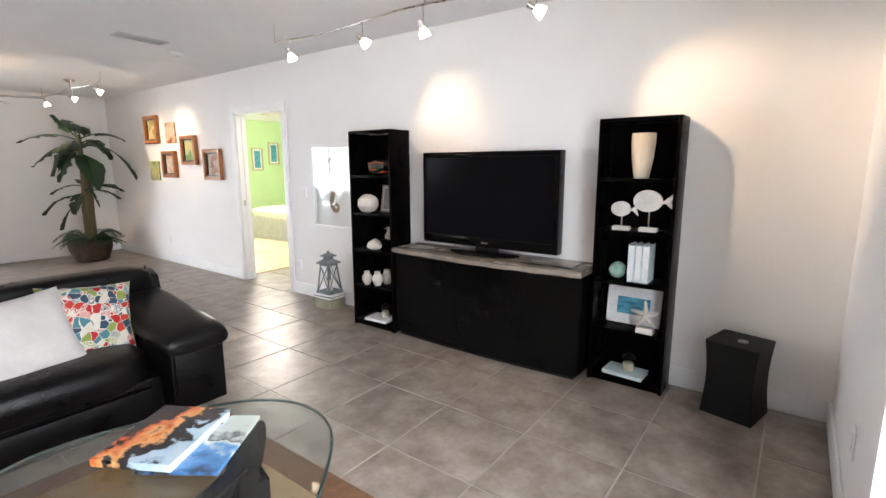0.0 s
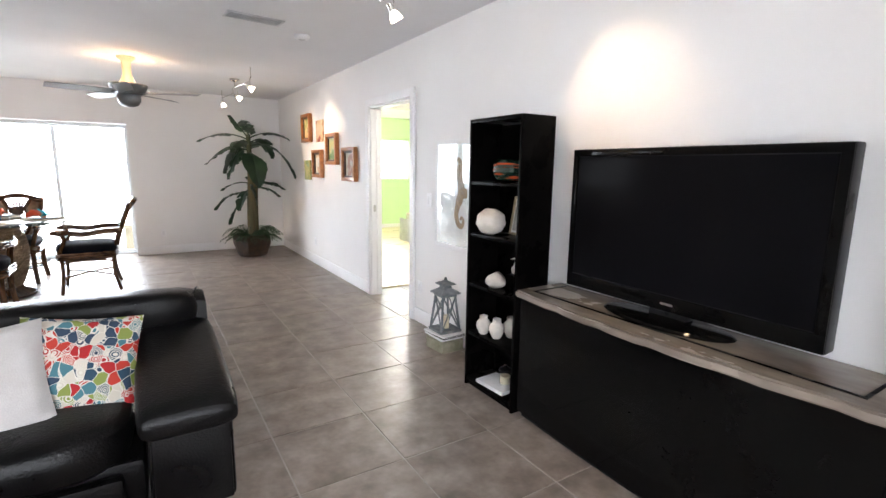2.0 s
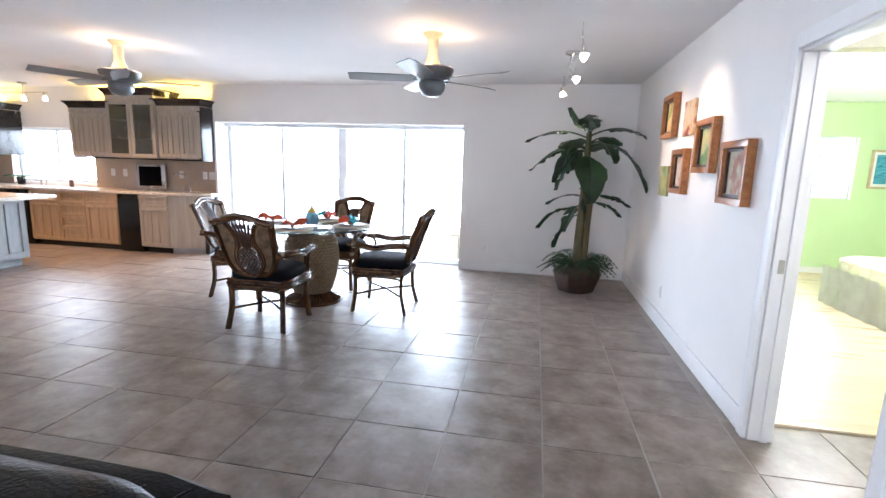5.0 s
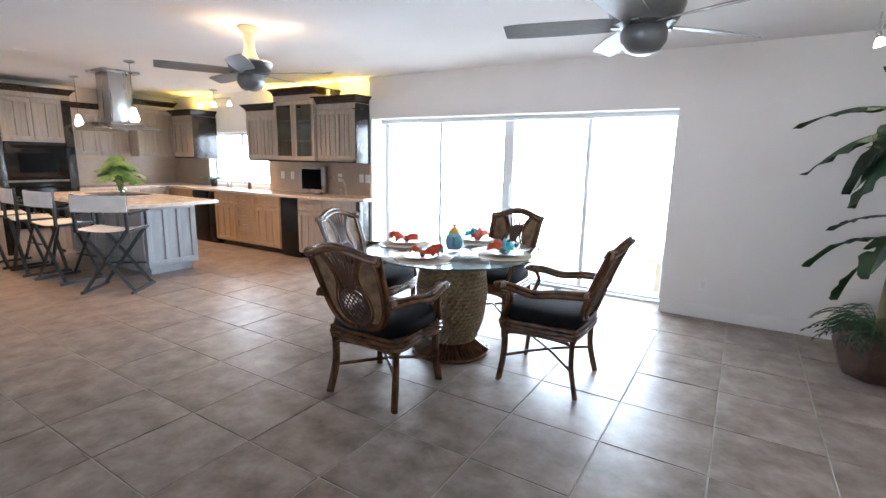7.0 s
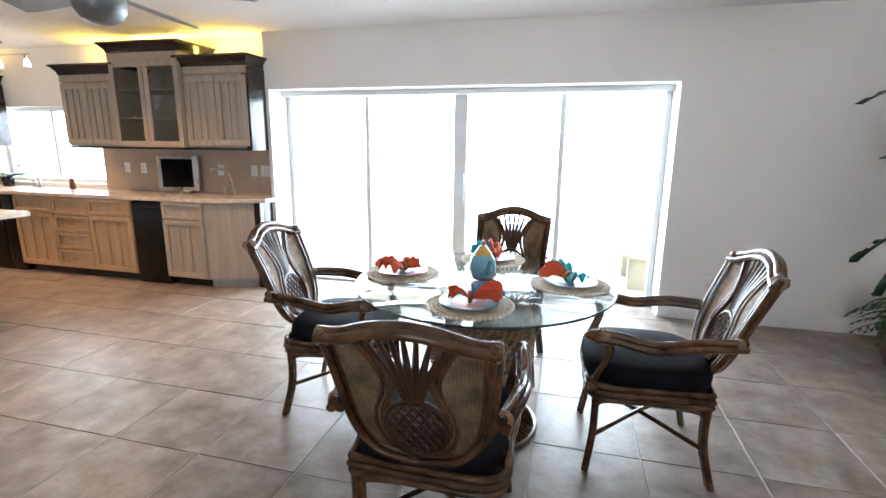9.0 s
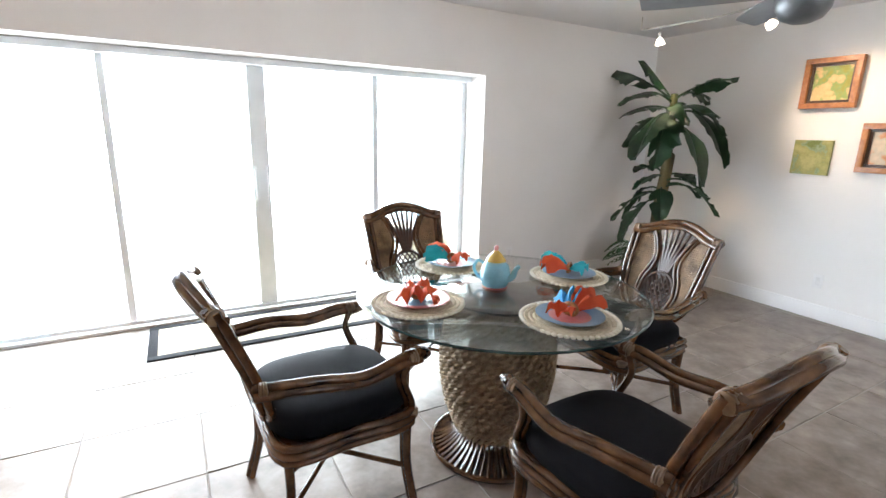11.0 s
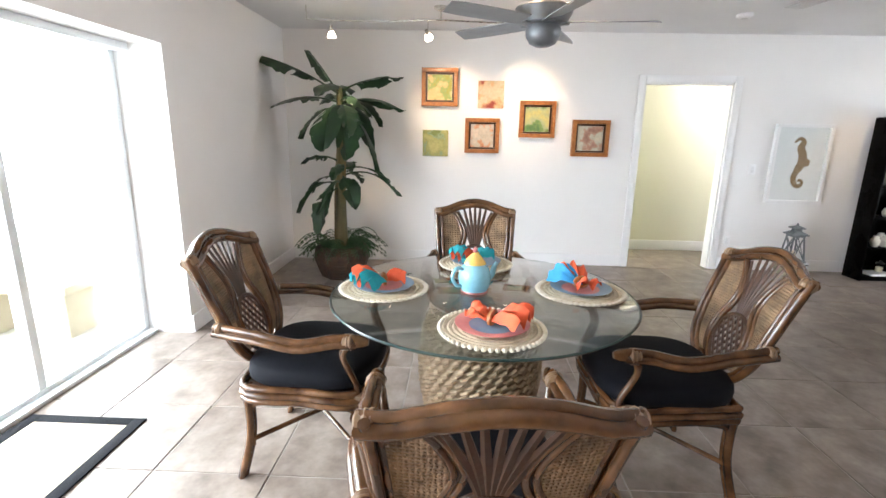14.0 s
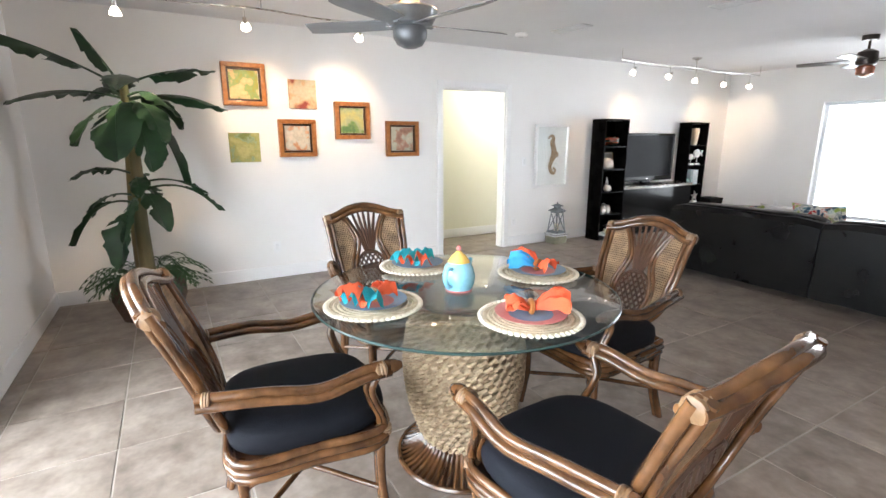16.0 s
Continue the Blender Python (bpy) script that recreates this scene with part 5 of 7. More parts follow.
def banana_leaf(az, z0, length, width, rise, droop, seed):
    """Arching midrib with two drooping, split half-blades."""
    d, side = Vector((math.cos(az), math.sin(az), 0)), Vector((-math.sin(az), math.cos(az), 0))
    n = 18
    mid, lean = [], 0.10 * math.sin(seed * 3.1)
    for i in range(n + 1):
        t = i / n
        mid.append(Vector((0.02, 0, z0)) + d * length * (t - 0.16 * droop * t * t) + side * length * lean * t * t + Vector((0, 0, rise * length * t - droop * length * t ** 2.2)))
    bm = tube(mid, 0.010, 5, taper=lambda t: 1.1 - 0.95 * t)
    start = 5
    for s in (1, -1):
        last = None
        twist = 0.55 * math.sin(seed * 5.3) + s * 0.35
        for i in range(start, n + 1):
            t = (i - start) / (n - start)
            w = width * (math.sin(math.pi * min(1, 0.05 + 0.95 * t) ** 0.75) ** 0.6) * (1 + 0.38 * noise.noise(Vector((t * 13, s * 3, seed))))
            if t > 0.98:
                w = 0.004
            a = twist + 0.35 * math.sin(2.2 * t + seed)
            across = side * s * math.cos(a) - Vector((0, 0, 1)) * abs(math.sin(a)) * 0.8
            row = [mid[i] + across * w * k + Vector((0, 0, 0.22 * w * k * (1 - k) + 0.03 * k * noise.noise(Vector((t * 8, k * 3, seed + s))))) + d * (0.05 * k + 0.02 * k * noise.noise(Vector((t * 20, s, seed)))) for k in (0.0, 0.35, 0.7, 1.0)]
            row = [bm.verts.new(p) for p in row]
            torn = last and noise.noise(Vector((i * 3.7, s * 5.1, seed))) > 0.46 and 0.12 < t < 0.92
            for j in range(1 if torn else 3) if last else ():
                q = (last[j], row[j], row[j + 1], last[j + 1])
                bm.faces.new(q if s > 0 else q[::-1])
            last = row
    return bm


random.seed(4)
UPPER = (
    (82, 1.74, 0.80, 0.072, 0.62, 0.20), (70, 1.66, 0.78, 0.082, 0.26, 0.32), (-95, 1.75, 0.60, 0.062, 0.48, 0.28), (-112, 1.64, 0.74, 0.058, 0.26, 0.34),
    (165, 1.62, 0.40, 0.105, 0.25, 1.25), (205, 1.56, 0.42, 0.10, 0.35, 1.35), (-82, 1.50, 0.44, 0.10, 0.45, 1.55), (140, 1.74, 0.28, 0.028, 1.3, 0.1),
    (186, 1.72, 0.70, 0.060, 0.42, 0.50), (204, 1.60, 0.70, 0.064, 0.24, 0.60), (4, 1.74, 0.70, 0.060, 0.52, 0.55), (-14, 1.62, 0.76, 0.060, 0.38, 1.0),
    (34, 1.66, 0.50, 0.060, 0.60, 0.60), (235, 1.66, 0.46, 0.070, 0.50, 0.80), (120, 1.58, 0.40, 0.080, 0.35, 1.0), (-50, 1.64, 0.48, 0.065, 0.50, 0.90),
)
LOWER = (
    (78, 1.16, 0.42, 0.058, 0.48, 0.55), (84, 0.99, 0.34, 0.046, 0.40, 0.70), (74, 0.93, 0.52, 0.032, 0.38, 0.95), (150, 0.90, 0.38, 0.092, 0.20, 1.25),
    (-100, 1.08, 0.48, 0.020, 0.38, 0.55), (-94, 1.02, 0.62, 0.016, 0.42, 0.70), (190, 1.12, 0.42, 0.050, 0.32, 0.55), (174, 0.96, 0.54, 0.040, 0.32, 0.75),
    (-4, 1.12, 0.50, 0.054, 0.32, 0.50), (-22, 1.04, 0.42, 0.048, 0.34, 0.62), (215, 1.02, 0.30, 0.075, 0.25, 1.2),
)
for az, z0, ln, wd, rise, droop in [(a, z + 0.07, n, w * 1.3, r, d) for a, z, n, w, r, d in UPPER] + list(LOWER):
    part("leaf", banana_leaf(radians(az), z0, ln * 1.04, wd * 1.5, rise, droop, az * 0.13 + z0), LEAF, plant)
bm = bmesh.new()
for k in range(90):
    az, ln = random.uniform(0, 2 * math.pi), random.uniform(0.20, 0.40)
    d, side = Vector((math.cos(az), math.sin(az), 0)), Vector((-math.sin(az), math.cos(az), 0))
    rise = random.uniform(0.5, 1.9)
    pts = [Vector((0, 0, 0.29)) + d * (0.06 + ln * t) + Vector((0, 0, rise * ln * t - (rise + 0.35) * ln * t * t * 0.75)) for t in np.linspace(0, 1, 11)]
    tube(pts, 0.003, 3, bm=bm)
    for i in range(1, 11):
        w = 0.07 * math.sin(math.pi * (0.12 + 0.83 * i / 11))
        for s in (1, -1):
            a, b = pts[i], pts[i] - d * 0.020
            tip = pts[i] + side * s * w + d * 0.018 - Vector((0, 0, 0.018))
            bm.faces.new([bm.verts.new(p) for p in (a, b, tip)])
ferns = part("fern_clump", bm, FERN, plant, "dense green fern fronds at the foot")
ferns["kind"] = "stuff"

# paintings on the long wall
ART = (
    ("painting", 7.49, 1.743, 0.39, 0.39, True, panelled("green_yellow_abstract", [(0.30, 0.30, 0.06), (0.62, 0.52, 0.26), (0.24, 0.34, 0.12), (0.60, 0.42, 0.20)], 0.7, 9), "abstract green and yellow painting in an orange wooden frame"),
    ("painting", 6.94, 1.732, 0.275, 0.28, False, panelled("orange_blossom_canvas", [(0.30, 0.05, 0.03), (0.66, 0.50, 0.33), (0.62, 0.38, 0.20), (0.58, 0.46, 0.30)], 2.9, 7), "small unframed orange and cream canvas"),
    ("painting", 6.43, 1.43, 0.385, 0.385, True, panelled("green_meadow_abstract", [(0.10, 0.20, 0.07), (0.50, 0.44, 0.16), (0.20, 0.30, 0.10), (0.34, 0.38, 0.22)], 4.3, 8), "abstract green landscape in an orange wooden frame"),
    ("painting", 7.02, 1.255, 0.375, 0.37, True, panelled("rust_abstract", [(0.42, 0.09, 0.04), (0.64, 0.52, 0.40), (0.60, 0.32, 0.18), (0.52, 0.46, 0.36)], 6.1, 8), "abstract rust and cream painting in an orange wooden frame"),
    ("painting", 7.53, 1.21, 0.28, 0.28, False, panelled("green_reeds_canvas", [(0.16, 0.20, 0.05), (0.44, 0.40, 0.16), (0.26, 0.34, 0.20), (0.30, 0.30, 0.10)], 8.2, 11), "small unframed green canvas"),
    ("painting", 5.845, 1.24, 0.40, 0.387, True, panelled("brown_figure_abstract", [(0.32, 0.17, 0.12), (0.60, 0.54, 0.42), (0.46, 0.26, 0.18), (0.50, 0.48, 0.36)], 9.9, 7), "abstract brown and cream painting in an orange wooden frame"),
)
for name, y, z, w, h, framed, art, label in ART:
    if framed:
        p = picture(name, pose(E_X - 0.002, y, z, 0, 0, -90), w, h, 0.055, 0.042, ORANGEWOOD, art, label, "paintings on the wall", 0.022)
        bm = bmesh.new()
        for x0, x1, z0, z1 in ((-w / 2 + 0.042, w / 2 - 0.042, h - 0.063, h - 0.043), (-w / 2 + 0.042, w / 2 - 0.042, 0.043, 0.063), (-w / 2 + 0.042, -w / 2 + 0.062, 0.064, h - 0.064), (w / 2 - 0.062, w / 2 - 0.042, 0.064, h - 0.064)):
            box(x0, x1, -0.030, -0.0125, z0, z1, 0.002, bm=bm)
        part("inner_moulding", bm, DARKRATTAN, p, "dark inner moulding")
    else:
        p = thing(name, pose(E_X - 0.002, y, z, 0, 0, -90), label, "picture", "paintings on the wall")
        part("canvas", box(-w / 2, w / 2, -0.022, 0, 0, h, 0.003), art, p)

# ceiling fans
def ceiling_fan(m, turn, label):
    f = thing("ceiling_fan", m, label, "ceiling fan", "grey ceiling fans")
    part("canopy", lathe([(0.085, 0.0), (0.085, -0.012), (0.06, -0.035), (0.045, -0.05)], 28), FANNECK, f, "cream canopy")
    part("neck", lathe([(0.046, -0.045), (0.042, -0.15), (0.046, -0.19), (0.078, -0.265), (0.05, -0.272)], 24), FANNECK, f, "flared cream neck with light inside")
    part("motor", lathe([(0.05, -0.272), (0.172, -0.275), (0.183, -0.286), (0.172, -0.32), (0.143, -0.37), (0.10, -0.382)], 36), FANGREY, f)
    part("bowl", lathe([(0.10, -0.38), (0.112, -0.405), (0.108, -0.45), (0.082, -0.49), (0.042, -0.508), (0.005, -0.512)], 30), FANGREY, f, "round pewter bowl")
    for i in range(5):
        a = radians(turn + 72 * i)
        bm = bmesh.new()
        rows = []
        for t in np.linspace(0, 1, 9):
            x = 0.10 + 0.60 * t
            w = 0.055 + 0.018 * math.sin(math.pi * t * 0.8)
            if t > 0.95:
                w *= 0.8
            rows.append([(x, -w, -0.365 - 0.016), (x, -w, -0.359 - 0.016), (x, w, -0.359 + 0.016), (x, w, -0.365 + 0.016)])
        rings_mesh(bm, rows)
        blade = part("blade", bm, BLADE, f, m=pose(0, 0, 0, 0, 0, math.degrees(a)))
        part("bracket", box(0.08, 0.16, -0.018, 0.018, -0.38, -0.368, 0.003), FANGREY, blade, "pewter blade bracket")
    return f


ceiling_fan(pose(1.47, 6.75, TOP), -95, "grey five-blade ceiling fan with a cream neck over dining side")
ceiling_fan(pose(-1.63, 6.78, TOP), 98, "grey five-blade ceiling fan with a cream neck near kitchen")
fan = thing("ceiling_fan", pose(1.0, 1.48, TOP), "dark bronze ceiling fan with a glass light over the sofa", "ceiling fan")
part("canopy", lathe([(0.075, 0.0), (0.075, -0.05), (0.02, -0.06)], 24), DARKFAN, fan)
part("rod", lathe([(0.013, -0.05), (0.013, -0.15)], 12), DARKFAN, fan)
part("motor", lathe([(0.03, -0.14), (0.09, -0.17), (0.10, -0.25), (0.09, -0.30), (0.05, -0.31)], 26), DARKFAN, fan)
part("light_shade", lathe([(0.06, -0.31), (0.085, -0.33), (0.08, -0.40), (0.03, -0.425)], 24), surface("amber_lamp_glass", (0.30, 0.10, 0.06), (0.36, 0.14, 0.08), 8, 0.2, 0.02), fan, "amber glass shade")
for i in range(5):
    bm = bmesh.new()
    rings_mesh(bm, [[(x, -w, -0.27), (x, -w, -0.264), (x, w, -0.246), (x, w, -0.252)] for x, w in ((0.10, 0.045), (0.3, 0.06), (0.55, 0.065), (0.62, 0.05))])
    part("blade", bm, DARKFAN, fan, m=pose(0, 0, 0, 0, 0, 20 + 72 * i))


# track lights: wavy rail, hanging heads with frosted glass
def spot(at, aim, energy, size=62):
    la = bpy.data.lights.new("spot_lamp", "SPOT")
    la.energy, la.spot_size, la.spot_blend, la.shadow_soft_size, la.color = energy, radians(size), 0.9, 0.025, (1.0, 0.76, 0.50)
    ob = new("spot_lamp", la)
    ob.matrix_world = look(at, aim)


def track_light(name, rail, heads, canopy, label, drop, energy, gains):
    t = thing(name, pose(0, 0, 0), label, "track light")
    part("rail", tube(spline(rail, 8), 0.007, 7), NICKEL, t)
    part("canopy", lathe([(0.06, TOP), (0.062, TOP - 0.02), (0.02, TOP - 0.035), (0.008, TOP - 0.04), (0.008, rail[len(rail) // 2][2])], 22, cx=canopy[0], cy=canopy[1]), NICKEL, t)
    for p in (rail[0], rail[-1]):
        part("standoff", tube([(p[0], p[1], p[2]), (p[0], p[1], TOP)], 0.004, 6), NICKEL, t)
    for ((x, y, z), aim), gain in zip(heads, gains):
        d = (Vector(aim) - Vector((x, y, z))).normalized()
        head = part("head", tube([Vector((x, y, z)) - d * 0.055, Vector((x, y, z)) - d * 0.01], 0.016, 10), NICKEL, t)
        part("stem", tube([(x, y, z + 0.03), (x, y, rail[0][2])], 0.004, 6), NICKEL, head)
        q = d.to_track_quat("Z", "Y").to_matrix().to_4x4()
        part("glass_shade", lathe([(0.016, -0.012), (0.030, 0.012), (0.038, 0.042), (0.030, 0.044), (0.012, 0.02)], 18), BULB, head, "glowing frosted glass shade", m=Matrix.Translation((x, y, z)) @ q)
        spot(Vector((x, y, z)) + d * 0.06, aim, energy * gain)
    return t


track_light("track_light", [(2.64, 8.62, 2.40), (2.70, 8.0, 2.40), (2.62, 7.5, 2.40), (2.70, 6.95, 2.40), (2.66, 6.5, 2.40)], [((2.62, 8.40, 2.29), (2.95, 8.42, 1.2)), ((2.69, 7.565, 2.295), (3.59, 7.35, 1.72)), ((2.675, 6.645, 2.30), (3.59, 6.55, 1.75))], (2.64, 7.45), "wavy nickel track light with three glowing heads", 0.1, SPOT_D, (1.3, 0.9, 0.9))
track_light("track_light", [(2.78, 3.25, 2.37), (2.83, 2.6, 2.37), (2.77, 1.9, 2.37), (2.84, 1.2, 2.37), (2.78, 0.2, 2.37)], [((2.765, 3.044, 2.25), (3.59, 3.1, 1.0)), ((2.80, 2.295, 2.25), (3.59, 2.15, 1.75)), ((2.79, 1.758, 2.23), (3.3, 1.6, 0.9)), ((2.825, 1.02, 2.22), (3.59, 0.12, 1.62)), ((2.80, 0.42, 2.22), (3.2, -0.40, 1.75))], (2.80, 1.75), "wavy nickel track light with five glowing heads", 0.1, SPOT_L, (0.8, 0.8, 0.8, 1.7, 0.7))

# vents and smoke detector
def vent(m, w, d, label):
    v = thing("ceiling_vent", m, label, "vent", "ceiling vents")
    for b in ((-w / 2, w / 2, -d / 2, -d / 2 + 0.02), (-w / 2, w / 2, d / 2 - 0.02, d / 2), (-w / 2, -w / 2 + 0.02, -d / 2 + 0.02, d / 2 - 0.02), (w / 2 - 0.02, w / 2, -d / 2 + 0.02, d / 2 - 0.02)):
        part("frame", box(*b, -0.010, -0.001, 0.002), VENT, v)
    for i in range(6):
        y = -d / 2 + 0.03 + (d - 0.06) * i / 5
        part("slat", box(-w / 2 + 0.02, w / 2 - 0.02, -0.010, 0.010, -0.001, 0.001, turn=pose(0, y, -0.009, 35, 0, 0)), VENT, v)
    # flat black sheet stands for the shade in the hollow behind the slats
    part("duct", box(-w / 2 + 0.02, w / 2 - 0.02, -d / 2 + 0.02, d / 2 - 0.02, -0.0028, -0.001), PLASTIC, v, "black sheet behind the slats in place of shade")


vent(pose(2.33, 4.54, TOP, 0, 0, 6), 0.42, 0.16, "white slatted ceiling vent")
vent(pose(0.98, 4.03, TOP, 0, 0, 0), 0.38, 0.17, "white slatted ceiling vent")
smoke = thing("smoke_detector", pose(2.77, 4.82, TOP), "round white smoke detector on the ceiling", "smoke detector")
part("body", lathe([(0.065, -0.001), (0.065, -0.02), (0.05, -0.034), (0.005, -0.036)], 26), TRIM, smoke)
part("grille", lathe([(0.03, -0.0362), (0.028, -0.039), (0.002, -0.039)], 18), VENT, smoke)

# warm light that the fan necks throw up onto the ceiling
for x, y in ((1.47, 6.75), (-1.63, 6.78)):
    for k in range(3):
        a = 2 * math.pi * k / 3 + 0.5
        la = bpy.data.lights.new("fan_uplight", "POINT")
        la.energy, la.color, la.shadow_soft_size = UPLIGHT, (1.0, 0.66, 0.36), 0.04
        ob = new("fan_uplight", la)
        ob.location = (x + 0.19 * math.cos(a), y + 0.19 * math.sin(a), TOP - 0.20)

# ---- kitchen ----
GREYOAK = surface("grey_washed_oak", (0.34, 0.298, 0.245), (0.42, 0.372, 0.312), 1.0, 0.5, 0.12, fine=5.0, stretch=(26, 26, 1.6), spread=0.09)
# the same grey oak with the orange lamplight put into its colour
WARMLITOAK = surface("warm_lit_grey_oak", (0.36, 0.25, 0.15), (0.45, 0.325, 0.20), 1.0, 0.5, 0.12, fine=5.0, stretch=(26, 26, 1.6), spread=0.09)
ESPRESSO = surface("espresso_stained_wood", (0.012, 0.010, 0.010), (0.022, 0.018, 0.017), 6, 0.2, 0.06, spec=0.5)
PALEGREY = surface("pale_grey_paint", (0.36, 0.38, 0.40), (0.30, 0.32, 0.34), 9, 0.5, 0.1, stretch=(1, 1, 0.3))
CABGLASS = glass("dim_cabinet_glass", (0.86, 0.88, 0.84))
QUARTZ = surface("speckled_pale_stone", (0.50, 0.42, 0.34), (0.70, 0.64, 0.56), 14, 0.18, 0.03, fine=90, spread=0.2)
SPLASH = surface("beige_splashback", (0.42, 0.33, 0.25), (0.50, 0.40, 0.31), 2, 0.35, 0.05, fine=40)
BLACKAPP = surface("black_appliance", (0.004, 0.004, 0.004), (0.007, 0.007, 0.007), 5, 0.16, 0.0, spec=0.35)
STEEL = surface("stainless_steel", (0.52, 0.51, 0.50), (0.46, 0.45, 0.44), 12, 0.28, 0.04, metal=1.0, stretch=(1, 1, 0.1))
FROST = surface("reeded_cabinet_glass", (0.10, 0.105, 0.085), (0.30, 0.30, 0.25), 1.0, 0.2, 0.3, fine=4.0, stretch=(60, 60, 2.0), spread=0.12, spec=0.6)
CANVASWHITE = surface("white_canvas", (0.74, 0.74, 0.73), (0.66, 0.66, 0.65), 9, 0.85, 0.4, fine=200)
BLUEBLACK = surface("blue_black_wood", (0.012, 0.020, 0.024), (0.02, 0.032, 0.038), 7, 0.4, 0.1)
WARMBULB = glow("warm_recessed_lamp", (1.0, 0.78, 0.50), 12.0)


def door_face(parent, name, x0, x1, z0, z1, y, material, rails=0.055, slats=0, label=""):
    """A frame-and-panel face in the plane y, facing -y, with upright boards in its panel."""
    d = part(name, box(x0 + 0.002, x1 - 0.002, y - 0.006, y, z0 + 0.002, z1 - 0.002), material, parent, label)
    for a, b, c, e in ((x0, x1, z1 - rails, z1), (x0, x1, z0, z0 + rails), (x0, x0 + rails, z0 + rails, z1 - rails), (x1 - rails, x1, z0 + rails, z1 - rails)):
        part("rail", box(a + (0.004 if a == x0 else 0), b - (0.004 if b == x1 else 0), y - 0.028, y - 0.0065, c + (0.004 if c == z0 else 0), e - (0.004 if e == z1 else 0), 0.002), material, d)
    for i in range(1, slats):
        x = x0 + rails + (x1 - x0 - 2 * rails) * i / slats
        part("slat", box(x - 0.014, x + 0.014, y - 0.020, y - 0.0065, z0 + rails, z1 - rails, 0.002), material, d)
    return d


def knob(parent, x, y, z):
    part("handle", tube(spline([(x - 0.05, y, z), (x - 0.045, y - 0.022, z), (x + 0.045, y - 0.022, z), (x + 0.05, y, z)], 3), 0.004, 6), STEEL, parent, "slim steel handle")


BF = 8.80  # front of the base units
UF = 8.94  # front of the wall units


def base_unit(x0, x1, kind, material, label):
    u = thing("base_cabinet", pose(0, 0, 0), label, "cabinet", "kitchen base cabinets")
    part("body", box(x0, x1, BF, K_Y - 0.005, 0.09, 0.875), material, u, smooth=False)
    part("plinth", box(x0, x1, BF + 0.06, K_Y - 0.005, 0.0, 0.088), ESPRESSO, u, "dark plinth")
    if kind == "drawers":
        for i, (a, b) in enumerate(((0.10, 0.30), (0.305, 0.49), (0.495, 0.68), (0.685, 0.87))):
            knob(door_face(u, "drawer", x0, x1, a, b, BF, material, 0.035), (x0 + x1) / 2, BF - 0.021, (a + b) / 2)
    else:
        knob(door_face(u, "drawer", x0, x1, 0.70, 0.87, BF, material, 0.035), (x0 + x1) / 2, BF - 0.021, 0.785)
        n = 2 if x1 - x0 > 0.62 else 1
        for i in range(n):
            a, b = x0 + (x1 - x0) * i / n, x0 + (x1 - x0) * (i + 1) / n
            door_face(u, "door", a, b, 0.10, 0.695, BF, material, 0.055, 3)
    return u


base_unit(-3.41, -2.93, "door", GREYOAK, "grey-washed oak base cabinet with drawer over door")
base_unit(-4.36, -3.80, "door", WARMLITOAK, "grey oak base cabinet with drawer over door, coloured as warmly lit")
base_unit(-4.85, -4.365, "drawers", WARMLITOAK, "grey oak base cabinet with four drawers, coloured as warmly lit")
base_unit(-5.40, -4.855, "door", WARMLITOAK, "grey oak sink cabinet with doors, coloured as warmly lit")
base_unit(-6.75, -6.05, "door", WARMLITOAK, "grey oak base cabinet in the kitchen corner, coloured as warmly lit")
for x0, x1, lab in ((-3.795, -3.415, "black built-in wine cooler under the counter"), (-5.60, -5.405, "narrow black panel between base cabinets"), (-6.04, -5.605, "black dishwasher under the counter")):
    u = thing("built_in_appliance", pose(0, 0, 0), lab, "appliance")
    part("body", box(x0, x1, BF + 0.01, K_Y - 0.005, 0.0, 0.87, 0.004), BLACKAPP, u)
    part("front", box(x0 + 0.004, x1 - 0.004, BF - 0.015, BF + 0.0095, 0.09, 0.865, 0.006), BLACKAPP, u)
    part("handle", box(x0 + 0.03, x1 - 0.03, BF - 0.035, BF - 0.016, 0.79, 0.81, 0.004), BLACKAPP, u)
# end unit with a cut-off corner
end = thing("end_cabinet", pose(0, 0, 0), "grey oak angled end cabinet with dark corner post", "cabinet")
part("body", prism([(-2.925, BF), (-2.52, BF + 0.16), (-2.41, BF + 0.20), (-2.41, K_Y - 0.005), (-2.925, K_Y - 0.005)], 0.09, 0.875), GREYOAK, end)
part("plinth", prism([(-2.925, BF + 0.04), (-2.52, BF + 0.20), (-2.43, BF + 0.24), (-2.43, K_Y - 0.005), (-2.925, K_Y - 0.005)], 0.0, 0.089), PALEGREY, end)
part("corner_post", box(-2.47, -2.40, BF + 0.165, BF + 0.225, 0.0, 0.876, 0.004), ESPRESSO, end, "dark corner post")
part("side_panel", box(-2.408, -2.40, BF + 0.23, K_Y - 0.006, 0.02, 0.872, 0.002), ESPRESSO, end, "glossy dark side panel")
counter = prism([(-6.78, BF - 0.035), (-2.93, BF - 0.035), (-2.48, BF + 0.135), (-2.345, BF + 0.19), (-2.345, N_Y - 0.004), (-2.405, N_Y - 0.003), (-2.405, K_Y - 0.004), (-6.78, K_Y - 0.004)], 0.877, 0.915, bevel=0.006)
tagged(part("worktop", counter, QUARTZ), "speckled pale stone worktop with eased edge", "worktop")
part_splash = tagged(part("splashback", box(KX1 + 0.004, SX0 - 0.045, K_Y - 0.014, K_Y - 0.001, 0.917, 1.40), SPLASH, smooth=False), "plain beige splashback panel", "splashback", kind="structure")
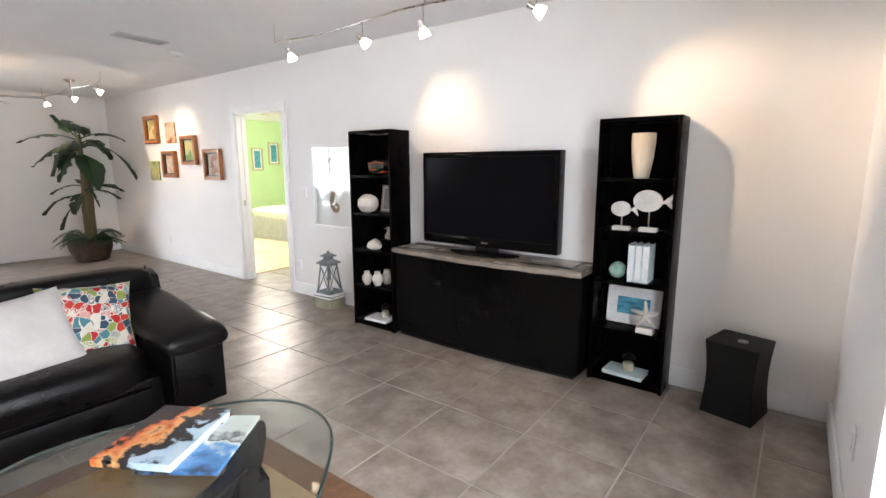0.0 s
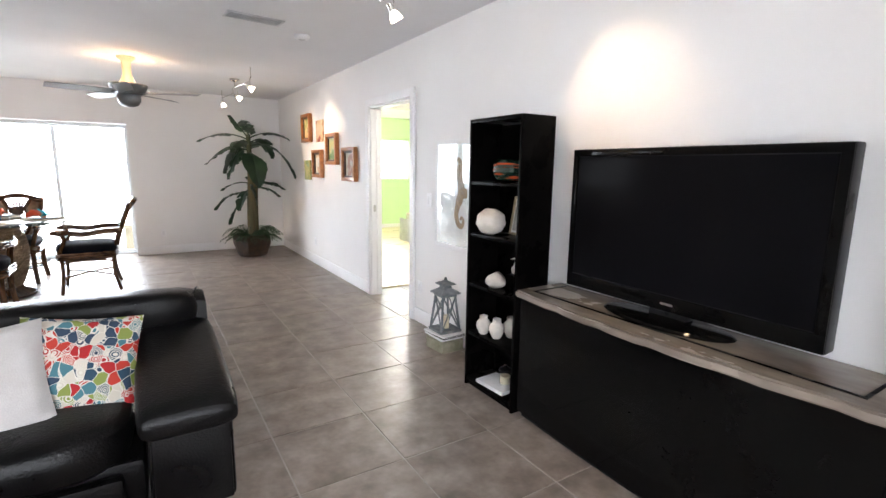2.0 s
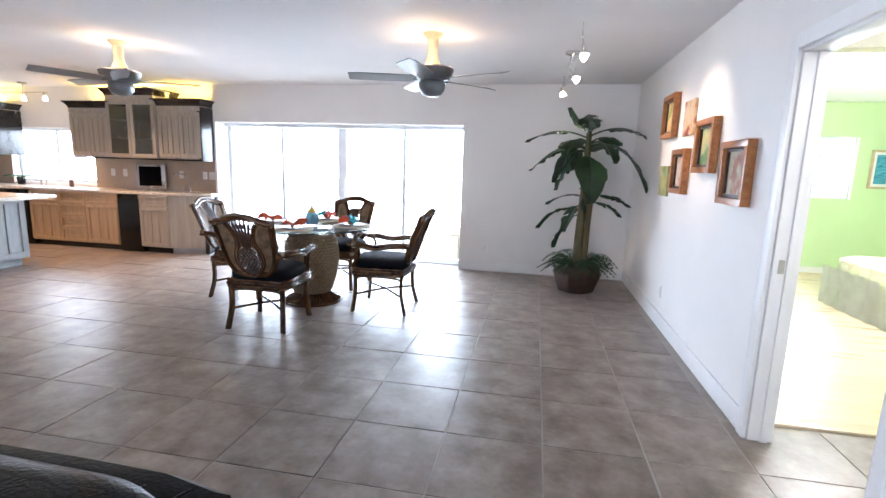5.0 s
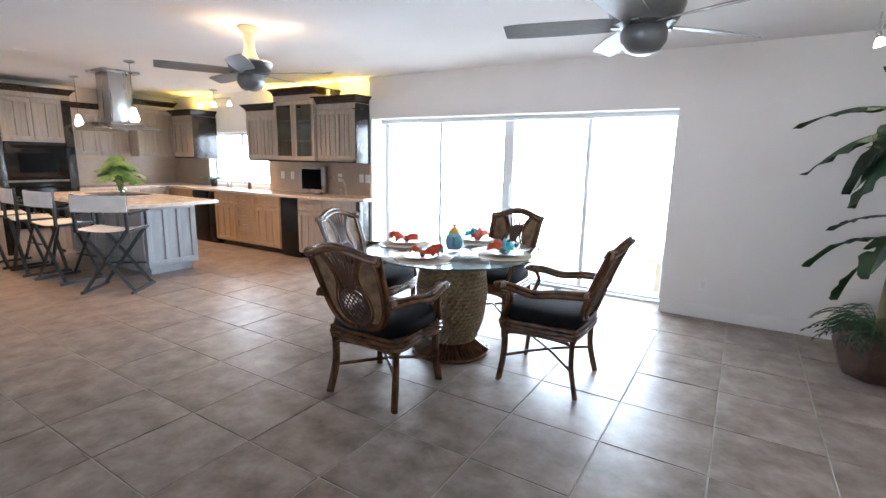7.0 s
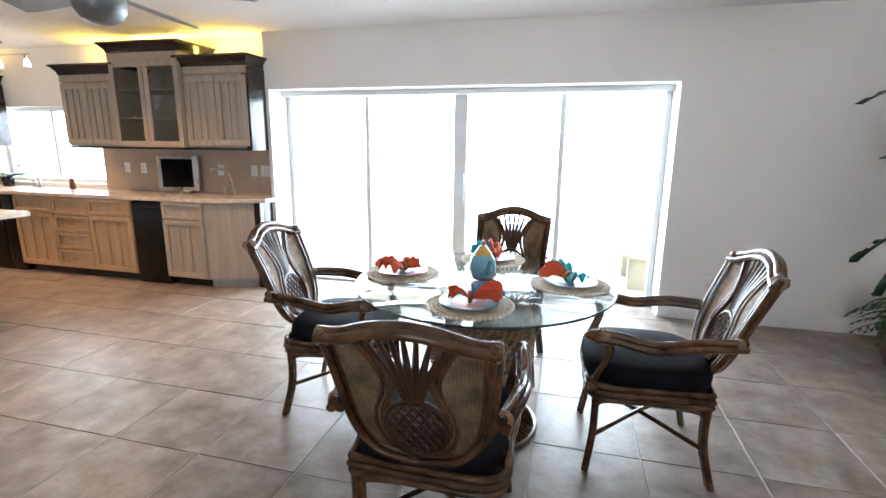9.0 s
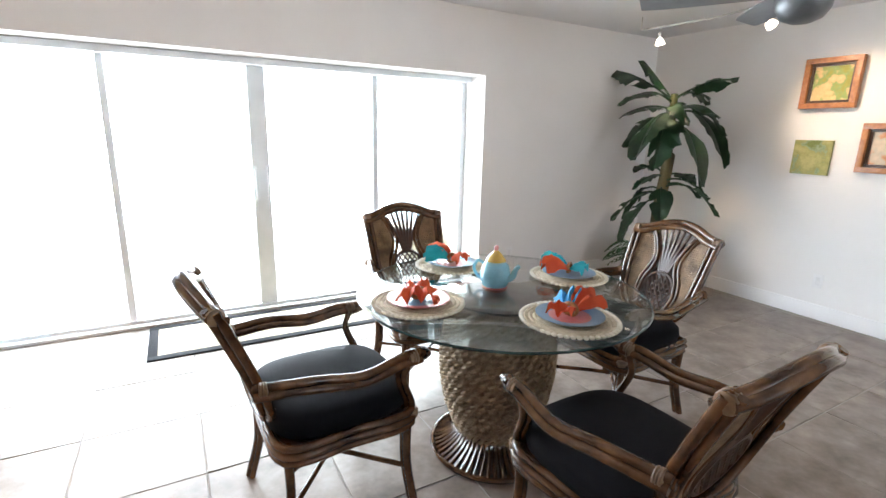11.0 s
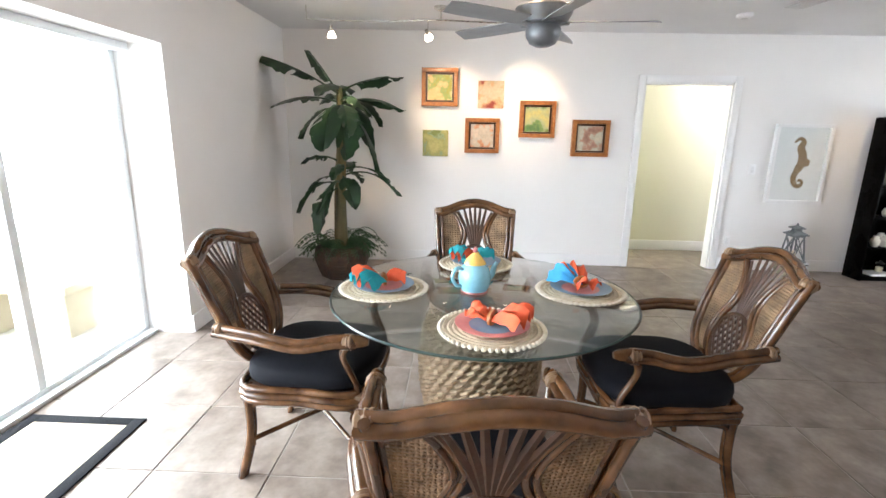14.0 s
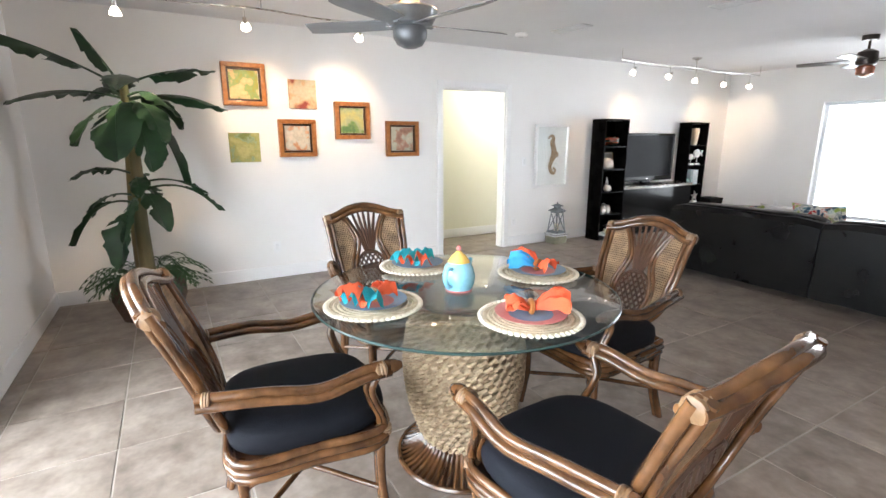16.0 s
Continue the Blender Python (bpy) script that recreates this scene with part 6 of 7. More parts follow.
tagged(part("splashback", box(W_X + 0.016, KX0 - 0.004, K_Y - 0.014, K_Y - 0.001, 0.917, 1.42), SPLASH, smooth=False), "plain beige splashback panel", "splashback", kind="structure")
tagged(part("splashback", box(W_X + 0.001, W_X + 0.014, 7.42, K_Y - 0.016, 0.917, 1.42), SPLASH, smooth=False), "plain beige splashback panel", "splashback", kind="structure")


def crown(parent, x0, x1, y0, y1, z, h=0.085, out=0.06, base=ESPRESSO):
    """Stepped cornice round three sides."""
    def ring(k, zz):
        return [(x0 - k, y1, zz), (x0 - k, y0 - k, zz), (x1 + k, y0 - k, zz), (x1 + k, y1, zz)]
    part("crown_moulding", rings_mesh(bmesh.new(), [ring(k, zz) for k, zz in ((0.004, z), (0.012, z + 0.02), (0.02, z + 0.03), (out * 0.8, z + h - 0.02), (out, z + h - 0.018), (out, z + h))]), base, parent, "dark stepped cornice")


def wall_unit(x0, x1, z0, z1, doors, label, glazed=False, dark_side=None, back=K_Y - 0.005, front=UF, slats=3):
    u = thing("wall_cabinet", pose(0, 0, 0), label, "cabinet", "kitchen wall cabinets")
    if glazed:
        for b in ((x0, x0 + 0.02, front, back, z0, z1), (x1 - 0.02, x1, front, back, z0, z1), (x0 + 0.02, x1 - 0.02, front, back, z0, z0 + 0.02), (x0 + 0.02, x1 - 0.02, front, back, z1 - 0.02, z1), (x0 + 0.02, x1 - 0.02, back - 0.01, back, z0 + 0.02, z1 - 0.02)):
            part("carcass", box(*b), GREYOAK, u, smooth=False)
        for i in (1, 2):
            z = z0 + (z1 - z0) * i / 3
            part("shelf", box(x0 + 0.021, x1 - 0.021, front + 0.02, back - 0.011, z, z + 0.014), GREYOAK, u, smooth=False)
    else:
        part("carcass", box(x0, x1, front, back, z0, z1), GREYOAK, u, smooth=False)
    n = doors
    for i in range(n):
        a, b = x0 + (x1 - x0) * i / n, x0 + (x1 - x0) * (i + 1) / n
        if glazed:
            d = part("door", box(a + 0.003, b - 0.003, front - 0.021, front - 0.001, z1 - 0.06, z1 - 0.002, 0.002), GREYOAK, u)
            part("rail", box(a + 0.003, b - 0.003, front - 0.021, front - 0.001, z0 + 0.002, z0 + 0.06, 0.002), GREYOAK, d)
            for c, e in ((a + 0.003, a + 0.055), (b - 0.055, b - 0.003)):
                part("stile", box(c, e, front - 0.021, front - 0.001, z0 + 0.061, z1 - 0.061, 0.002), GREYOAK, d)
            pane = part("pane", box(a + 0.055, b - 0.055, front - 0.013, front - 0.009, z0 + 0.06, z1 - 0.06), CABGLASS, d, "dim reflective glass pane", smooth=False)
            pane.visible_shadow = False
        else:
            door_face(u, "door", a, b, z0 + 0.015, z1 - 0.01, front, GREYOAK, 0.06, slats)
    part("bottom_trim", box(x0 - 0.004, x1 + 0.004, front - 0.024, back, z0 - 0.022, z0 - 0.001, 0.003), ESPRESSO, u, "dark bottom trim")
    part("frieze", box(x0 - 0.002, x1 + 0.002, front - 0.023, back, z1 + 0.001, z1 + 0.07, 0.002), GREYOAK, u)
    part("bead", box(x0 - 0.006, x1 + 0.006, front - 0.028, back, z1 + 0.0705, z1 + 0.082, 0.002), ESPRESSO, u, "dark bead")
    crown(u, x0, x1, front - 0.022, back, z1 + 0.083)
    if dark_side:
        xs = x1 if dark_side > 0 else x0
        part("side_panel", box(*sorted((xs + 0.001 * dark_side, xs + 0.018 * dark_side)), front - 0.022, back, z0 - 0.02, z1 + 0.06, 0.002), ESPRESSO, u, "dark glossy side panel")
        part("corner_stile", box(*sorted((xs - 0.045 * dark_side, xs)), front - 0.0235, front - 0.0008, z0, z1, 0.002), ESPRESSO, u, "dark corner stile")
    return u


wall_unit(-3.12, -2.415, 1.41, 2.10, 2, "grey oak wall cabinet with dark glossy side", dark_side=1)
wall_unit(-3.95, -3.13, 1.41, 2.24, 2, "taller grey oak wall cabinet with two glass doors", glazed=True, front=UF - 0.05)
wall_unit(-4.66, -3.96, 1.41, 2.06, 2, "grey oak wall cabinet with dark cornice")
wall_unit(-6.72, -6.12, 1.42, 2.05, 1, "grey oak wall cabinet beside the kitchen window", dark_side=1)


# run along the west wall, built facing -y and turned to face +x
def west_unit(y0, y1, z0, z1, depth, label, doors, name="wall_cabinet", group="kitchen wall cabinets", top_h=True):
    u = thing(name, pose(W_X + 0.005 + depth, y0, 0, 0, 0, 90), label, "cabinet", group)
    w = y1 - y0
    part("carcass", box(0, w, 0, depth, z0, z1), GREYOAK, u, smooth=False)
    for i in range(doors):
        door_face(u, "door", w * i / doors, w * (i + 1) / doors, z0 + 0.01, z1 - 0.01, 0, GREYOAK, 0.06, 2)
    if top_h:
        part("frieze", box(-0.001, w + 0.001, -0.023, depth, z1 + 0.001, z1 + 0.07, 0.002), GREYOAK, u)
        crown(u, 0, w, -0.02, depth, z1 + 0.072)
    return u


west_unit(7.43, 8.35, 1.42, 2.08, 0.36, "grey oak wall cabinet with two doors", 2)
west_unit(8.36, 9.0, 1.42, 2.20, 0.62, "taller grey oak corner wall cabinet", 1)
west_unit(7.43, BF - 0.04, 0.0, 0.875, 0.62, "grey oak base cabinet along the far wall", 3, "base_cabinet", "kitchen base cabinets", False)
tagged(part("worktop", box(W_X + 0.005, W_X + 0.66, 7.43, BF - 0.036, 0.877, 0.915, 0.006), QUARTZ), "speckled pale stone worktop beside the ovens", "worktop")
tall = west_unit(6.45, 7.42, 0.0, 2.22, 0.66, "tall dark-framed oven cabinet of grey oak", 0, "oven_cabinet", "")
for a, b in ((0.12, 0.485), (0.485, 0.85)):
    door_face(tall, "door", a, b, 1.62, 2.21, 0, GREYOAK, 0.06, 2)
part("stile", box(0.0, 0.115, -0.022, -0.001, 0, 2.22, 0.003), ESPRESSO, tall, "dark upright stile")
part("stile", box(0.855, 0.97, -0.022, -0.001, 0, 2.22, 0.003), ESPRESSO, tall, "dark upright stile")
ov = thing("wall_oven", pose(W_X + 0.669, 6.57, 0, 0, 0, 90), "black double wall oven built into the cabinet", "oven")
part("upper_door", box(0, 0.73, -0.03, 0, 1.06, 1.60, 0.006), BLACKAPP, ov)
part("lower_door", box(0, 0.73, -0.03, 0, 0.36, 1.03, 0.006), BLACKAPP, ov)
part("window", box(0.14, 0.59, -0.033, -0.0305, 1.17, 1.44), SCREEN, ov, "dark oven window", smooth=False)
for z in (1.53, 0.96):
    part("handle", tube([(0.08, -0.05, z), (0.65, -0.05, z)], 0.010, 8), BLACKAPP, ov)
part("control_strip", box(0.02, 0.71, -0.033, -0.0305, 1.555, 1.59), PLASTIC, ov)

# island with overhanging top
isl = thing("kitchen_island", pose(0, 0, 0), "pale grey panelled kitchen island", "island")
part("body", box(-6.0, -4.02, 6.98, 7.60, 0.10, 0.875), PALEGREY, isl, smooth=False)
part("plinth", box(-5.95, -4.08, 7.04, 7.56, 0.0, 0.099), PALEGREY, isl, smooth=False)
for i in range(3):
    door_face(isl, "panel", -6.0 + 0.66 * i, -6.0 + 0.66 * (i + 1), 0.10, 0.87, 6.98, PALEGREY, 0.07, 2)
east = part("end_panel", box(-4.019, -4.012, 6.985, 7.595, 0.105, 0.87), PALEGREY, isl)
for a, b, c, e in ((6.98, 7.60, 0.80, 0.87), (6.98, 7.60, 0.10, 0.18), (6.98, 7.05, 0.18, 0.80), (7.53, 7.60, 0.18, 0.80), (7.19, 7.23, 0.18, 0.80), (7.36, 7.40, 0.18, 0.80)):
    part("rail", box(-4.0118, -3.996, a, b, c, e, 0.002), PALEGREY, east)
tagged(part("island_top", prism([(-6.15, 6.52), (-3.78, 6.52), (-3.60, 6.60), (-3.56, 6.75), (-3.56, 7.66), (-6.15, 7.66)], 0.877, 0.917, bevel=0.007), QUARTZ), "speckled pale stone island top with an overhang", "worktop")
hob = thing("cooktop", pose(-5.25, 7.28, 0.918), "black glass cooktop set in the island", "cooktop")
part("glass_plate", box(-0.38, 0.38, -0.25, 0.25, 0, 0.006, 0.002), BLACKAPP, hob)
hood = thing("range_hood", pose(-5.15, 7.32, 0), "stainless island hood with a curved glass canopy", "range hood")
part("chimney", box(-0.16, 0.16, -0.14, 0.14, 1.86, TOP - 0.03, 0.008), STEEL, hood)
part("ceiling_plate", box(-0.24, 0.24, -0.22, 0.22, TOP - 0.03, TOP - 0.001, 0.006), STEEL, hood)
part("canopy_body", box(-0.26, 0.26, -0.20, 0.20, 1.80, 1.86, 0.01), STEEL, hood)
bm = bmesh.new()
rings_mesh(bm, [[(x, -0.30, 1.845 - 0.35 * x * x), (x, 0.30, 1.845 - 0.35 * x * x), (x, 0.30, 1.853 - 0.35 * x * x), (x, -0.30, 1.853 - 0.35 * x * x)] for x in np.linspace(-0.5, 0.5, 11)])
part("glass_canopy", bm, FROST, hood, "curved smoked glass canopy")
for x in (-0.15, 0.15):
    part("hood_lamp", lathe([(0.03, 1.80), (0.03, 1.792), (0.002, 1.791)], 14, cx=x), WARMBULB, hood, "small lit hood lamp")


def pendant(x, y, z):
    p = thing("pendant_lamp", pose(x, y, 0), "small frosted glass pendant lamp on a thin cord", "pendant lamp", "pendant lamps over the island")
    part("canopy", lathe([(0.055, TOP - 0.001), (0.055, TOP - 0.02), (0.01, TOP - 0.03)], 18), STEEL, p)
    part("cord", tube([(0, 0, TOP - 0.02), (0, 0, z + 0.16)], 0.003, 5), PLASTIC, p)
    part("shade", lathe([(0.018, z + 0.16), (0.038, z + 0.10), (0.055, z + 0.03), (0.04, z), (0.01, z - 0.003)], 20), BULB, p, "lit frosted glass shade")


pendant(-6.1, 7.25, 1.83)
pendant(-4.15, 7.05, 1.83)


def bar_stool(m):
    """Folding director's stool: crossed legs, canvas seat and back. Faces +y."""
    s = thing("bar_stool", m, "tall folding stool of dark wood with white canvas", "stool", "stools at the island")
    for y in (-0.19, 0.19):
        for a, b in ((-1, 1), (1, -1)):
            part("leg", tube([(a * 0.25, y + 0.008 * a, 0.015), (b * 0.23, y + 0.008 * a, 0.66)], 0.020, 4), BLUEBLACK, s)
    for x in (-0.25, 0.25):
        part("foot_rail", box(x - 0.015, x + 0.015, -0.24, 0.24, 0.0, 0.03, 0.004), BLUEBLACK, s)
        part("seat_rail", box(x - 0.022, x + 0.012, -0.22, 0.22, 0.655, 0.685, 0.004), BLUEBLACK, s)
        part("back_post", box(x - 0.014, x + 0.014, -0.225, -0.197, 0.66, 1.05, 0.004), BLUEBLACK, s)
        part("arm_post", box(x - 0.012, x + 0.012, 0.16, 0.184, 0.68, 0.84, 0.004), BLUEBLACK, s)
        part("arm_rest", box(x - 0.025, x + 0.025, -0.20, 0.22, 0.84, 0.862, 0.006), BLUEBLACK, s)
    part("footrest", box(-0.2, 0.2, 0.195, 0.222, 0.24, 0.262, 0.004), BLUEBLACK, s)
    bm = bmesh.new()
    rings_mesh(bm, [[(x, -0.20, 0.682 - 0.03 * math.cos(x / 0.26 * 1.57)), (x, 0.20, 0.682 - 0.03 * math.cos(x / 0.26 * 1.57)), (x, 0.20, 0.688 - 0.03 * math.cos(x / 0.26 * 1.57)), (x, -0.20, 0.688 - 0.03 * math.cos(x / 0.26 * 1.57))] for x in np.linspace(-0.26, 0.26, 9)])
    part("canvas_seat", bm, CANVASWHITE, s, "white canvas seat")
    bm = bmesh.new()
    rings_mesh(bm, [[(x, -0.232 - 0.03 * math.cos(x / 0.27 * 1.57), z) for z in (0.87, 1.04)] + [(x, -0.227 - 0.03 * math.cos(x / 0.27 * 1.57), z) for z in (1.04, 0.87)] for x in np.linspace(-0.27, 0.27, 9)])
    part("canvas_back", bm, CANVASWHITE, s, "white canvas back sling")
    return s


stool = bar_stool(pose(-3.72, 6.52, 0, 0, 0, 38))
for x, y, a in ((-4.62, 6.40, 8), (-5.35, 6.36, -4), (-6.05, 6.34, 3)):
    copy_thing(stool, pose(x, y, 0, 0, 0, a))

# things on the worktops
leafy = thing("leaf_vase", pose(-4.55, 7.0, 0.918), "glass vase of large split tropical leaves on the island", "plant")
v = part("vase", lathe([(0.05, 0.0), (0.06, 0.02), (0.055, 0.12), (0.04, 0.16), (0.036, 0.16), (0.05, 0.03)], 18), CLEAR, leafy, "clear glass vase")
v.visible_shadow = False
MONSTERA = surface("tropical_leaf_green", (0.03, 0.12, 0.03), (0.16, 0.26, 0.07), 9, 0.4, 0.2)
for i in range(11):
    a = 2 * math.pi * i * 0.382 + 0.3
    d = Vector((math.cos(a), math.sin(a), 0))
    tip = d * (0.17 - 0.012 * i) + Vector((0, 0, 0.27 + 0.022 * i))
    bm = tube(spline([(0, 0, 0.02), d * 0.04 + Vector((0, 0, 0.2)), tip], 4), 0.004, 5)
    side = Vector((-d.y, d.x, 0))
    axis = (d * 0.8 - Vector((0, 0, 0.45))).normalized()
    ring = []
    for k in range(28):
        t = 2 * math.pi * k / 28
        r = 0.145 * (1 - 0.25 * math.sin(t / 2) ** 8) * (0.68 if k % 4 == 1 and 3 < k < 25 else 1)
        ring.append(bm.verts.new(tip + axis * (0.08 + r * -math.cos(t) * 1.1) + side * r * 0.85 * math.sin(t) - Vector((0, 0, 0.25 * (r * math.sin(t)) ** 2 / 0.12))))
    mid = bm.verts.new(tip + axis * 0.07 + Vector((0, 0, 0.012)))
    for k in range(28):
        bm.faces.new((ring[k], ring[(k + 1) % 28], mid))
    part("leaf", bm, MONSTERA, leafy)
tvk = thing("small_television", pose(-3.52, 9.16, 0.916, 0, 0, 14), "small silver-framed flat television on the worktop", "television")
part("housing", box(-0.22, 0.22, 0.0, 0.05, 0.03, 0.40, 0.008), STEEL, tvk)
part("screen", box(-0.17, 0.165, -0.004, -0.0005, 0.07, 0.37), SCREEN, tvk, "dark screen", smooth=False)
part("foot", box(-0.13, 0.13, -0.05, 0.10, 0.0, 0.028, 0.006), STEEL, tvk)


def faucet(x, y, k, label):
    f = thing("faucet", pose(x, y, 0.916, 0, 0, 0), label, "faucet", "kitchen faucets")
    part("base", lathe([(0.026, 0.0), (0.026, 0.02), (0.016, 0.03)], 16), STEEL, f)
    part("spout", tube(spline([(0, 0, 0.02), (0.0, 0, 0.13 * k), (-0.05, -0.02, 0.25 * k), (-0.14, -0.06, 0.28 * k), (-0.20, -0.09, 0.26 * k)], 6), 0.012, 9), STEEL, f)
    part("lever", tube([(0.02, 0, 0.03), (0.05, -0.03, 0.10)], 0.007, 7), STEEL, f)
    part("sprayer", lathe([(0.016, 0.0), (0.014, 0.05), (0.02, 0.09), (0.006, 0.10)], 12, cx=-0.12, cy=0.02), STEEL, f)


faucet(-2.86, 9.18, 1.0, "curved steel bar faucet at the worktop end")
faucet(-5.55, 9.20, 0.95, "tall steel sink faucet before the window")
for x, n in ((-4.38, 1), (-4.15, 1), (-3.12, 1), (-2.70, 1), (-2.55, 2)):
    plate("wall_outlet", pose(x, K_Y - 0.0145, 1.17), "white outlet plate on the beige splashback", "outlet", n)
soap = thing("soap_bottle", pose(-5.05, 9.2, 0.916), "brown soap bottle with a pump by the sink", "bottle")
part("bottle", lathe([(0.03, 0.0), (0.032, 0.01), (0.03, 0.10), (0.012, 0.125)], 16), surface("brown_glass", (0.10, 0.04, 0.02), (0.14, 0.06, 0.03), 6, 0.15, 0), soap)
part("pump", tube(spline([(0, 0, 0.12), (0, 0, 0.17), (-0.04, 0, 0.175)], 3), 0.006, 6), PLASTIC, soap)
pl2 = thing("potted_plant", pose(-6.05, 9.2, 0.916), "small leafy plant in a dark pot by the window", "plant")
part("pot", lathe([(0.05, 0.0), (0.065, 0.10), (0.06, 0.12)], 18), BLACKAPP, pl2)
for i in range(9):
    a = i * 0.7
    part("leaf", banana_leaf(a, 0.10, 0.20, 0.03, 0.7, 0.5, i), FERN, pl2)
tray = thing("serving_tray", pose(-5.0, 6.85, 0.918), "dark round tray under the leaf vase", "tray")
tray.matrix_basis = pose(-4.95, 6.85, 0.918)
part("disc", lathe([(0.12, 0.0), (0.13, 0.012), (0.12, 0.014)], 24), BLACKAPP, tray)

# kitchen ceiling lights: small recessed cans, spots over the window, lamps above the cabinets
for x, y in ((-5.4, 8.39), (-7.1, 7.6), (-3.33, 7.85), (-4.6, 6.2), (-6.2, 5.9)):
    r = thing("recessed_light", pose(x, y, TOP), "small lit recessed ceiling light", "ceiling light", "recessed ceiling lights")
    part("trim_ring", lathe([(0.055, -0.001), (0.06, -0.006), (0.042, -0.008)], 20), TRIM, r)
    part("lamp", lathe([(0.04, -0.003), (0.03, -0.006), (0.002, -0.0065)], 16), WARMBULB, r, "lit lamp")
    la = bpy.data.lights.new("recessed_lamp", "SPOT")
    la.energy, la.spot_size, la.spot_blend, la.color, la.shadow_soft_size = KITCHEN, radians(120), 0.7, (1.0, 0.57, 0.27), 0.04
    ob = new("recessed_lamp", la)
    ob.matrix_world = look((x, y, TOP - 0.02), (x + 0.001, y, 0))
track_k = thing("track_light", pose(0, 0, 0), "short nickel bar with three lit spots over the sink", "track light")
part("bar", tube([(-5.95, 8.95, 2.36), (-5.05, 8.95, 2.36)], 0.007, 6), NICKEL, track_k)
part("canopy", lathe([(0.06, TOP - 0.001), (0.06, TOP - 0.02), (0.008, TOP - 0.03), (0.008, 2.36)], 18, cx=-5.5, cy=8.95), NICKEL, track_k)
for x in (-5.9, -5.5, -5.1):
    head = part("head", lathe([(0.016, 2.30), (0.02, 2.35)], 12, cx=x, cy=8.95), NICKEL, track_k)
    part("glass_shade", lathe([(0.016, 2.31), (0.032, 2.26), (0.034, 2.235), (0.002, 2.235)], 16, cx=x, cy=8.95), BULB, head, "lit frosted shade")
for x0, x1, z in ((-3.1, -2.5, 2.30), (-3.9, -3.2, 2.43), (-4.6, -4.0, 2.27), (-6.7, -6.15, 2.26)):
    la = bpy.data.lights.new("cabinet_top_lamp", "AREA")
    la.shape, la.size, la.size_y, la.energy, la.color = "RECTANGLE", x1 - x0, 0.05, CABTOP, (1.0, 0.66, 0.12)
    ob = new("cabinet_top_lamp", la)
    ob.matrix_world = look(((x0 + x1) / 2, 9.2, z), ((x0 + x1) / 2, 9.15, z + 1))

# ---- bedroom seen through the doorway ----
QUILT = printed("floral_quilt", [(0.70, 0.72, 0.56), (0.80, 0.79, 0.70), (0.66, 0.52, 0.42), (0.60, 0.66, 0.44), (0.80, 0.79, 0.70)], 9)
PINK = surface("pink_blanket", (0.60, 0.26, 0.28), (0.66, 0.32, 0.33), 9, 0.9, 0.3)
bed = thing("bed", pose(0.3, -0.7, 0), "bed with a pale floral quilt and pink throw", "bed")
part("mattress", blob(1.05, 0.95, 0.16, 6, 28, 10, at=(6.45, 8.55, 0.44), lump=0.02), QUILT, bed, "pale floral quilt over the mattress")
bm = bmesh.new()
pts = []
for i in range(81):
    u = i / 80
    per = [(5.40, 9.45), (5.40, 7.62), (7.50, 7.62), (7.50, 9.45)]
    s3 = u * 3
    k = min(int(s3), 2)
    f = s3 - k
    x, y = per[k][0] + (per[k + 1][0] - per[k][0]) * f, per[k][1] + (per[k + 1][1] - per[k][1]) * f
    w = 0.015 * math.sin(i * 1.9)
    pts.append((x + w, y + w))
rows = [[bm.verts.new((x, y, z)) for x, y in pts] for z in (0.02, 0.25, 0.45)]
for a, b in zip(rows, rows[1:]):
    for i in range(80):
        bm.faces.new((a[i], a[i + 1], b[i + 1], b[i]))
bmesh.ops.solidify(bm, geom=list(bm.faces), thickness=0.01)
part("valance", bm, CANVASWHITE, bed, "pleated valance to the floor")
part("throw", box(5.6, 7.4, 7.75, 8.4, 0.585, 0.612, 0.01), PINK, bed, "folded pink throw")
part("base", box(5.5, 7.4, 7.7, 9.4, 0.0, 0.30), BLACKWOOD, bed)
for x, z in ((7.25, 1.30), (7.72, 1.45)):
    picture("picture", pose(x, BN - 0.002, z), 0.30, 0.55, 0.03, 0.03, GILT, BLUEART, "small framed blue beach picture on green wall", "bedroom pictures", 0.04)
blamp = thing("ceiling_lamp", pose(5.4, 7.6, TOP), "round lit flush ceiling lamp in the bedroom", "ceiling light")
part("bowl", lathe([(0.24, -0.02), (0.22, -0.07), (0.12, -0.10), (0.005, -0.105)], 28), glow("lit_opal_glass", (1.0, 0.95, 0.85), 6.0), blamp, "lit opal glass bowl")
part("rim", lathe([(0.25, -0.001), (0.255, -0.02), (0.24, -0.022)], 28), NICKEL, blamp)
# bedroom lamp, then an added fill light that brightens the hall wall
for x, y, e in ((5.4, 7.6, BEDLAMP), (4.05, 3.95, HALLFILL)):
    la = bpy.data.lights.new("room_lamp", "POINT")
    la.energy, la.color, la.shadow_soft_size = e, (1.0, 0.95, 0.86), 0.2
    new("room_lamp", la).location = (x, y, TOP - 0.35)
# unseen glowing bowl, added to go with the hall fill light
hl = thing("ceiling_lamp", pose(4.05, 3.95, TOP), "small glowing fill lamp added to the hall ceiling", "ceiling light")
part("bowl", lathe([(0.12, -0.001), (0.11, -0.05), (0.01, -0.07)], 20), glow("hall_fill_glow", (1.0, 0.95, 0.85), 5.0), hl)

# ---- outside on the patio ----
SLING = surface("faded_blue_sling", (0.36, 0.45, 0.49), (0.30, 0.40, 0.44), 9, 0.8, 0.2)
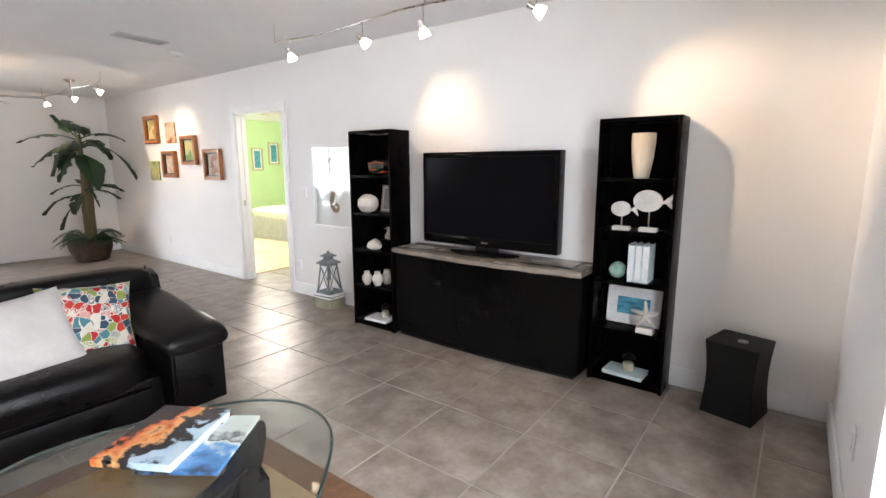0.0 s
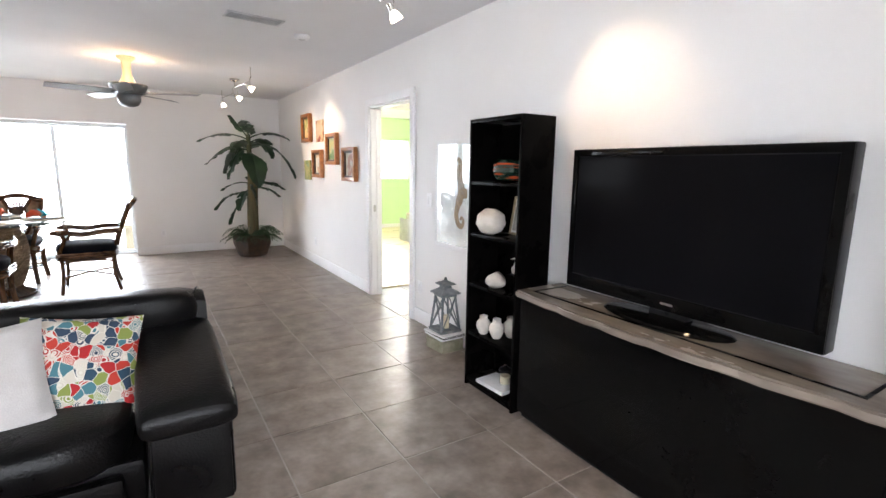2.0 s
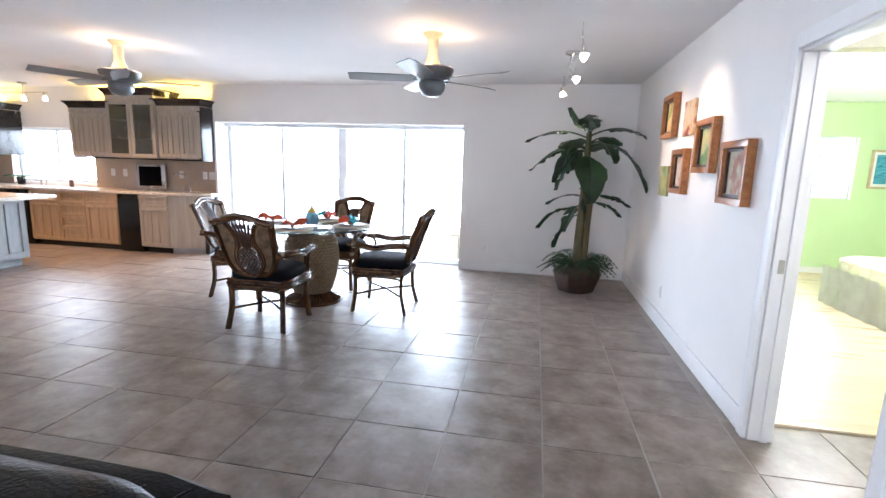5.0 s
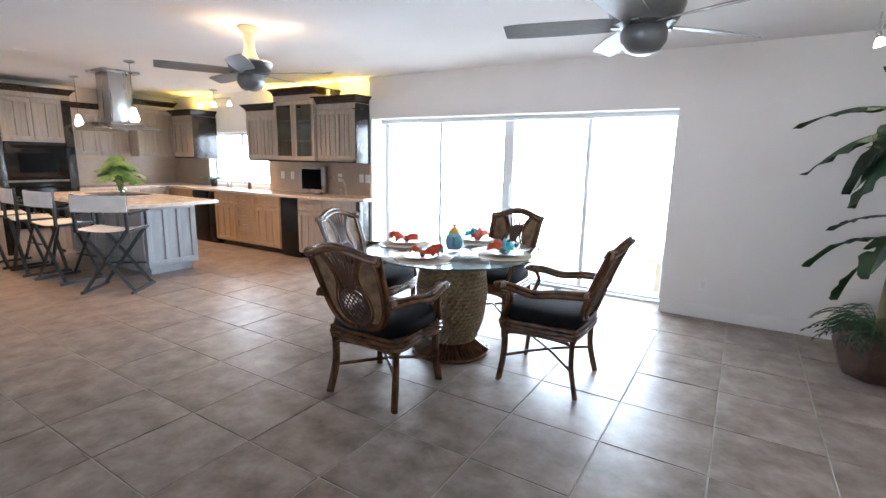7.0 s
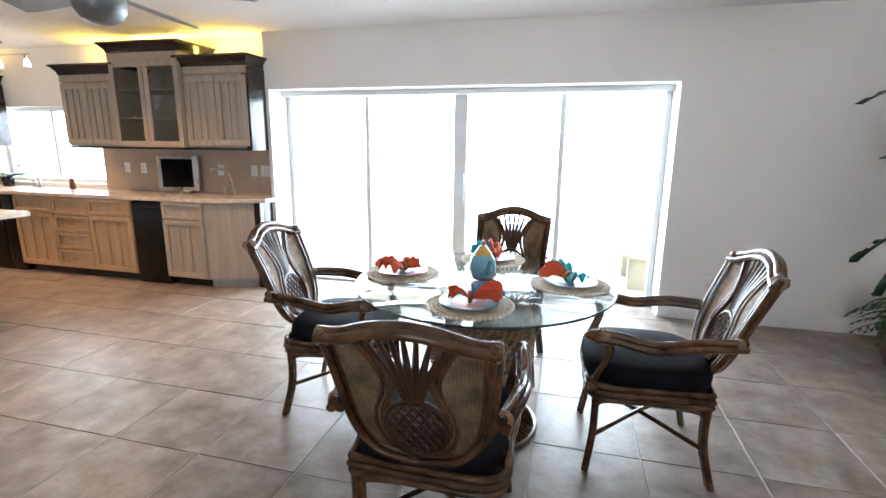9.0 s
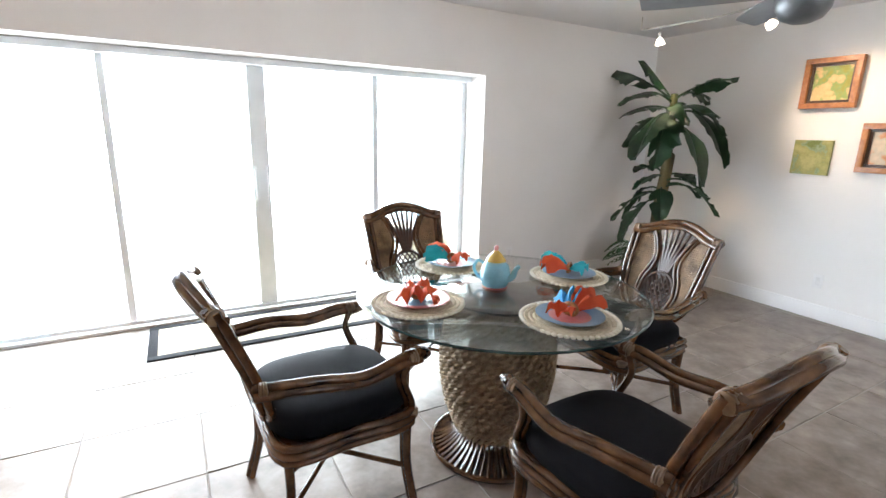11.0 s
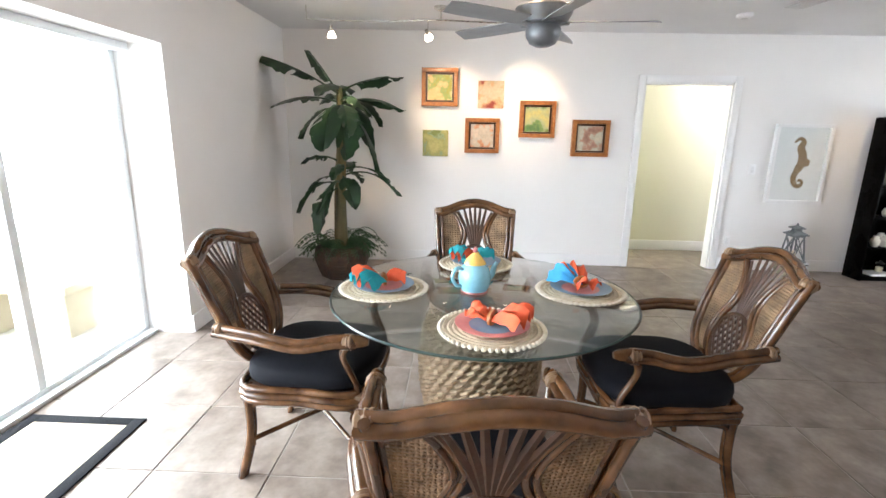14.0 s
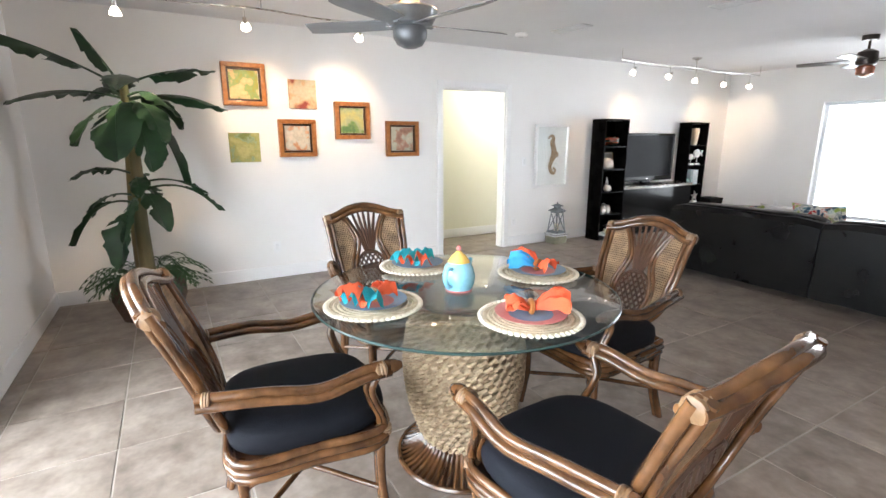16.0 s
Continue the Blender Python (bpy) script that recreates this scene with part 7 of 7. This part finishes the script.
PLASTER = surface("cream_plaster", (0.40, 0.34, 0.25), (0.33, 0.28, 0.20), 3, 0.9, 0.2)


def lounger(m, label):
    s = thing("sun_lounger", m, label, "sun lounger", "patio loungers")
    part("seat_sling", box(-0.30, 0.30, -0.2, 0.95, 0.30, 0.33, 0.006), SLING, s)
    part("back_sling", box(-0.30, 0.30, 0, 0.75, 0, 0.03, 0.006, turn=pose(0, -0.2, 0.315, 0, 0, 180) @ pose(0, 0, 0, 58, 0, 0)), SLING, s)
    for x in (-0.31, 0.31):
        part("side_rail", tube(spline([(x, 0.95, 0.32), (x, -0.2, 0.32), (x, -0.60, 0.95)], 3), 0.015, 6), ALU, s)
        for y in (-0.1, 0.8):
            part("leg", tube([(x, y, 0.32), (x, y, -0.06)], 0.014, 6), ALU, s)


lounger(pose(2.0, 12.0, 0, 0, 0, 160), "faded blue sling lounger on the patio")
lounger(pose(-2.6, 12.2, 0, 0, 0, 200), "faded blue sling lounger on the patio")
bench = thing("patio_bench", pose(1.36, 10.3, -0.06), "small cream plaster bench on the patio", "bench")
part("slab", box(-0.22, 0.22, -0.42, 0.42, 0.40, 0.46, 0.01), PLASTER, bench)
for y in (-0.28, 0.28):
    part("support", box(-0.14, 0.14, y - 0.06, y + 0.06, 0.0, 0.40, 0.01), PLASTER, bench)

# ---- floor tiles ----
PITCH, GAP = 0.513, 0.008
me = bpy.data.meshes.new("tile")
bm = box(-PITCH / 2 + GAP / 2, PITCH / 2 - GAP / 2, -PITCH / 2 + GAP / 2, PITCH / 2 - GAP / 2, -0.012, 0.0)
edges = [e for e in bm.edges if all(v.co.z > -0.001 for v in e.verts)]
bmesh.ops.bevel(bm, geom=edges, offset=0.0012, segments=1, affect="EDGES")
bm.to_mesh(me)
bm.free()
me.materials.append(TILE)
rest_v, rest_f = [], []
src_v = [tuple(v.co) for v in me.vertices]
src_f = [tuple(p.vertices) for p in me.polygons]
near = 0
for i in range(-20, 9):
    for j in range(-10, 12):
        x, y = 1.99 + PITCH * (i + 0.5), 3.94 + PITCH * (j + 0.5)
        h = 0.0006 * (((i * 7 + j * 13) % 5) - 2)
        if y > 9.45 or (y > K_Y and x < SX0) or x > 4.8 or (x > E_X and not 3.3 < y < 5.5) or y < S_Y - 0.2 or x < W_X - 0.2:
            continue
        if -2.2 < x < 3.7 and near < 300 and y > 1.2:
            ob = new("tile", me)
            ob.parent = floor
            ob.location = (x, y, h)
            near += 1
        else:
            k = len(rest_v)
            rest_v += [(a + x, b + y, c + h) for a, b, c in src_v]
            rest_f += [tuple(k + n for n in f) for f in src_f]
rest = bpy.data.meshes.new("tiles_far")
rest.from_pydata(rest_v, [], rest_f)
rest.materials.append(TILE)
ob = new("tile_field", rest)
ob.parent = floor
ob["kind"] = "stuff"
